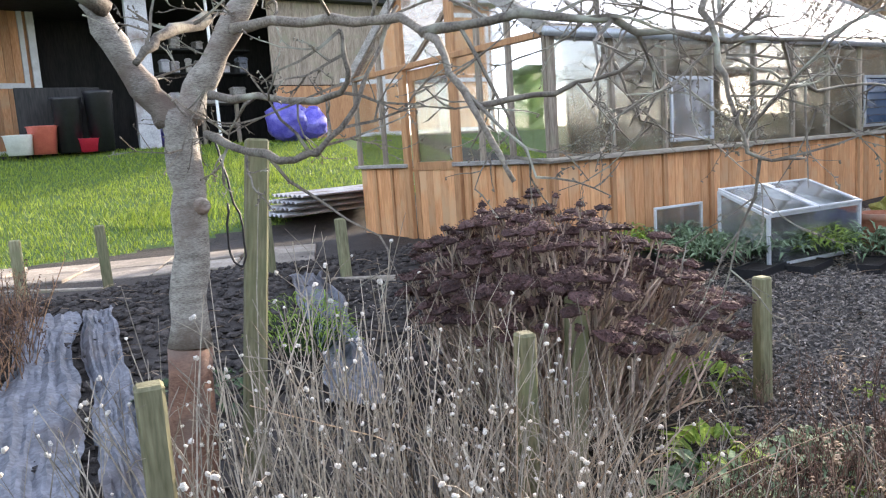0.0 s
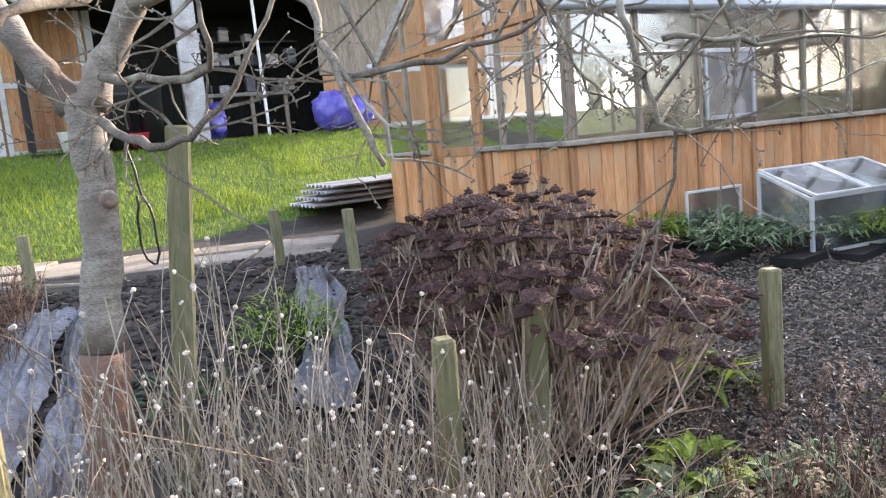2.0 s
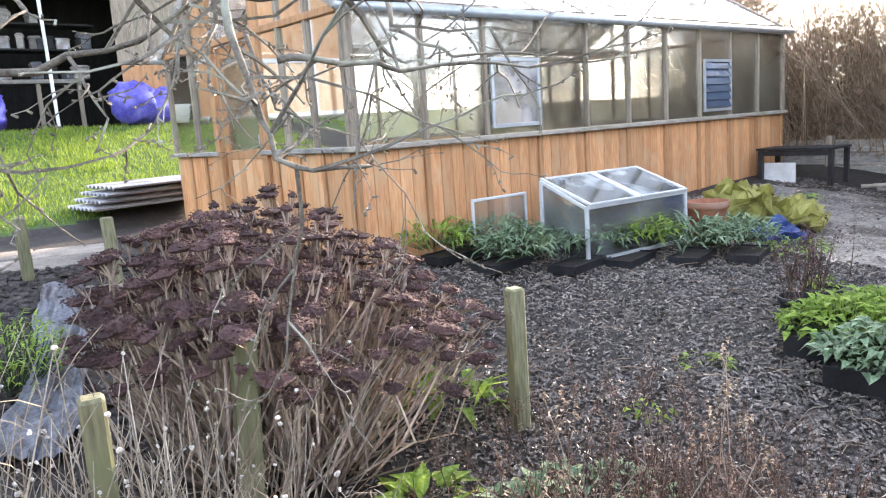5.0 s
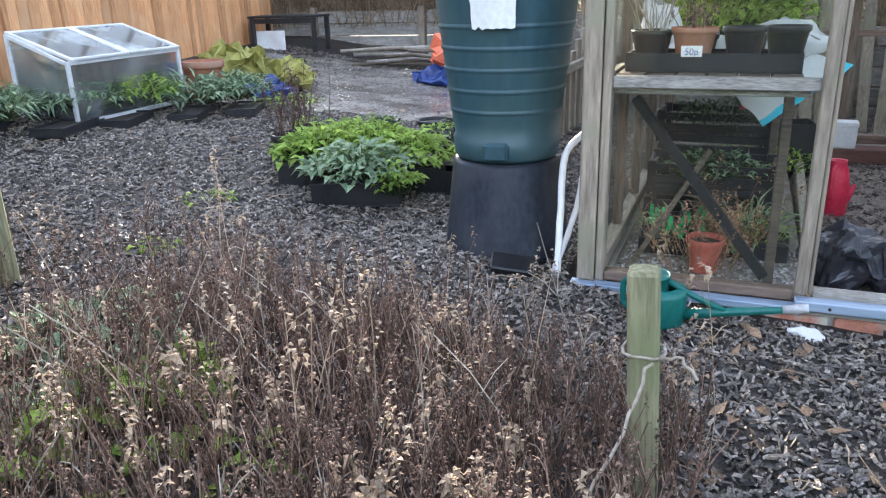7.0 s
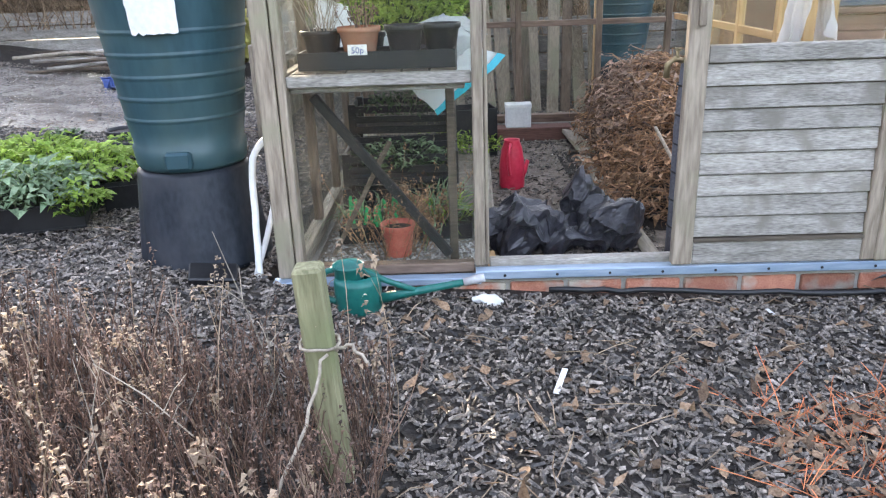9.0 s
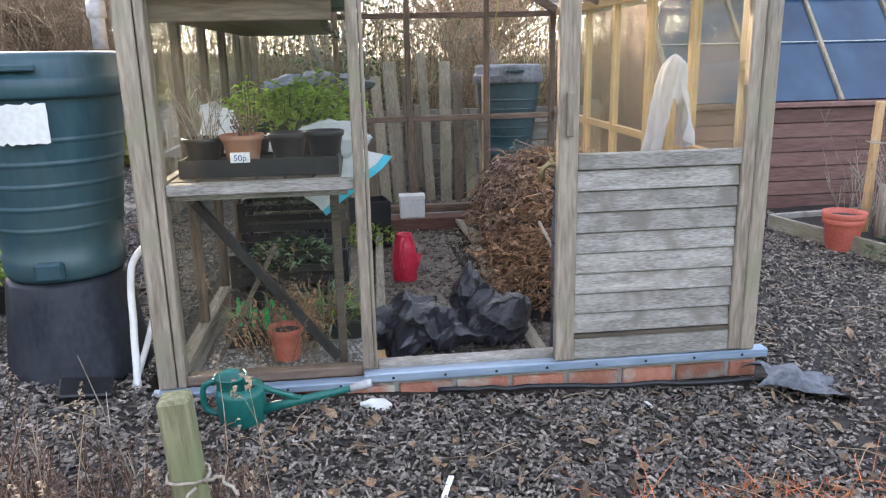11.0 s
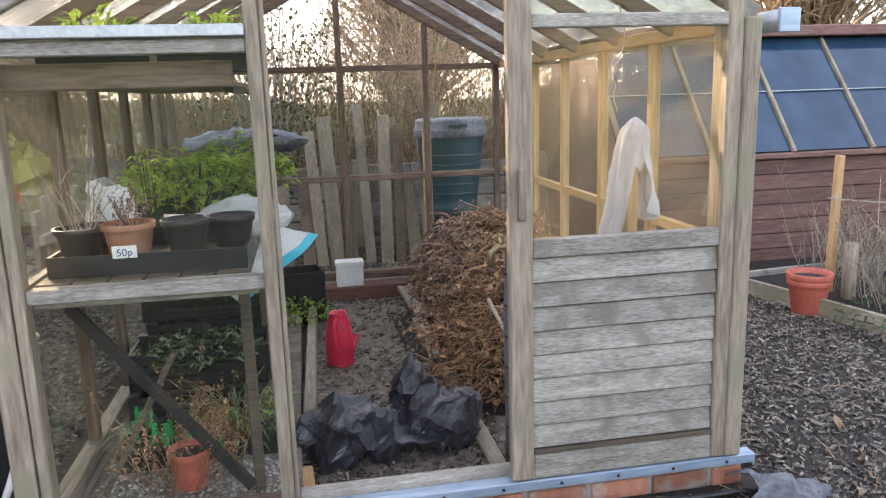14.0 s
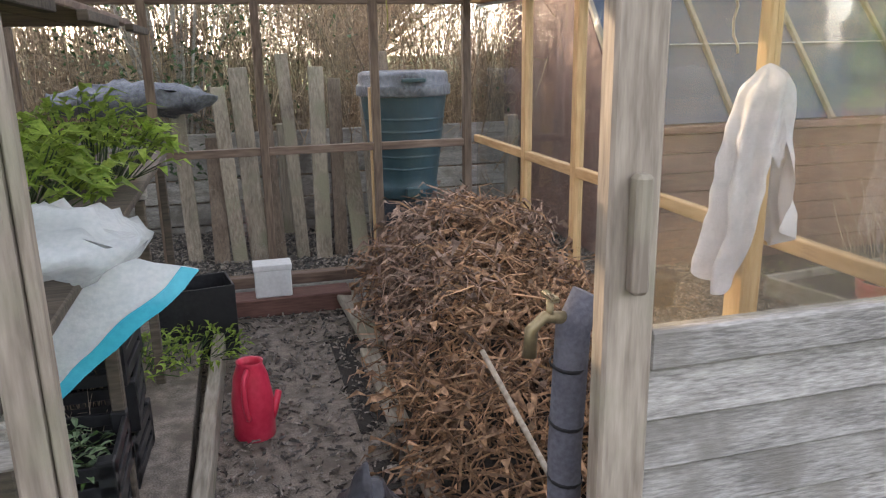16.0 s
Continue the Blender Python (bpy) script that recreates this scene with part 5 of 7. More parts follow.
# ---- inside the small greenhouse ----
bench = thing("potting_bench", pose(-0.40, 3.30, 0), "weathered slatted bench along the greenhouse side", "bench")
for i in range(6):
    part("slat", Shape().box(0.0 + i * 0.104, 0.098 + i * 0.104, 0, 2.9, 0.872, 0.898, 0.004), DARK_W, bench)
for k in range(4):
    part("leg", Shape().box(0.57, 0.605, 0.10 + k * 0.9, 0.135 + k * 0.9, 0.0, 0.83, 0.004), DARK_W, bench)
    part("bearer", Shape().box(0.0, 0.615, 0.10 + k * 0.9, 0.15 + k * 0.9, 0.832, 0.870, 0.004), GREY_X, bench)
part("brace", Shape().beam((0.06, 0.10, 0.80), (0.57, 0.04, 0.16), 0.025, 0.036), BLACKH, bench, "dark diagonal brace")
part("strut", Shape().beam((0.08, 0.14, 0.13), (0.34, 0.18, 0.60), 0.012, 0.02), DARK_W, bench, "dark slanting stick")
part("front_edge", Shape().box(0.0, 0.645, -0.024, -0.004, 0.83, 0.895, 0.004), GREY_X, bench)
hs = thing("high_shelf", pose(-0.44, 3.30, 0), "dark stained shelf under the greenhouse eaves", "shelf")
for i in range(3):
    part("plank", Shape().box(0.01 + i * 0.20, 0.20 + i * 0.20, 0.02, 2.6, 1.47, 1.495, 0.004), RED_X, hs)
part("lip", Shape().box(0.01, 0.66, -0.005, 0.018, 1.455, 1.53, 0.004), RED_X, hs)
for k in range(3):
    part("bracket", Shape().beam((0.62, 0.3 + k, 1.455), (0.62, 0.9 + k, 1.455), 0.03, 0.03), DARK_W, hs)
for i in range(2):
    t = copy_thing(first_tray, pose(-0.18 + i * 0.33, 3.48, 1.497, 0, 0, 4))
    t.scale = (0.85, 1.1, 1.6)
    leafy("seedlings", pose(-0.18 + i * 0.33, 3.48, 1.56), "yellow-green seedlings in a tray on the high shelf", LEAF, 120, 0.15, 0.12, 0.06, 0.02, 90 + i, 1.4)
# tray under the bench pots
t = copy_thing(first_tray, pose(-0.08, 3.47, 0.898, 0, 0, -2))
t.scale = (1.65, 0.95, 1.1)
leafy("tomato_plants", pose(-0.10, 4.45, 0.92), "bushy bright green young plants on the bench", LEAF, 520, 0.30, 0.30, 0.085, 0.034, 93, 0.8)
leafy("tomato_plants", pose(0.05, 5.15, 0.92), "bushy green young plants on the bench", LEAF, 420, 0.28, 0.32, 0.085, 0.034, 94, 0.8)
leafy("tall_seedling", pose(-0.20, 4.1, 0.92), "single tall seedling with a pale flower", LEAF, 26, 0.05, 0.32, 0.07, 0.02, 95, 0.6, dome=False)
spots = scatter(26, (-0.34, -0.26, 3.43, 3.51), 171)
stem_clump("bare_twigs", "bare pale twigs in a black bench pot", spots, 0.16, 0.30, 0.7, 0.0018, PALE, 172, dz=1.02)
spots = scatter(20, (-0.19, -0.11, 3.41, 3.49), 173)
stem_clump("bare_twigs", "short withered stems in a red-brown pot", spots, 0.06, 0.14, 0.9, 0.0020, STALK, 174, spike, STALK, (0.005, 0.010), 0.6, dz=1.03)
# milk-white carrier bag with a turquoise edge
def crumple(rows, cols, fn, seed, amp):
    s = Shape()
    vs = []
    for j in range(rows + 1):
        for i in range(cols + 1):
            p = Vector(fn(i / cols, j / rows))
            n1 = abs(noise.noise(p * 7 + Vector((seed, seed, 0))))
            p = p * 1.0 + Vector((0, 0, (0.25 - n1) * amp * 0.7))
            vs.append(p + Vector((noise.noise(p * 9 + Vector((seed, 0, 0))), noise.noise(p * 9 + Vector((0, seed, 0))), noise.noise(p * 11 + Vector((0, 0, seed))))) * amp + Vector((noise.noise(p * 30), noise.noise(p * 31), noise.noise(p * 29))) * amp * 0.35)
    s.add(vs, [(j * (cols + 1) + i, j * (cols + 1) + i + 1, (j + 1) * (cols + 1) + i + 1, (j + 1) * (cols + 1) + i) for j in range(rows) for i in range(cols)])
    return s


bag = thing("plastic_bag", pose(0.07, 4.02, 0.885) @ Matrix.Diagonal((1.32, 1.1, 1.02, 1)), "translucent white carrier bag hanging over the bench edge", "bag")
part("sack", crumple(16, 22, lambda u, v: (0.06 + 0.15 * math.cos(u * 6.283) * math.sin(0.15 + v * 2.8), -0.02 + 0.17 * math.sin(u * 6.283) * math.sin(0.15 + v * 2.8), 0.062 - 0.062 * math.cos(v * 3.1)), 3, 0.06), BAGFILM, bag, smooth=True)
def flap_at(u, v):
    top = Vector((-0.16, 0.0, 0.10)).lerp(Vector((0.28, 0.05, -0.035)), u)
    low = Vector((-0.17, -0.04, 0.0)).lerp(Vector((0.04, -0.05, -0.265)), u)
    return top.lerp(low, v) + Vector((0, -0.03 * math.sin(u * 3.1) * math.sin(v * 3.1), 0.03 * math.sin(u * 3.14) * (1 - v)))


part("flap", crumple(16, 18, flap_at, 5, 0.014), CLEARB, bag, smooth=True)
part("blue_edge", crumple(2, 14, lambda u, v: flap_at(0.93 + 0.075 * v, u) + Vector((0, -0.006, 0)), 5, 0.014), TEAL, bag, "turquoise printed edge", smooth=True)
solo("jug", crumple(10, 16, lambda u, v: (0.085 * math.cos(u * 6.283) * (1 if v < 0.7 else 1 - (v - 0.7) * 2.4), 0.09 * math.sin(u * 6.283) * (1 if v < 0.7 else 1 - (v - 0.7) * 2.4), 0.24 * v), 8, 0.06), WHITEP, pose(-0.34, 4.02, 0.90), "squashed white plastic container on the bench", "container", smooth=True)
solo("green_tray", Shape().box(-0.1, 0.1, -0.15, 0.15, 0, 0.09, 0.01), GREENP, pose(-0.30, 4.75, 0.90), "small green plastic tray at the glass", "tray")

# below the bench: crates, trays, plant labels
def crate(m, label, w=0.56, d=0.30, h=0.16):
    c = thing("crate", m, label, "crate", "crates under the bench")
    t = 0.012
    for i in range(3):
        z = i * h / 3 + 0.008
        part("slat", Shape().box(-w / 2, w / 2, -d / 2, -d / 2 + t, z, z + h / 3 - 0.018, 0.002), BLACKP, c)
        part("slat", Shape().box(-w / 2, w / 2, d / 2 - t, d / 2, z, z + h / 3 - 0.018, 0.002), BLACKP, c)
        part("slat", Shape().box(-w / 2, -w / 2 + t, -d / 2 + t, d / 2 - t, z, z + h / 3 - 0.018, 0.002), BLACKP, c)
        part("slat", Shape().box(w / 2 - t, w / 2, -d / 2 + t, d / 2 - t, z, z + h / 3 - 0.018, 0.002), BLACKP, c)
    for sx in (-1, 1):
        for sy in (-1, 1):
            x, y = sx * (w / 2 - 0.02), sy * (d / 2 - 0.02)
            part("corner", Shape().box(x - 0.02, x + 0.02, y - 0.02, y + 0.02, 0, h, 0.003), BLACKP, c)
    part("base", Shape().box(-w / 2 + t, w / 2 - t, -d / 2 + t, d / 2 - t, 0.002, 0.012, 0.002), BLACKP, c)
    return c


first = crate(pose(-0.08, 4.15, 0.10, 0, 0, 3), "black slatted plastic crate under the bench")
copy_thing(first, pose(-0.07, 4.17, 0.265, 0, 0, 1))
copy_thing(first, pose(-0.08, 4.6, 0.10, 0, 0, -3))
copy_thing(first, pose(-0.08, 4.62, 0.265, 0, 0, 3))
copy_thing(first, pose(-0.08, 4.6, 0.43, 0, 0, -2))
tb2 = thing("bin", pose(0.30, 5.75, 0.0, 0, 0, 10), "tall black plastic bin near the back glass", "bin")
part("base", Shape().box(-0.17, 0.17, -0.12, 0.12, 0, 0.06, 0.006), BLACKP, tb2)
for a, b, c, d in ((-0.17, 0.17, -0.12, -0.11), (-0.17, 0.17, 0.11, 0.12), (-0.17, -0.16, -0.11, 0.11), (0.16, 0.17, -0.11, 0.11)):
    part("side", Shape().box(a, b, c, d, 0.06, 0.34, 0.003), BLACKP, tb2)
for i, (x, y, z) in enumerate(((-0.08, 4.15, 0.40), (-0.08, 4.6, 0.58), (0.28, 5.45, 0.16), (0.1, 5.3, 0.2))):
    leafy("seedlings", pose(x, y, z - 0.06), "dark green seedlings in black crates", LEAF_D if i < 2 else LEAF, 190, 0.25, 0.12, 0.05, 0.016, 100 + i, 1.2)
for i, (x, y, rz) in enumerate(((-0.18, 3.75, 5), (0.12, 3.78, -4), (0.05, 4.02, 3))):
    t = copy_thing(first_tray, pose(x, y, 0.105, 0, 0, rz))
    t.scale = (0.85, 0.9, 1.2)
    leafy("sprouts", pose(x, y, 0.15), "straggling green and straw shoots in a tray", (LEAF_G, LEAF, LEAF_D)[i], 70, 0.14, 0.10, 0.12, 0.008, 110 + i, 1.6)
lr = random.Random(12)
lab = None
for i in range(17):
    m = pose(-0.32 + lr.uniform(0, 0.42), 3.70 + lr.uniform(-0.1, 0.28), 0.15, lr.uniform(-18, 18), lr.uniform(-18, 18), lr.uniform(-40, 40))
    if lab is None:
        lab = solo("plant_label", Shape().add([(-0.008, 0, 0), (0.008, 0, 0), (0.009, 0, 0.085), (0.005, 0, 0.10), (-0.005, 0, 0.10), (-0.009, 0, 0.085), (-0.008, 0.002, 0), (0.008, 0.002, 0), (0.009, 0.002, 0.085), (0.005, 0.002, 0.10), (-0.005, 0.002, 0.10), (-0.009, 0.002, 0.085)], [(0, 1, 2, 3, 4, 5), (11, 10, 9, 8, 7, 6)] + [(k, k + 6, (k + 1) % 6 + 6, (k + 1) % 6) for k in range(6)]), TAGG, m, "bright green plastic plant label stuck in a tray", "plant label", "plant labels")
    else:
        copy_thing(lab, m)
spots = scatter(40, (-0.12, 0.02, 3.44, 3.56), 71)
stem_clump("dead_pot_plant", "dead rusty stems in a small pot", spots, 0.30, 0.42, 0.8, 0.002, STRAW, 72, spike, STRAW, (0.006, 0.010), 0.8)
spots = scatter(60, (-0.02, 0.14, 3.62, 3.78), 73)
stem_clump("dead_pot_plant", "rusty shrivelled leaves in a tray", spots, 0.24, 0.36, 0.5, 0.002, STRAW, 74, spike, STRAW, (0.008, 0.014), 0.9)
# bare twigs, a red bloom and green plants in the upper crates, pale grass in the trays
spots = scatter(46, (-0.16, 0.10, 4.52, 4.68), 75)
stem_clump("bare_shrub", "bare pale twigs standing in a crate under the bench", spots, 0.50, 0.64, 0.35, 0.0022, PALE, 76)
leafy("crate_plants", pose(0.10, 4.66, 0.56), "light green feathery plants in a crate", LEAF_G, 200, 0.14, 0.20, 0.06, 0.018, 120, 1.0)
leafy("crate_plants", pose(-0.05, 4.12, 0.36), "low green plants in a crate", LEAF_G, 160, 0.22, 0.10, 0.05, 0.018, 121, 1.0)
leafy("red_flower", pose(0.06, 4.48, 0.60), "small bright red bloom in a crate", REDP, 26, 0.02, 0.03, 0.03, 0.02, 122, 0.8)
leafy("spider_grass", pose(0.12, 3.80, 0.14), "pale arching grassy plant in a tray", LEAF_G, 110, 0.10, 0.10, 0.20, 0.009, 123, 1.5)
leafy("spider_grass", pose(0.02, 3.98, 0.14), "straw-coloured arching grassy plant in a tray", DRY, 70, 0.10, 0.10, 0.18, 0.008, 124, 1.5)
# red watering can
def watering_can_red():
    c = thing("watering_can", pose(0.53, 4.86, 0.0, 0, 0, -15) @ Matrix.Diagonal((0.74, 0.80, 1.0, 1)), "red plastic watering can standing on the path", "watering can")
    part("body", Shape().turn([(0.0, 0.0), (0.085, 0.0), (0.092, 0.012), (0.092, 0.15), (0.075, 0.24), (0.055, 0.285), (0.06, 0.295), (0.05, 0.29), (0.06, 0.22)], 28, None, lambda a, z: 1 + 0.10 * math.cos(2 * a)), REDP, c, smooth=True)
    part("handle", Shape().tube(wiggle([(0.0, -0.055, 0.27), (0.0, -0.115, 0.25), (0.0, -0.125, 0.17), (0.0, -0.085, 0.10)], 5, 0.0, 1), 0.013, 8), REDP, c, smooth=True)
    part("spout", Shape().tube([(0.07, 0.0, 0.05), (0.10, 0.01, 0.10), (0.125, 0.02, 0.17)], [0.022, 0.018, 0.015], 10), REDP, c, smooth=True)


watering_can_red()


def watering_can_green():
    c = thing("watering_can", at(-0.16, 2.98, 0.0, -8) @ Matrix.Diagonal((0.86, 0.86, 0.86, 1)), "green plastic watering can lying on the mulch by the track", "watering can")
    part("body", Shape().turn([(0.0, 0.0), (0.088, 0.0), (0.095, 0.012), (0.10, 0.13), (0.094, 0.15), (0.06, 0.155)], 28), GREENP, c, smooth=True)
    part("filler", Shape().turn([(0.062, 0.10), (0.058, 0.20), (0.066, 0.205), (0.066, 0.19), (0.05, 0.19), (0.05, 0.12)], 20, pose(-0.035, 0, 0)), GREENP, c, smooth=True)
    part("handle", Shape().tube(wiggle([(-0.09, 0, 0.18), (-0.15, 0, 0.15), (-0.15, 0, 0.06), (-0.10, 0, 0.03)], 5, 0, 1), 0.013, 8), GREENP, c, smooth=True)
    part("spout", Shape().tube([(0.085, 0, 0.05), (0.22, 0.02, 0.075), (0.44, 0.05, 0.115)], [0.024, 0.018, 0.014], 10), GREENP, c, smooth=True)
    part("brace", Shape().tube([(-0.0, 0, 0.19), (0.12, 0.01, 0.13), (0.24, 0.02, 0.085)], 0.013, 8), GREENP, c, smooth=True)
    part("rose", Shape().turn([(0.0, 0.0), (0.016, 0.0), (0.019, 0.07), (0.017, 0.09), (0.0, 0.09)], 16, pose(0.44, 0.05, 0.115, 0, 78, 10)), GALV, c, "pale grey spout end", smooth=True)


watering_can_green()
# black bin liner
bl = thing("bin_bag", pose(0.70, 3.82, 0.0), "crumpled black bin liner lying in the doorway", "bin bag")
def lump(R, H, seed, amp, n=26, m=18):
    return crumple(m, n, lambda u, v: (R[0] * math.cos(u * 6.2832) * math.sin(0.02 + v * 3.1), R[1] * math.sin(u * 6.2832) * math.sin(0.02 + v * 3.1), H * (0.5 - 0.5 * math.cos(v * 3.14159))), seed, amp)


for nm, (x, y, rx, ry, h, sd) in {"left_lobe": (-0.20, -0.05, 0.17, 0.15, 0.30, 4), "right_lobe": (0.20, 0.0, 0.16, 0.15, 0.28, 9), "middle": (0.02, -0.02, 0.22, 0.16, 0.16, 14), "neck": (0.10, 0.12, 0.10, 0.09, 0.36, 19)}.items():
    sh = lump((rx, ry), h * 0.85, sd, 0.058, 56, 40)
    sh.v = [(a + x, b + y, max(0.0, c)) for a, b, c in sh.v]
    part("fold", sh, BAGP, bl)
# edging boards, planks, pole
solo("edging_board", Shape().box(-0.025, 0.025, 0, 2.35, 0, 0.12, 0.006), GREY_Y, pose(0.355, 3.95, 0.0, 0, 0, -1.5), "grey edging board along the greenhouse path", "board")
solo("plank", Shape().box(-0.04, 0.04, 0, 0.72, 0, 0.022, 0.004), GREY_Y, pose(1.035, 4.72, 0.03, 0, 5, -1), "worn pale plank edging the straw heap", "board", "path planks")
solo("plank", Shape().box(-0.052, 0.052, 0, 0.80, 0, 0.03, 0.004), GREY_Y, pose(1.075, 5.44, 0.05, 0, 8, 2), "short split plank with a knot hole", "board", "path planks")
solo("pole", Shape().tube([(1.04, 4.55, 0.035), (1.05, 4.1, 0.035), (1.06, 3.45, 0.03)], [0.028, 0.032, 0.03], 12), GREY_Y, O, "rough round pole lying beside the bin liner", "pole", smooth=True)
solo("cane", Shape().tube([(1.232, 4.35, 0.444), (1.275, 3.95, 0.267), (1.318, 3.550, 0.090)], [0.009, 0.009, 0.009], 8), PALE, O, "pale wooden cane leaning in the straw", "cane", smooth=True)
solo("yellow_stick", Shape().beam((0.36, 3.32, 0.02), (0.34, 3.62, 0.06), 0.045, 0.012), PALE_Y, O, "short pale green-yellow batten by the threshold", "board")
# heap of dead plants
heap = thing("straw_heap", pose(1.40, 5.15, 0.0), "big heap of pulled dead plants and straw", "compost heap")
def heap_h(u, v):
    """Height at (u, v) metres from the middle of the heap."""
    e = clamp(1 - (u / (0.29 - 0.09 * v)) ** 2 if u < 0 else 1 - (u / 0.9) ** 2, 0, 1) * clamp(1 - (v / 1.15) ** 4, 0, 1)
    return 0.66 * e ** (0.75 if u < 0 else 0.5) * (0.84 + 0.30 * clamp(u + 0.1, -0.2, 0.5)) * (0.72 + 0.28 * clamp(v + 0.6, 0, 1)) + (0.13 * noise.noise((u * 3.5, v * 3.5, 2)) + 0.05 * noise.noise((u * 11, v * 11, 5))) * e


s = Shape()
N = 26
s.v = [(-0.5 + 0.93 * i / N, -1.15 + 2.25 * j / N, heap_h(-0.5 + 0.93 * i / N, -1.15 + 2.25 * j / N) * 0.93 + 0.0) for j in range(N + 1) for i in range(N + 1)]
s.f = [(j * (N + 1) + i, j * (N + 1) + i + 1, (j + 1) * (N + 1) + i + 1, (j + 1) * (N + 1) + i) for j in range(N) for i in range(N)]
part("core", s, SOIL, heap, smooth=True)
s = Shape()
hr = random.Random(44)
s1, s2 = s, Shape()
for i in range(5200):
    u, v = hr.uniform(-0.40, 0.42), hr.uniform(-1.17, 1.1)
    h = heap_h(u, v)
    if h < 0.03 and (u < 0 or hr.random() < 0.75):
        continue
    p = Vector((u, v, h * hr.uniform(0.93, 1.0) + hr.uniform(0.0, 0.03)))
    a = hr.uniform(0, 6.283)
    L = hr.uniform(0.04, 0.22)
    d = Vector((math.cos(a), math.sin(a), hr.uniform(-0.6, 0.5)))
    q = p + d * L
    q.z = max(q.z, heap_h(q.x, q.y) * 0.95, 0.01)
    q.x = min(q.x, 0.41)
    mid = p.lerp(q, 0.5) + Vector((hr.uniform(-1, 1), hr.uniform(-1, 1), hr.uniform(0, 1.2))) * L * 0.3
    k = hr.uniform(0.0016, 0.0055)
    s = s2 if noise.noise((u * 3, v * 3, 9)) + 0.25 * v + hr.uniform(-0.25, 0.25) > 0.05 else s1
    s.tube([p, mid, q], [k, k, k * 0.6], 3, False)
    if hr.random() < 0.8:
        s.leaf(q, d + Vector((0, 0, hr.uniform(-1, 0.5))), (hr.uniform(-1, 1), hr.uniform(-1, 1), 1), hr.uniform(0.025, 0.085), hr.uniform(0.010, 0.034), hr.uniform(0.3, 1.2))
part("straw", s1, STRAW, heap, kind="stuff")
part("stalk_mass", s2, STALK, heap, "grey-brown dead stalks", kind="stuff")
# lagged pipe with tap
pipe = thing("standpipe", pose(1.10, 3.46, 0), "grey lagged standpipe with a brass tap", "standpipe")
part("lagging", Shape().tube([(0, 0, 0.0), (0.003, 0, 0.3), (0, 0, 0.62), (0.01, 0, 0.86), (0.04, 0, 0.92)], 0.032, 14), LAG, pipe, smooth=True)
for k in range(7):
    part("tape", Shape().turn([(0.033, -0.004), (0.0345, -0.003), (0.0345, 0.003), (0.033, 0.004)], 14, pose(0.002, 0, 0.1 + k * 0.115, 8, 5, 0)), BLACKP, pipe, smooth=True)
part("tap", Shape().tube([(0.0, 0.0, 0.88), (-0.05, -0.01, 0.89), (-0.075, -0.012, 0.87), (-0.078, -0.012, 0.82)], [0.012, 0.011, 0.012, 0.013], 10).box(-0.045, -0.03, -0.03, 0.02, 0.92, 0.93, 0.003).tube([(-0.04, -0.01, 0.88), (-0.04, -0.01, 0.92)], 0.007, 8), BRASS, pipe, "weathered brass tap", smooth=True)
# towel on a stake
tw = thing("towel", pose(1.63, 3.69, 0.0), "white towel draped over a wooden stake", "towel")
part("stake", Shape().box(-0.008, 0.04, -0.02, 0.045, 0.0, 1.24, 0.004), PALE_Z, tw, "orange-brown wooden stake")
def towel_fn(u, v):
    """A cloth hung over the stake's top: round at the head, folded down the sides, parted in front."""
    a = 6.2832 * u - 1.5708
    front = math.exp(-((u - 0.01) / 0.085) ** 2) + math.exp(-((u - 1.01) / 0.085) ** 2)
    drop = 0.47 + 0.03 * math.sin(a * 2 + 0.6) - 0.27 * front - 0.09 * (math.cos(a) > 0.3)
    head = math.sin(min(1.0, v * 4.5) * 1.5708)
    fold = 1 + (0.05 + 0.20 * v) * math.sin(a * 7 + 2.2 * v) + 0.10 * v * math.sin(a * 3 + 1)
    rx, ry = (0.052 + 0.042 * v) * head * fold, (0.050 + 0.018 * v) * head * fold
    return (0.030 + rx * math.cos(a) - 0.012 * v, 0.012 + ry * math.sin(a), 1.305 - drop * v ** 1.15)


part("cloth", crumple(40, 84, towel_fn, 6, 0.012), CLOTH, tw, "creased white cloth", smooth=True)
solo("string", Shape().tube(wiggle([(1.60, 3.72, 1.33), (1.585, 3.72, 1.45), (1.62, 3.72, 1.58), (1.60, 3.72, 1.72)], 5, 0.006, 3), 0.003, 5), PALE, O, "pale knotted string hanging above the towel", "string", smooth=True)
solo("string", Shape().tube(wiggle([(1.36, 6.3, 1.9), (1.37, 6.3, 1.7), (1.36, 6.3, 1.45)], 5, 0.01, 3), 0.004, 5), YELLOWB, O, "yellow string hanging at the back glass", "string", smooth=True)
solo("white_box", Shape().box(-0.095, 0.095, -0.06, 0.06, 0, 0.17, 0.006).box(-0.10, 0.10, -0.064, 0.064, 0.145, 0.178, 0.004), WHITEP, pose(0.675, 6.22, 0.10), "white plastic box against the back glass", "box")
solo("red_board", Shape().box(0.40, 1.08, 6.14, 6.31, 0, 0.10, 0.006), surface("damp red brown board", (0.11, 0.05, 0.04), (0.22, 0.11, 0.085), 0.7, 14, GX, 0.4), O, "red-brown board at the back of the path", "board")
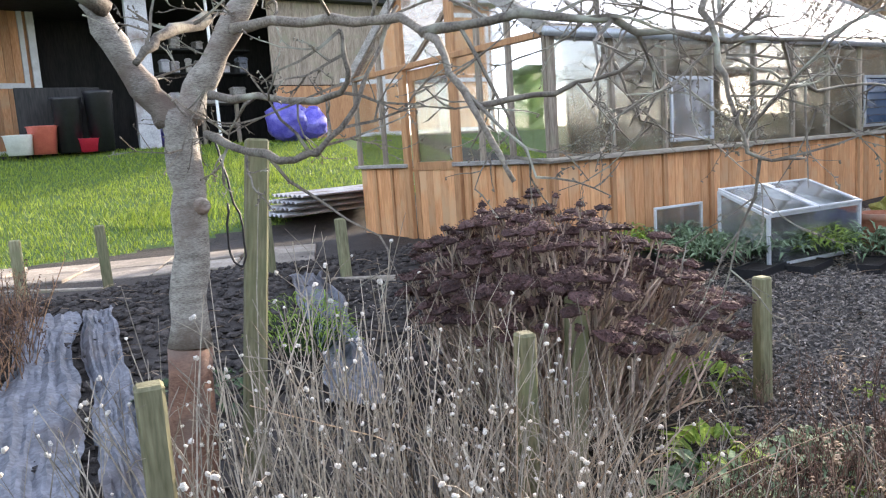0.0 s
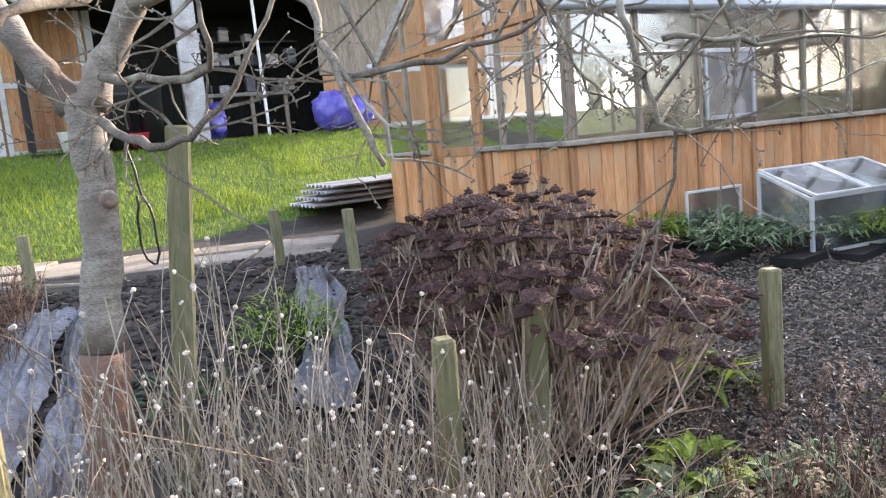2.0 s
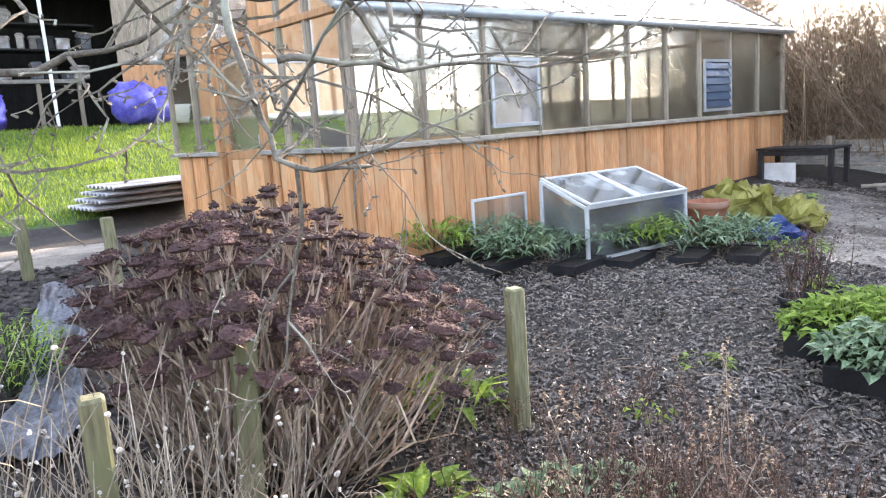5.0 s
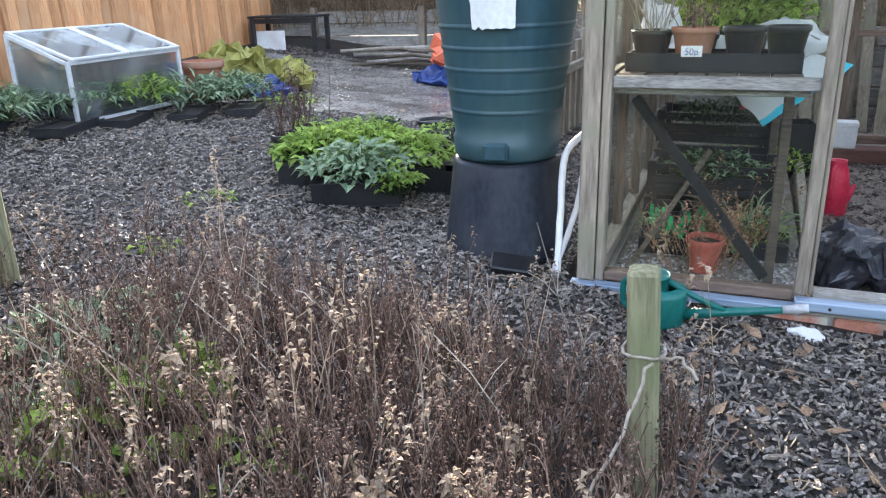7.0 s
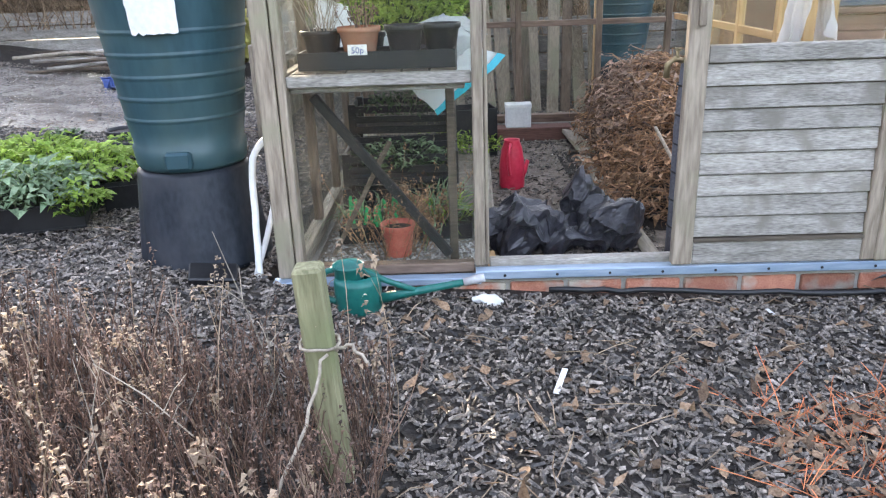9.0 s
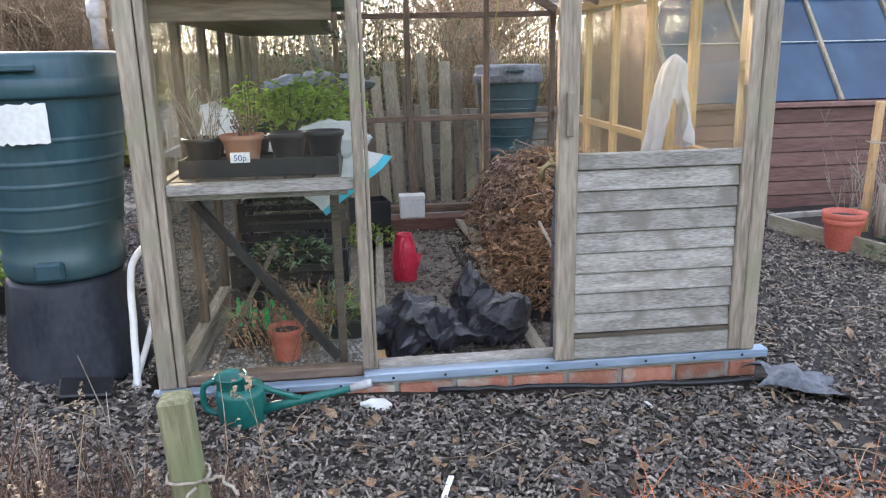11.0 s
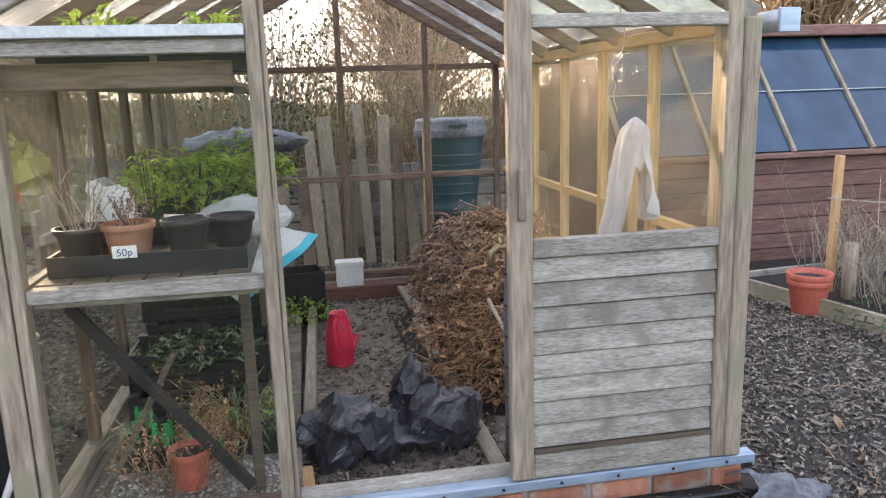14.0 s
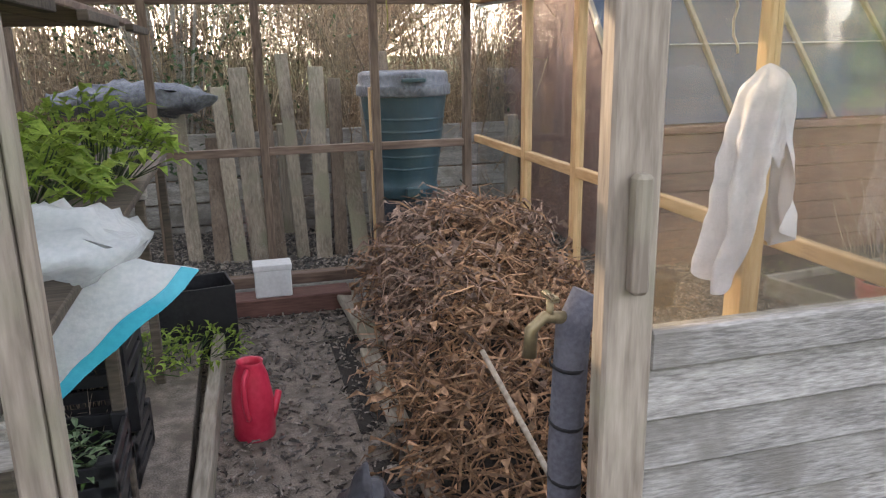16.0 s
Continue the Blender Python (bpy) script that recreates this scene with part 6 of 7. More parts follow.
# raised gravel floor under the bench
solo("gravel_floor", Shape().box(-0.40, 0.325, 3.31, 6.30, -0.05, 0.10, 0.004), EARTH, O, "raised dirt and gravel floor under the bench", "floor", kind="structure")
s = Shape()
gr = random.Random(3)
for i in range(1500):
    x, y = gr.uniform(-0.38, 0.31), gr.uniform(3.32, 3.85)
    k = gr.uniform(0.004, 0.010)
    s.turn([(0.0, -k * 0.5), (k, 0.0), (k * 0.6, k * 0.5), (0.0, k * 0.6)], 5, pose(x, y, 0.10 + k * 0.3, 0, 0, gr.uniform(0, 360)))
solo("gravel", s, surface("pale gravel", (0.20, 0.19, 0.18), (0.42, 0.40, 0.37), 0.8, 30, vary=0.5, island=True), O, "pale gravel inside the front glass", "gravel", kind="stuff")

# ---- yard things ----
# white plastic pipe frame beside the water butt
wf = thing("pipe_frame", at(-0.58, 3.22), "bent white plastic pipe frame leaning by the greenhouse", "pipe frame")
part("pipe", Shape().tube(wiggle([(0.0, 0.0, 0.0), (-0.01, 0.08, 0.25), (-0.02, 0.18, 0.44), (0.02, 0.30, 0.50), (0.02, 0.50, 0.50)], 5, 0.001, 2), 0.014, 10), WHITEP, wf, smooth=True)
part("pipe", Shape().tube(wiggle([(-0.02, 0.02, 0.0), (0.02, 0.25, 0.22), (0.02, 0.45, 0.48)], 5, 0.001, 2), 0.012, 10), WHITEP, wf, smooth=True)
solo("slate_piece", Shape().box(-0.09, 0.09, -0.05, 0.05, 0, 0.035, 0.006), BLACKP, pose(-0.74, 3.15, ground_z(-0.74, 3.15) + 0.02, 20, 8, 15), "dark slate piece lying against the stand", "slate")
hose = Shape().tube(wiggle([(0.55, 3.16, 0.075), (0.9, 3.13, 0.07), (1.5, 3.11, 0.055), (2.0, 3.08, 0.05)], 6, 0.006, 9), 0.011, 8)
solo("hose", hose, BLACKP, O, "dark hose lying along the brick plinth", "hose", smooth=True)
cl = crumple(12, 16, lambda u, v: (0.34 * u - 0.17 + 0.05 * math.sin(v * 5), 0.20 * v - 0.1, 0.03 + 0.05 * math.sin(u * 4 + 1) * math.sin(v * 3.1)), 17, 0.03)
solo("cloth_scrap", cl, SHEET, at(1.96, 3.02, 0.01, -25), "crumpled grey sheeting at the plinth corner", "sheeting", smooth=False)
solo("label_stick", Shape().box(-0.009, 0.009, -0.075, 0.075, 0, 0.004, 0.001), WHITEP, at(0.505, 2.49, 0.012, -18), "white plastic plant label lying on mulch", "plant label")
solo("label_stick", Shape().box(-0.006, 0.006, -0.03, 0.03, 0, 0.004, 0.001), WHITEP, at(1.33, 2.98, 0.012, 8), "small white plastic scrap on mulch", "plant label")
solo("white_scrap", crumple(12, 20, lambda u, v: (0.055 * math.cos(u * 6.283) * math.sin(v * 3.1), 0.028 * math.sin(u * 6.283) * math.sin(v * 3.1), 0.024 - 0.024 * math.cos(v * 3.14)), 41, 0.02), WHITEP, at(0.31, 3.07, -0.005, 10), "crumpled white plastic scrap by the track", "scrap")
# twine on the post
tw2 = thing("twine", pose(-0.112, 2.03, 0.45), "yellow twine knotted round the post", "twine")
part("loop", Shape().tube([(0.046 * math.cos(a), 0.046 * math.sin(a), 0.004 * math.sin(3 * a)) for a in [k * 0.5236 for k in range(13)]], 0.004, 5), PALE, tw2, smooth=True)
part("tail", Shape().tube(wiggle([(0.02, -0.055, 0), (-0.02, -0.16, -0.12), (-0.10, -0.34, -0.30), (-0.13, -0.42, -0.36)], 5, 0.006, 2), 0.004, 5), PALE, tw2, smooth=True)
part("tail", Shape().tube(wiggle([(0.04, -0.04, 0), (0.08, -0.06, 0.02), (0.12, -0.08, -0.01)], 5, 0.005, 2), 0.004, 5), PALE, tw2, smooth=True)

# nursery trays of leafy plants
for i, (x, y, rz, w) in enumerate(((-2.05, 3.98, 25, 1.5), (-1.72, 3.75, 20, 1.4), (-2.0, 4.32, 24, 1.5), (-1.62, 4.10, 22, 1.4), (-1.38, 4.15, 20, 1.2))):
    t = copy_thing(first_tray, at(x, y, 0.0, rz))
    t.scale = (w * 0.85, w * 1.1, 2.0)
    if i < 4:
        leafy("primula_tray", at(x, y, 0.10), "bright green leafy young plants in black trays", LEAF if i != 1 else LEAF_G, 430, 0.26, 0.18, 0.078, 0.034, 130 + i, 0.9)
leafy("parsley", at(-1.47, 3.68, 0.08), "yellow-green parsley at the tray corner", LEAF, 160, 0.11, 0.17, 0.05, 0.03, 140, 0.8)
for i, (x, y, r, h) in enumerate(((-2.42, 4.45, 0.11, 0.17), (-2.38, 4.15, 0.10, 0.18), (-2.12, 4.85, 0.10, 0.17), (-1.75, 4.85, 0.11, 0.16), (-1.55, 4.75, 0.11, 0.16), (-1.50, 4.45, 0.12, 0.17), (-1.28, 4.30, 0.12, 0.20), (-1.22, 4.62, 0.11, 0.18), (-1.70, 5.15, 0.13, 0.16), (-1.35, 5.05, 0.12, 0.16), (-1.9, 5.2, 0.12, 0.15), (-1.05, 4.15, 0.11, 0.2))):
    plant_pot(at(x, y), r, h, BLACKP, "black plastic nursery pot among the trays", "nursery pots")
    if i % 3 != 1:
        leafy("pot_plant", at(x, y, h * 0.85), "sparse green growth in a nursery pot", (LEAF, LEAF_G, LEAF_D)[i % 3], 40, r, 0.07, 0.06, 0.022, 150 + i, 0.9)
solo("pallet_board", Shape().box(-0.35, 0.35, -0.1, 0.1, 0, 0.025, 0.004), GREY_X, at(-1.36, 4.2, 0.13, 18), "grey board under nursery pots", "board")
spots = scatter(40, (-2.48, -2.34, 4.08, 4.5), 75)
stem_clump("dead_pot_plant", "dark red-brown dead shrub in a pot", spots, 0.25, 0.4, 0.3, 0.003, BROWN, 76, spike, SEDUM, (0.008, 0.014), 0.8, dz=0.1)

# sacks, table, sticks, tarpaulin
def sack(x, y, rx, ry, h, mat, label, seed, rz=0, amp=0.05):
    sh = lump((rx, ry), h, seed, amp)
    sh.v = [(a, b, max(-0.02, c)) for a, b, c in sh.v]
    return solo("sack", sh, mat, at(x, y, -0.02, rz), label, "sack", "sacks by the cold frame")


sack(-4.35, 6.35, 0.30, 0.32, 0.30, YELLOWB, "yellow-green woven compost sack, half empty", 23, 20, 0.16)
sack(-4.0, 6.65, 0.22, 0.46, 0.22, YELLOWB, "flattened yellow-green compost sack", 27, 40, 0.13)
sack(-3.86, 6.12, 0.22, 0.30, 0.10, BLUEB, "folded dark blue plastic sack", 29, 30, 0.10)
sack(-2.60, 8.05, 0.45, 0.40, 0.50, ORANGE, "orange tarpaulin draped over a heap", 31, 10, 0.16)
sack(-2.62, 7.78, 0.50, 0.34, 0.17, BLUEB, "blue tarpaulin under the orange one", 33, 10, 0.12)
sack(-2.35, 8.75, 0.35, 0.4, 0.85, YELLOWB, "yellow-green sack standing behind the tarpaulin", 35, 0, 0.15)
sack(-3.05, 8.8, 0.3, 0.25, 0.42, GREENP, "dark teal plastic sheet heap", 37, 0, 0.14)
tb = thing("table", at(-5.0, 8.35, 0, 8), "low dark plastic table by the greenhouse end", "table")
for i in range(6):
    part("top_slat", Shape().box(-0.42, 0.42, -0.24 + i * 0.08, -0.17 + i * 0.08, 0.38, 0.405, 0.004), BLACKP, tb)
for x in (-0.38, 0.38):
    for y in (-0.2, 0.2):
        part("leg", Shape().box(x - 0.025, x + 0.025, y - 0.025, y + 0.025, 0, 0.38, 0.005), BLACKP, tb)
part("rail", Shape().box(-0.40, 0.40, -0.22, -0.19, 0.32, 0.375, 0.004), BLACKP, tb)
solo("white_board", Shape().box(-0.30, 0.12, -0.01, 0.01, 0, 0.22, 0.004), WHITEP, at(-5.12, 8.2, 0, 8), "white board leaning under the table", "board")
sr = random.Random(19)
for i in range(16):
    a = sr.uniform(-0.5, 0.5) + 1.45
    L = sr.uniform(0.6, 1.3)
    c = Vector((-3.55 + sr.uniform(-0.35, 0.35), 8.55 + sr.uniform(-0.3, 0.3), 0))
    d = Vector((math.sin(a), math.cos(a), 0)) * L / 2
    z = ground_z(c.x, c.y) + 0.03 + 0.013 * i
    solo("stick", Shape().tube([c - d + Vector((0, 0, z)), c + Vector((0, 0, z + 0.02)), c + d + Vector((0, 0, z - 0.02))], [0.018, 0.016, 0.012], 7), (GREY_X, DARK_W, GREY_Y)[i % 3], O, "grey timber stick in a loose pile", "stick", "stick pile", smooth=True)

# ---- hedges and retaining boards ----
def retaining(a, b, z0, h, n, name, label):
    g = thing(name, O, label, "board wall")
    a, b = Vector(a), Vector(b)
    for i in range(n):
        zz = z0 + (i + 0.5) * h / n
        part("board", Shape().beam((a.x, a.y, zz), (b.x, b.y, zz), 0.04, h / n - 0.012, 0.006), GREY_X, g)
    m = int((b - a).length / 1.5)
    for k in range(m + 1):
        p = a.lerp(b, k / max(1, m))
        part("post", Shape().box(p.x - 0.045, p.x + 0.045, p.y - 0.11, p.y - 0.025, z0 - 0.3, z0 + h + 0.05, 0.006), GREY_Z, g)
    return g


retaining((-7.0, 9.6, 0), (-2.4, 10.0, 0), 0.15, 0.80, 5, "board_wall", "mossy grey retaining boards below the hedge")
retaining((-2.4, 10.0, 0), (-0.9, 8.3, 0), 0.05, 0.85, 5, "board_wall", "grey retaining boards at the yard corner")
retaining((-0.9, 8.0, 0), (8.0, 8.0, 0), -0.05, 0.85, 5, "board_wall", "grey horizontal fence boards behind the greenhouse")
fb = thing("board_stack", pose(0, 7.4, 0), "old grey boards leaning behind the greenhouse", "boards")
br = random.Random(8)
for i in range(11):
    x = 0.25 + i * 0.13 + br.uniform(-0.02, 0.02)
    h = br.choice((0.75, 0.85, 0.95, 1.25, 1.30)) * br.uniform(0.9, 1.05)
    part("board", Shape().beam((x, -0.25 + br.uniform(-0.05, 0.05), 0.02), (x + br.uniform(-0.06, 0.06), 0.05, h), 0.10 + br.uniform(-0.02, 0.03), 0.025, 0.004, up=(0, -1, 0.2)), (GREY_Z, RED_Z, GREY_Z)[i % 3], fb)
solo("bright_post", Shape().box(-0.03, 0.03, -0.03, 0.03, 0, 1.15, 0.004), PALE_Z, pose(1.33, 6.62, 0), "orange new timber post behind the back glass", "post")
fence = thing("slat_fence", pose(-1.15, 5.6, 0.0), "weathered vertical slat fence beside the greenhouse", "fence")
for i in range(14):
    part("slat", Shape().box(-0.015, 0.015, i * 0.19, i * 0.19 + 0.12, 0.1, 0.82 + 0.08 * math.sin(i * 2.1), 0.004), GREY_Z, fence)
part("rail", Shape().box(0.016, 0.05, 0, 2.7, 0.62, 0.68, 0.004), GREY_Y, fence)


def hedge(a, b, depth, h, n, seed, z, label, leaves=0, lean=0.2):
    """Upright twigs crowded along a line, with side twigs."""
    r = random.Random(seed)
    a, b = Vector(a), Vector(b)
    u = (b - a).normalized()
    v = Vector((-u.y, u.x, 0))
    g = thing("hedge", pose(a.x, a.y, z), label, "hedge")
    s, lf = Shape(), Shape()
    L = (b - a).length
    for i in range(n):
        p = u * r.uniform(0, L) + v * r.gauss(0, depth * 0.4)
        hh = h * r.uniform(0.55, 1.1) * (1 + 0.10 * math.sin(p.x * 1.7 + seed))
        d = Vector((r.gauss(0, lean), r.gauss(0, lean), 1)) * hh
        k = r.uniform(0.003, 0.008)
        bend = Vector((r.gauss(0, 0.06), r.gauss(0, 0.06), 0)) * hh
        s.tube([p, p + d * 0.4 + bend, p + d * 0.75 + bend * 0.6, p + d], [k, k * 0.8, k * 0.55, k * 0.25], 3, False)
        for _ in range(8):
            q = p + d * r.uniform(0.03, 0.92) + bend * 0.7
            e = q + Vector((r.gauss(0, 0.2), r.gauss(0, 0.2), r.uniform(-0.08, 0.34)))
            s.tube([q, q.lerp(e, 0.5) + Vector((0, 0, -0.02)), e], [k * 0.5, k * 0.4, k * 0.25], 3, False)
    for i in range(leaves):
        p = u * r.uniform(0, L) + v * r.gauss(0, depth * 0.45) + Vector((0, 0, h * r.uniform(0.02, 0.8)))
        lf.leaf(p, (r.uniform(-1, 1), r.uniform(-1, 1), r.uniform(-0.6, 0.6)), (r.uniform(-1, 1), r.uniform(-1, 1), 1), r.uniform(0.03, 0.07), r.uniform(0.02, 0.04))
    part("twig_mass", s, HEDGE_W, g, kind="stuff")
    if leaves:
        part("foliage", lf, LEAF_D, g, kind="stuff")
    return g


hedge((-8.0, 10.1, 0), (-2.3, 10.6, 0), 0.9, 2.3, 3600, 3, 0.75, "dense bare russet hedge above the retaining boards", 900, 0.42)
hedge((-2.3, 10.6, 0), (-0.6, 8.6, 0), 0.8, 2.2, 300, 4, 0.6, "bare hedge with ivy at the yard corner", 260)
hedge((-0.9, 8.7, 0), (3.2, 8.7, 0), 0.7, 2.15, 1350, 5, 0.15, "bare twiggy hedge behind the small greenhouse", 1500)
hedge((3.2, 8.9, 0), (9.0, 8.9, 0), 0.8, 1.9, 900, 6, 0.1, "bare twiggy hedge beyond the brown shed", 500)
# evergreen holly behind the small greenhouse
hol = thing("holly_bush", pose(0.15, 8.35, 0.05), "dark evergreen bush behind the greenhouse", "bush")
r = random.Random(77)
s, st = Shape(), Shape()
for i in range(3400):
    a, q, z = r.uniform(0, 6.283), math.sqrt(r.random()) * 0.75, r.uniform(0.35, 2.6)
    q *= 1.1 - 0.22 * abs(z - 1.6)
    if noise.noise((math.cos(a) * q * 3, math.sin(a) * q * 3, z * 2.5)) < -0.05:
        continue
    s.leaf((math.cos(a) * q, math.sin(a) * q, z), (r.uniform(-1, 1), r.uniform(-1, 1), r.uniform(-0.8, 0.5)), (r.uniform(-1, 1), r.uniform(-1, 1), 1), r.uniform(0.04, 0.075), r.uniform(0.022, 0.035))
for i in range(26):
    a, q = r.uniform(0, 6.283), r.uniform(0.2, 0.7)
    st.tube([(0, 0, 0), (math.cos(a) * q * 0.3, math.sin(a) * q * 0.3, 0.9), (math.cos(a) * q, math.sin(a) * q, r.uniform(1.4, 2.6))], [0.03, 0.015, 0.005], 5)
part("foliage", s, LEAF_D, hol, kind="stuff")
part("stem_mass", st, BARK, hol, kind="stuff")
# cover on the fence behind
solo("garden_cover", lump((0.5, 0.12), 0.20, 61, 0.05), SHEET, pose(-0.05, 7.25, 0.98, 0, 0, 3), "folded blue-grey cover hung over the fence", "cover", smooth=True)

# ---- brown shed with sloping glass, raised bed ----
sh2 = thing("potting_shed", pose(2.75, 6.25, 0), "red-brown boarded shed with sloping blue panes", "shed")
for i in range(8):
    part("board", Shape().box(0, 5.2, -0.012 + 0.006 * (i % 2), 0.012, -0.1 + i * 0.118, 0.012 + i * 0.118, 0.004), SHEDW, sh2)
part("sill", Shape().box(-0.05, 5.25, -0.06, 0.03, 0.85, 0.89, 0.005), SHEDW, sh2)
for i in range(8):
    x = 0.02 + i * 0.70
    part("glazing_bar", Shape().beam((x, -0.02, 0.89), (x, 0.72, 1.80), 0.03, 0.04, 0.004), GREY_Z, sh2)
    if i < 7:
        part("lap", Shape().box(x + 0.02, x + 0.68, 0.36 - 0.012, 0.36 + 0.0, 1.356, 1.364, 0.001), ALU, sh2, "thin overlap of two panes")
        part("pane", Shape().beam((x + 0.35, 0.0, 0.90), (x + 0.35, 0.73, 1.80), 0.66, 0.006, 0.001), BLUEG, sh2, "opaque pane with reflected sky blue in its colour")
part("roof", Shape().box(-0.12, 5.3, 0.62, 2.2, 1.81, 1.90, 0.01), SHEDW, sh2, "flat felted roof edge")
part("side_wall", Shape().add([(0, 0.012, -0.1), (0, 2.1, -0.1), (0, 2.1, 1.8), (0, 0.72, 1.8), (0, 0.012, 0.85), (0.03, 0.012, -0.1), (0.03, 2.1, -0.1), (0.03, 2.1, 1.8), (0.03, 0.72, 1.8), (0.03, 0.012, 0.85)], [(0, 1, 2, 3, 4), (9, 8, 7, 6, 5)] + [(k, k + 5, (k + 1) % 5 + 5, (k + 1) % 5) for k in range(5)]), SHEDW, sh2)
part("back_wall", Shape().box(0.03, 5.2, 2.08, 2.1, -0.1, 1.8), SHEDW, sh2)
rb = thing("raised_bed", pose(3.25, 5.55, 0, 0, 0, 0), "timber-edged bed of dead perennials", "raised bed")
part("edge_board", Shape().beam((0, 0, 0.06), (0.45, -1.9, 0.06), 0.03, 0.16), GREY_Y, rb)
part("edge_board", Shape().beam((0, 0.02, 0.06), (2.6, 0.3, 0.06), 0.03, 0.16), GREY_X, rb)
part("soil", Shape().add([(0.02, 0, 0.10), (0.46, -1.9, 0.10), (2.6, -1.9, 0.12), (2.6, 0.28, 0.11), (0.02, 0, -0.05), (0.46, -1.9, -0.05), (2.6, -1.9, -0.05), (2.6, 0.28, -0.05)], [(0, 1, 2, 3), (0, 4, 5, 1), (1, 5, 6, 2), (2, 6, 7, 3), (3, 7, 4, 0)]), SOIL, rb)
spots = scatter(420, (3.65, 4.7, 4.1, 5.6), 81)
stem_clump("dead_perennials", "tangle of pale dead perennials in the raised bed", spots, 0.35, 0.75, 0.6, 0.003, PALE, 82, spike, BROWN, (0.006, 0.01), 0.2)
solo("wood_stake", Shape().box(-0.022, 0.022, -0.022, 0.022, -0.1, 0.97, 0.004), PALE_Z, pose(3.65, 5.09, 0.0, 0, 1, 0), "orange square stake tied to a dead shrub", "stake")
solo("bed_post", Shape().tube([(0, 0, -0.1), (0, 0, 0.45)], [0.045, 0.04], 12), GREY_Z, pose(3.66, 4.92, 0), "short round grey post in the bed", "post", smooth=True)
leafy("weed", pose(3.6, 4.5, 0.08), "green weeds in the raised bed", LEAF_D, 90, 0.3, 0.1, 0.08, 0.02, 160)
solo("stake_tie", Shape().tube(wiggle([(3.62, 5.02, 0.72), (3.5, 4.95, 0.73), (3.75, 4.95, 0.70), (4.0, 5.0, 0.66)], 5, 0.006, 2), 0.004, 5), PALE, O, "pale twine tied to the stake", "twine")

# ---- path, sheeting, metal sheets ----
pth = thing("walkway", O, "timber and slab walkway across the garden", "walkway", kind="structure")
pr = random.Random(5)
a0, a1 = Vector((-7.1, -2.6, 0)), Vector((-6.0, 1.15, 0))
u = (a1 - a0).normalized()
v = Vector((-u.y, u.x, 0))
for i in range(6):
    for j in range(2):
        c = a0 + u * (0.35 + i * 0.66) + v * (0.28 + j * 0.58)
        z = ground_z(c.x, c.y) + 0.02 + pr.uniform(-0.008, 0.008)
        part("slab", Shape().box(-0.32, 0.32, -0.275, 0.275, -0.04, 0.0, 0.01, Matrix.Translation((c.x, c.y, z)) @ pose(0, 0, 0, pr.uniform(-1, 1), pr.uniform(-1, 1), math.degrees(math.atan2(u.y, u.x)))), CONC, pth)
solo("bed_edging", Shape().beam((-7.0, -2.4, 0.62), (-5.05, 1.55, 0.52), 0.04, 0.14, 0.006), GREY_Y, O, "timber edging board along the bed", "edging")


def sheet(pts, w, label, seed):
    line = wiggle(pts, 8, 0.0, seed)
    n = len(line) - 1
    def fn(uu, vv):
        k = min(n - 1, int(vv * n))
        p = line[k].lerp(line[k + 1], vv * n - k)
        d = (line[k + 1] - line[k]).normalized()
        q = p + Vector((-d.y, d.x, 0)) * (uu - 0.5) * w * (1.0 + 0.40 * noise.noise((vv * 6, seed, 1 + (uu > 0.5))))
        return (q.x, q.y, ground_z(q.x, q.y) + 0.04 + 0.04 * noise.noise((uu * 7, vv * 4, seed)) + 0.012 * noise.noise((uu * 14, vv * 16, seed)))
    return solo("ground_sheet", crumple(90, 20, fn, seed, 0.012), SHEET, O, label, "sheeting", "ground sheets")


sheet([(-2.1, -0.68, 0), (-3.4, -0.72, 0), (-5.0, -0.72, 0)], 0.32, "wrinkled pale grey weed sheeting on the bed", 3)
sheet([(-2.3, -0.38, 0), (-3.4, -0.42, 0), (-5.0, -0.45, 0)], 0.18, "strip of blue-grey weed sheeting", 4)
sheet([(-3.0, 0.55, 0), (-3.9, 0.75, 0), (-5.3, 0.95, 0)], 0.26, "strip of grey weed sheeting on dark soil", 5)
ms = thing("metal_sheets", pose(-9.1, 2.0, ground_z(-9.1, 2.0), 0, 0, 10), "stack of corrugated metal sheets by the greenhouse", "metal sheets")
for i in range(4):
    n = 40
    vs = []
    for j in (0, 1):
        for k in range(n + 1):
            for th in (0, 0.003):
                y = -0.6 + 1.5 * j
                vs.append((0.9 * k / n - 0.2 + 0.05 * i, y + 0.06 * i, 0.06 + i * 0.07 + 0.018 * math.sin(k * 1.1) + th + 0.02 * j))
    m2 = 2 * (n + 1)
    fs = [(2 * k, 2 * k + 2, m2 + 2 * k + 2, m2 + 2 * k) for k in range(n)] + [(2 * k + 1, m2 + 2 * k + 1, m2 + 2 * k + 3, 2 * k + 3) for k in range(n)] + [(2 * k, 2 * k + 1, 2 * k + 3, 2 * k + 2) for k in range(n)]
    part("sheet", Shape().add(vs, fs), GALV, ms)

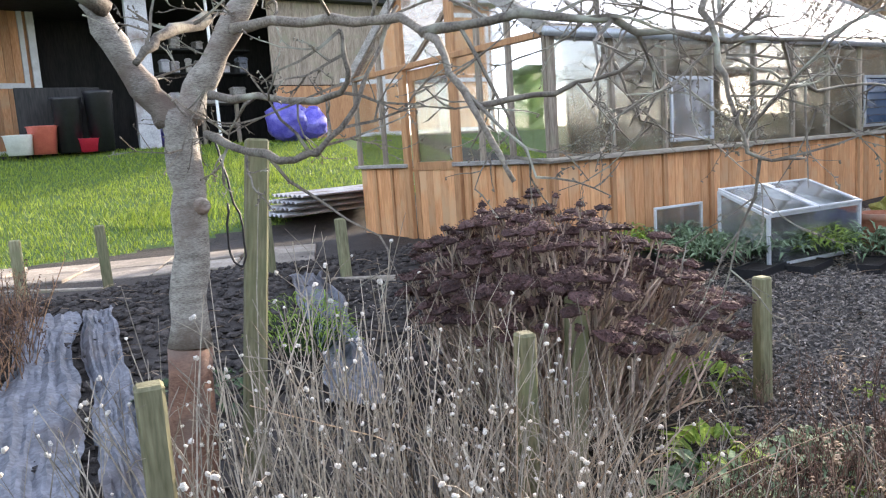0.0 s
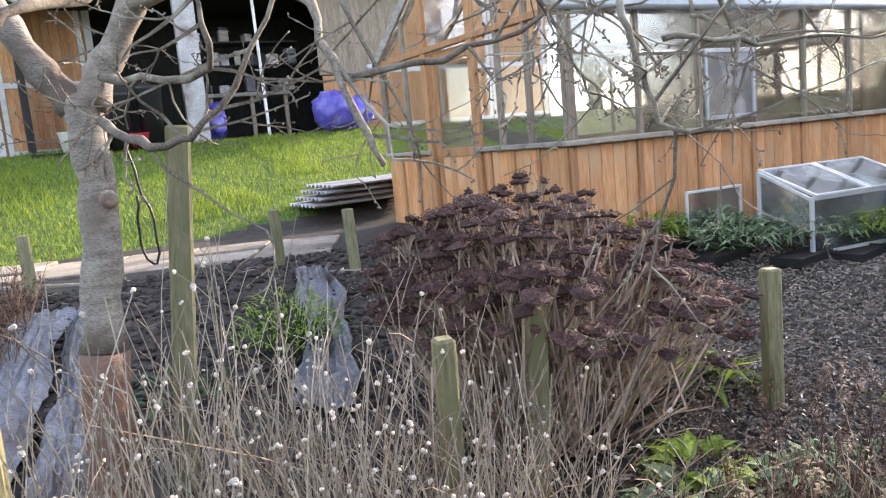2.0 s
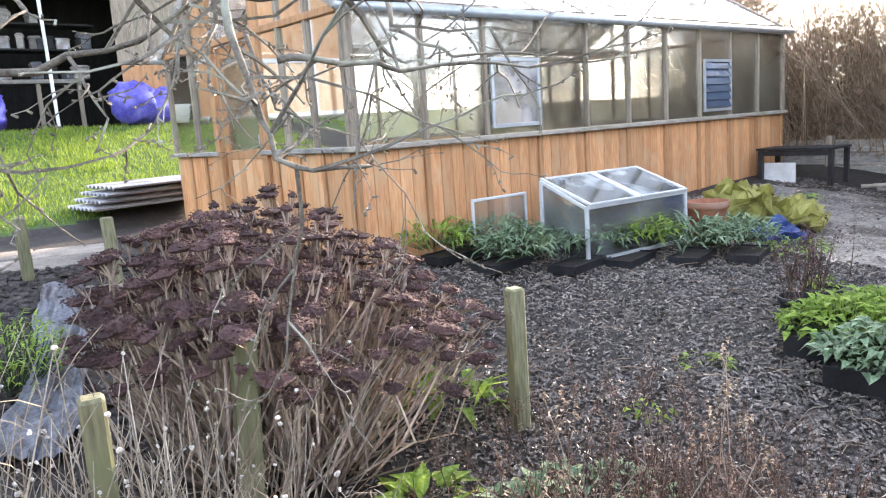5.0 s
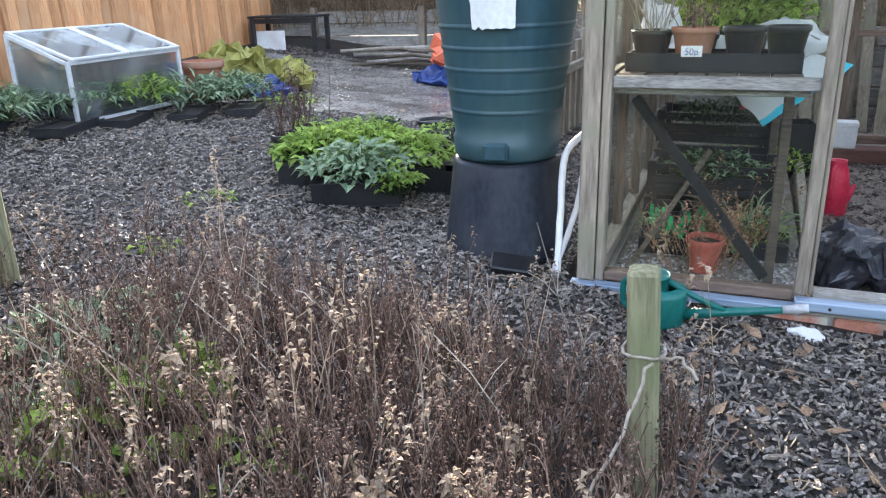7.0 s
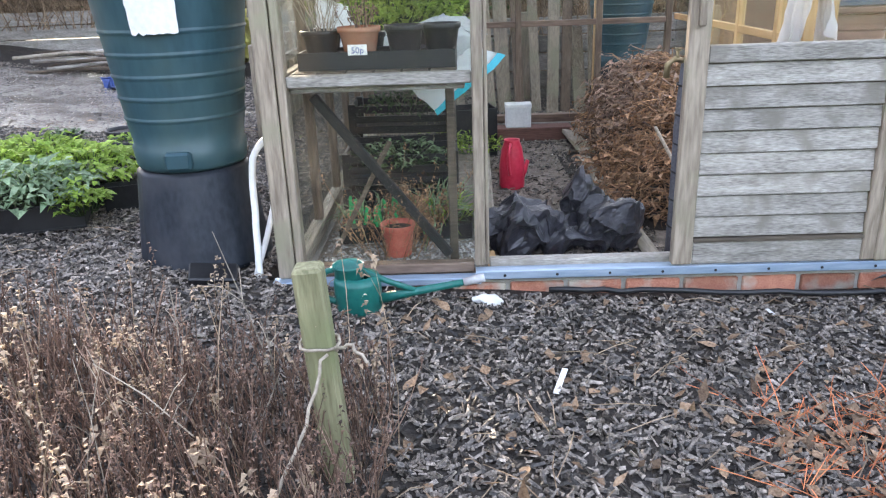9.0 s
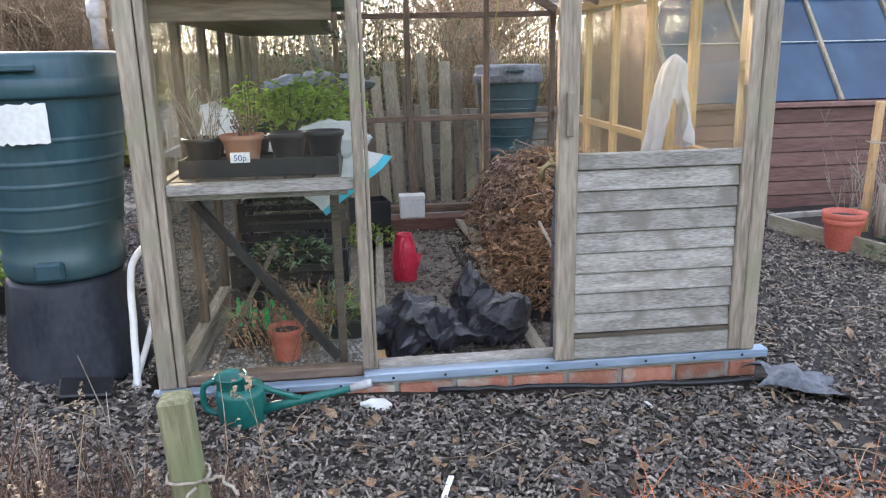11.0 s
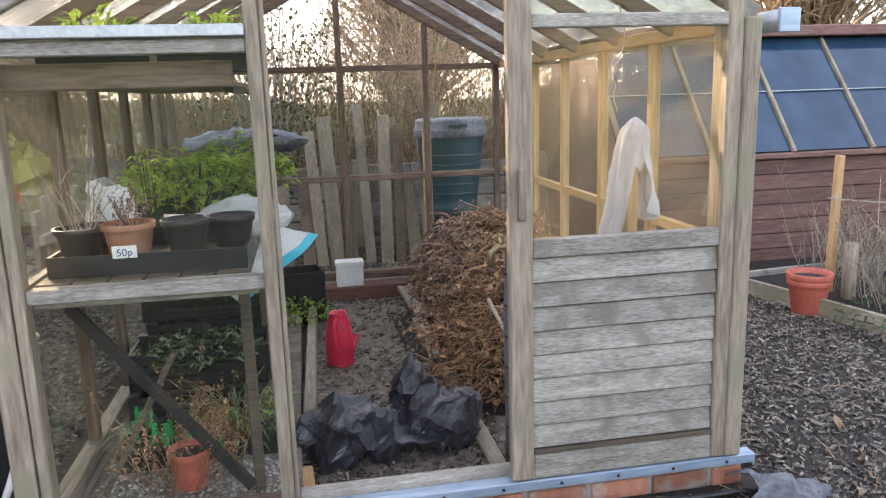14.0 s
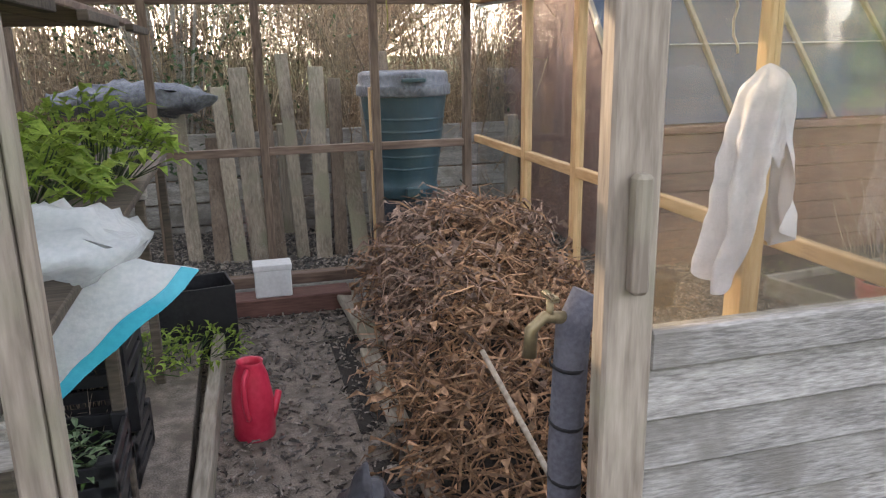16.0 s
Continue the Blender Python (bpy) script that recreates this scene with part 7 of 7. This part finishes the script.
# ---- barn and open shed up the bank ----
BANK = 1.83
barn = thing("barn", pose(-15.9, -3.0, BANK, 0, 0, 103.5), "new orange timber barn with pale-framed doors", "barn")
part("plinth", Shape().box(-4.5, 2.0, -0.02, 3.0, -0.3, 0.06), CONC, barn)
for k in range(4):
    x0 = -4.4 + k * 1.58
    d = part("door", Shape().box(x0, x0 + 0.09, -0.05, -0.0, 0.06, 3.0).box(x0 + 1.44, x0 + 1.53, -0.05, 0, 0.06, 3.0).box(x0 + 0.09, x0 + 1.44, -0.05, 0, 0.06, 0.15).box(x0 + 0.09, x0 + 1.44, -0.05, 0, 1.30, 1.40).box(x0 + 0.09, x0 + 1.44, -0.05, 0, 2.9, 3.0), WHITEP, barn, "pale grey door frame")
    for b in range(9):
        part("plank", Shape().box(x0 + 0.09 + b * 0.15, x0 + 0.24 + b * 0.15 - 0.004, -0.03, -0.005, 0.15, 2.9, 0.003), CEDAR, d)
part("wall", Shape().box(-4.5, 2.0, 0.0, 3.0, 0.06, 3.2), CEDAR_F, barn)
part("corner_trim", Shape().box(1.93, 2.06, -0.06, 0.1, -0.1, 3.2), WHITEP, barn)
part("roof", Shape().box(-4.8, 2.4, -0.4, 3.3, 3.2, 3.4), GALV, barn)
op = thing("open_shed", pose(-14.4, 0.55, BANK, 0, 0, 99.5), "dark open-fronted storage shed full of tools", "shed")
# shell and floor near black: the shed's inner shade is in their colour
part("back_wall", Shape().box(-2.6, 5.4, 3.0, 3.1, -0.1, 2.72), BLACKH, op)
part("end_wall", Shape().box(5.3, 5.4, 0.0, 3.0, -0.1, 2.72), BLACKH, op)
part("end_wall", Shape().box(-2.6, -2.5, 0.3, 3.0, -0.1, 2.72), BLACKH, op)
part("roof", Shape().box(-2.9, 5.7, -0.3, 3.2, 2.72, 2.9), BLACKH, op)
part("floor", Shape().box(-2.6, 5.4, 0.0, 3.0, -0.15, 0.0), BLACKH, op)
part("grey_post", Shape().box(-0.05, 0.32, -0.03, 0.1, 0.0, 2.72), GALV, op, "pale grey wide door post")
part("thin_pole", Shape().tube([(1.42, 0.0, 0), (1.38, 0.0, 2.72)], 0.03, 8), WHITEP, op, "thin white pole")
part("right_panel", Shape().box(2.55, 5.3, -0.03, 0.0, 1.1, 2.72), GREY_Z, op, "grey board panel")
part("boarding", Shape().box(2.6, 5.3, -0.03, 0.0, 0.0, 1.08), CEDAR_F, op, "orange boarded panel")
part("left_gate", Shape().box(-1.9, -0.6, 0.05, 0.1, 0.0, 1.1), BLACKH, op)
wkb = thing("workbench", pose(-14.4, 0.55, BANK, 0, 0, 99.5), "cluttered workbench inside the open shed", "workbench")
part("top", Shape().box(0.55, 2.2, 0.9, 1.5, 0.85, 0.92), GREY_X, wkb)
for x in (0.6, 1.4, 2.1):
    part("leg", Shape().box(x, x + 0.07, 0.95, 1.02, 0, 0.85), GREY_Z, wkb)
cr2 = random.Random(14)
for i in range(26):
    x, z = cr2.uniform(0.4, 2.4), cr2.choice((0.92, 0.92, 1.45, 1.9))
    w, h = cr2.uniform(0.10, 0.3), cr2.uniform(0.1, 0.32)
    y = cr2.uniform(0.95, 1.3)
    M = pose(-14.4, 0.55, BANK, 0, 0, 99.5) @ pose(x, y, z, 0, 0, cr2.uniform(-20, 20))
    solo("storage_box", Shape().box(-w / 2, w / 2, -0.1, 0.1, 0, h, 0.02).box(-w / 2 - 0.01, w / 2 + 0.01, -0.11, 0.11, h * 0.8, h * 0.9, 0.006), (GREY_X, BLACKP, GALV, BLACKH, SHEET)[i % 5], M, "box of odds and ends on the shed shelves", "box", "shed clutter")
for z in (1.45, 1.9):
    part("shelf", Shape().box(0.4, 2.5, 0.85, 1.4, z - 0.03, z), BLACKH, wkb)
for i, (x, y, rx, h) in enumerate(((2.55, -0.55, 0.42, 0.74), (2.98, -0.5, 0.40, 0.62), (0.55, 0.4, 0.16, 0.7))):
    sh = lump((rx, 0.35), h, 50 + i, 0.08)
    sh.v = [(a, b, max(-0.02, c)) for a, b, c in sh.v]
    solo("blue_sack", sh, PURPLE, pose(-14.4, 0.55, BANK, 0, 0, 99.5) @ pose(x, y, 0.0), "shiny blue-violet sacks beside the open shed", "sack", "blue sacks", smooth=True)
for i, (x, m, h) in enumerate(((-1.95, WHITEP, 0.32), (-1.6, REDPOT, 0.45), (-1.2, BLACKP, 0.9), (-0.7, BLACKP, 1.0), (-0.95, REDP, 0.22))):
    solo("bin", Shape().turn([(0.0, 0.0), (0.18, 0.0), (0.23, h * 0.95), (0.25, h), (0.21, h), (0.0, h * 0.9)], 14), m, pose(-14.4, 0.55, BANK, 0, 0, 99.5) @ pose(x, -0.25, 0.0), "plastic bin or bucket in front of the shed", "bin", "shed bins", smooth=True)
# unseen dark screens, added on the two sides the walk looks away from, to dim glass reflections
def screen(a, b, h, seed):
    a, b = Vector(a), Vector(b)
    n, m = 60, 14
    vs = []
    for side in (0, 1):
        for j in range(m + 1):
            for i in range(n + 1):
                p = a.lerp(b, i / n)
                u = (b - a).normalized()
                z = h * j / m
                out = (0.9 if side else -0.9) * (1 - 0.5 * j / m) + 0.5 * noise.noise((i * 0.5, j * 0.6, seed + side))
                vs.append((p.x - u.y * out, p.y + u.x * out, z + (0.6 * noise.noise((i * 0.4, seed, 2)) if j == m else 0)))
    q = (n + 1) * (m + 1)
    fs = [(s0 * q + j * (n + 1) + i, s0 * q + j * (n + 1) + i + 1, s0 * q + (j + 1) * (n + 1) + i + 1, s0 * q + (j + 1) * (n + 1) + i) for s0 in (0, 1) for j in range(m) for i in range(n)]
    fs += [(m * (n + 1) + i, m * (n + 1) + i + 1, q + m * (n + 1) + i + 1, q + m * (n + 1) + i) for i in range(n)]
    g = thing("conifer_hedge", O, "unseen dark green screen added to dim reflections in the panes", "hedge")
    part("foliage", Shape().add(vs, fs), LEAF_D, g)


screen((-20, -14, 0), (16, -14, 0), 4.2, 3)
screen((17, -13, 0), (17, 12, 0), 4.2, 9)
# far trees beyond the lawn
ft = random.Random(66)
for i, (x, y, h) in enumerate(((-24, -14, 8), (-27, -3, 9), (-26, 6, 8), (-21, 13, 8), (-13, 17, 7), (-6, 19, 7), (3, 18, 7), (12, 17, 7), (20, 10, 8), (-18, -20, 8))):
    t = thing("far_tree", pose(x, y, ground_z(x, y)), "bare winter tree at the edge of the field", "tree", "far trees")
    s = Shape()
    for k in range(300):
        z = h * ft.uniform(0.1, 0.55)
        a, q = ft.uniform(0, 6.283), ft.uniform(0.3, 1.0) * h * 0.38
        p0 = Vector((0, 0, z * 0.7))
        p2 = Vector((math.cos(a) * q, math.sin(a) * q, z + ft.uniform(0.1, 0.5) * h))
        p1 = p0.lerp(p2, 0.5) + Vector((ft.uniform(-0.3, 0.3), ft.uniform(-0.3, 0.3), 0.2))
        s.tube([p0, p1, p2], [0.05, 0.03, 0.012], 3, False)
        for _ in range(7):
            b = p1.lerp(p2, ft.random())
            s.tube([b, b + Vector((ft.uniform(-0.8, 0.8), ft.uniform(-0.8, 0.8), ft.uniform(0, 0.9)))], [0.018, 0.008], 3, False)
    part("crown", s, HEDGE_W, t, kind="stuff")
    part("trunk", Shape().tube([(0, 0, -0.1), (0.05, 0, h * 0.3), (0, 0.05, h * 0.7)], [0.25, 0.18, 0.05], 8), BARK, t, smooth=True)

# ---- loose cover: wood chips, fallen leaves, grass ----
s = Shape()
cr = random.Random(2)
count = 0
while count < 115000:
    x, y = cr.uniform(-5.2, 3.6), cr.uniform(0.4, 8.6)
    near = 1.0 if (x + 0.4) ** 2 + (y - 2.4) ** 2 < 5 else 0.55
    if cr.random() > near or (zone(x, y) not in (0, 4) and not (zone(x, y) == 2 and cr.random() < 0.07) and not (zone(x, y) == 1 and y > 1.1 and cr.random() < 0.22)) or (-0.55 < x < 1.95 and 3.15 < y < 6.5 and not (0.3 < x < 1.15 and y > 3.35 and cr.random() < 0.5)):
        continue
    L, W, T = cr.uniform(0.012, 0.050) * cr.uniform(0.6, 1.15), cr.uniform(0.004, 0.015), cr.uniform(0.003, 0.010)
    M = pose(x, y, ground_z(x, y) + cr.uniform(0.001, 0.012), cr.uniform(-42, 42), cr.uniform(-30, 30), cr.uniform(0, 360))
    q = [M @ Vector(p) for p in ((-L / 2, -W / 2, 0), (L / 2, -W * 0.35, 0), (L / 2, W * 0.35, 0), (-L / 2, W / 2, 0), (-L * 0.42, 0, T), (L * 0.45, 0, T))]
    s.add(q, [(0, 1, 5, 4), (2, 3, 4, 5), (1, 2, 5), (3, 0, 4)])
    count += 1
solo("wood_chips", s, CHIP, O, "loose bark and wood chips strewn over the yard", "wood chips", kind="stuff")
s = Shape()
for i in range(640):
    x, y = (cr.uniform(-0.3, 2.4), cr.uniform(1.6, 3.1)) if i < 150 or i > 420 else ((cr.gauss(1.35, 0.25), cr.gauss(2.15, 0.15)) if i < 290 else (cr.uniform(-4.5, 3.3), cr.uniform(0.8, 6)))
    if (-0.55 < x < 1.95 and y > 3.15):
        continue
    s.leaf((x, y, ground_z(x, y) + 0.012), (cr.uniform(-1, 1), cr.uniform(-1, 1), cr.uniform(-0.1, 0.35)), (cr.uniform(-0.4, 0.4), cr.uniform(-0.4, 0.4), 1), cr.uniform(0.02, 0.075), cr.uniform(0.012, 0.042), cr.uniform(-0.5, 0.7))
solo("fallen_leaves", s, LITTER, O, "curled brown fallen leaves on the mulch", "leaves", kind="stuff")
spots = scatter(380, (1.0, 1.9, 1.85, 2.4), 83)
stem_clump("rusty_stems", "low rusty red dead stems on the mulch", spots, 0.02, 0.09, 3.0, 0.0018, surface("rust red stems", (0.34, 0.095, 0.045), (0.62, 0.24, 0.10), 0.8, 9, vary=0.5, island=True), 84)
s = Shape()
for i in range(8600):
    x, y = cr.uniform(-6.2, -0.6), cr.uniform(-1.6, 2.4)
    if zone(x, y) != 1:
        continue
    k = cr.uniform(0.006, 0.028) * (1.4 if x < -3 else 0.8)
    s.turn([(0.0, -k * 0.5), (k, -k * 0.1), (k * 0.75, k * 0.35), (0.0, k * 0.5)], 5, pose(x, y, ground_z(x, y) + k * 0.2, cr.uniform(-25, 25), cr.uniform(-25, 25), cr.uniform(0, 360)))
solo("soil_clods", s, surface("soil clods", (0.012, 0.010, 0.009), (0.075, 0.062, 0.052), 0.8, 25, vary=0.6, island=True), O, "dark crumbled soil clods on the bed", "soil", kind="stuff")
s = Shape()
for i in range(1500):
    x, y = cr.uniform(-5.8, 3.2), cr.uniform(-1.5, 6)
    if (-0.55 < x < 1.95 and y > 3.1):
        continue
    a, L = cr.uniform(0, 6.283), cr.uniform(0.04, 0.22)
    p = Vector((x, y, ground_z(x, y) + 0.012))
    q = p + Vector((math.cos(a) * L, math.sin(a) * L, cr.uniform(0, 0.03)))
    q.z = max(q.z, ground_z(q.x, q.y) + 0.008)
    s.tube([p, p.lerp(q, 0.5) + Vector((cr.uniform(-0.01, 0.01), cr.uniform(-0.01, 0.01), 0.012)), q], 0.0018, 3, False)
solo("dry_debris", s, DRY, O, "straw and twig debris on the ground", "debris", kind="stuff")
s = Shape()
count = 0
while count < 44000:
    x, y = cr.uniform(-14.5, -7.6), cr.uniform(-5.0, 4.0)
    if zone(x, y) != 3:
        continue
    z = ground_z(x, y)
    L = cr.uniform(0.03, 0.075) * (1.8 if noise.noise((x * 0.8, y * 0.8, 4)) > 0.25 else 1)
    a, b = cr.uniform(0, 6.283), cr.uniform(0, 6.283)
    w = 0.005
    p = Vector((x, y, z - 0.005))
    d = Vector((math.cos(a) * w, math.sin(a) * w, 0))
    e = Vector((math.cos(b) * L * 0.5, math.sin(b) * L * 0.5, L))
    s.add([p - d, p + d, p + e * 0.55 + d * 0.7 + Vector((0, 0, L * 0.1)), p + e, p + e * 0.55 - d * 0.7 + Vector((0, 0, L * 0.1))], [(0, 1, 2, 4), (4, 2, 3)])
    count += 1
solo("lawn_grass", s, BLADE, O, "tufted bright green lawn grass on the bank", "grass", kind="stuff")
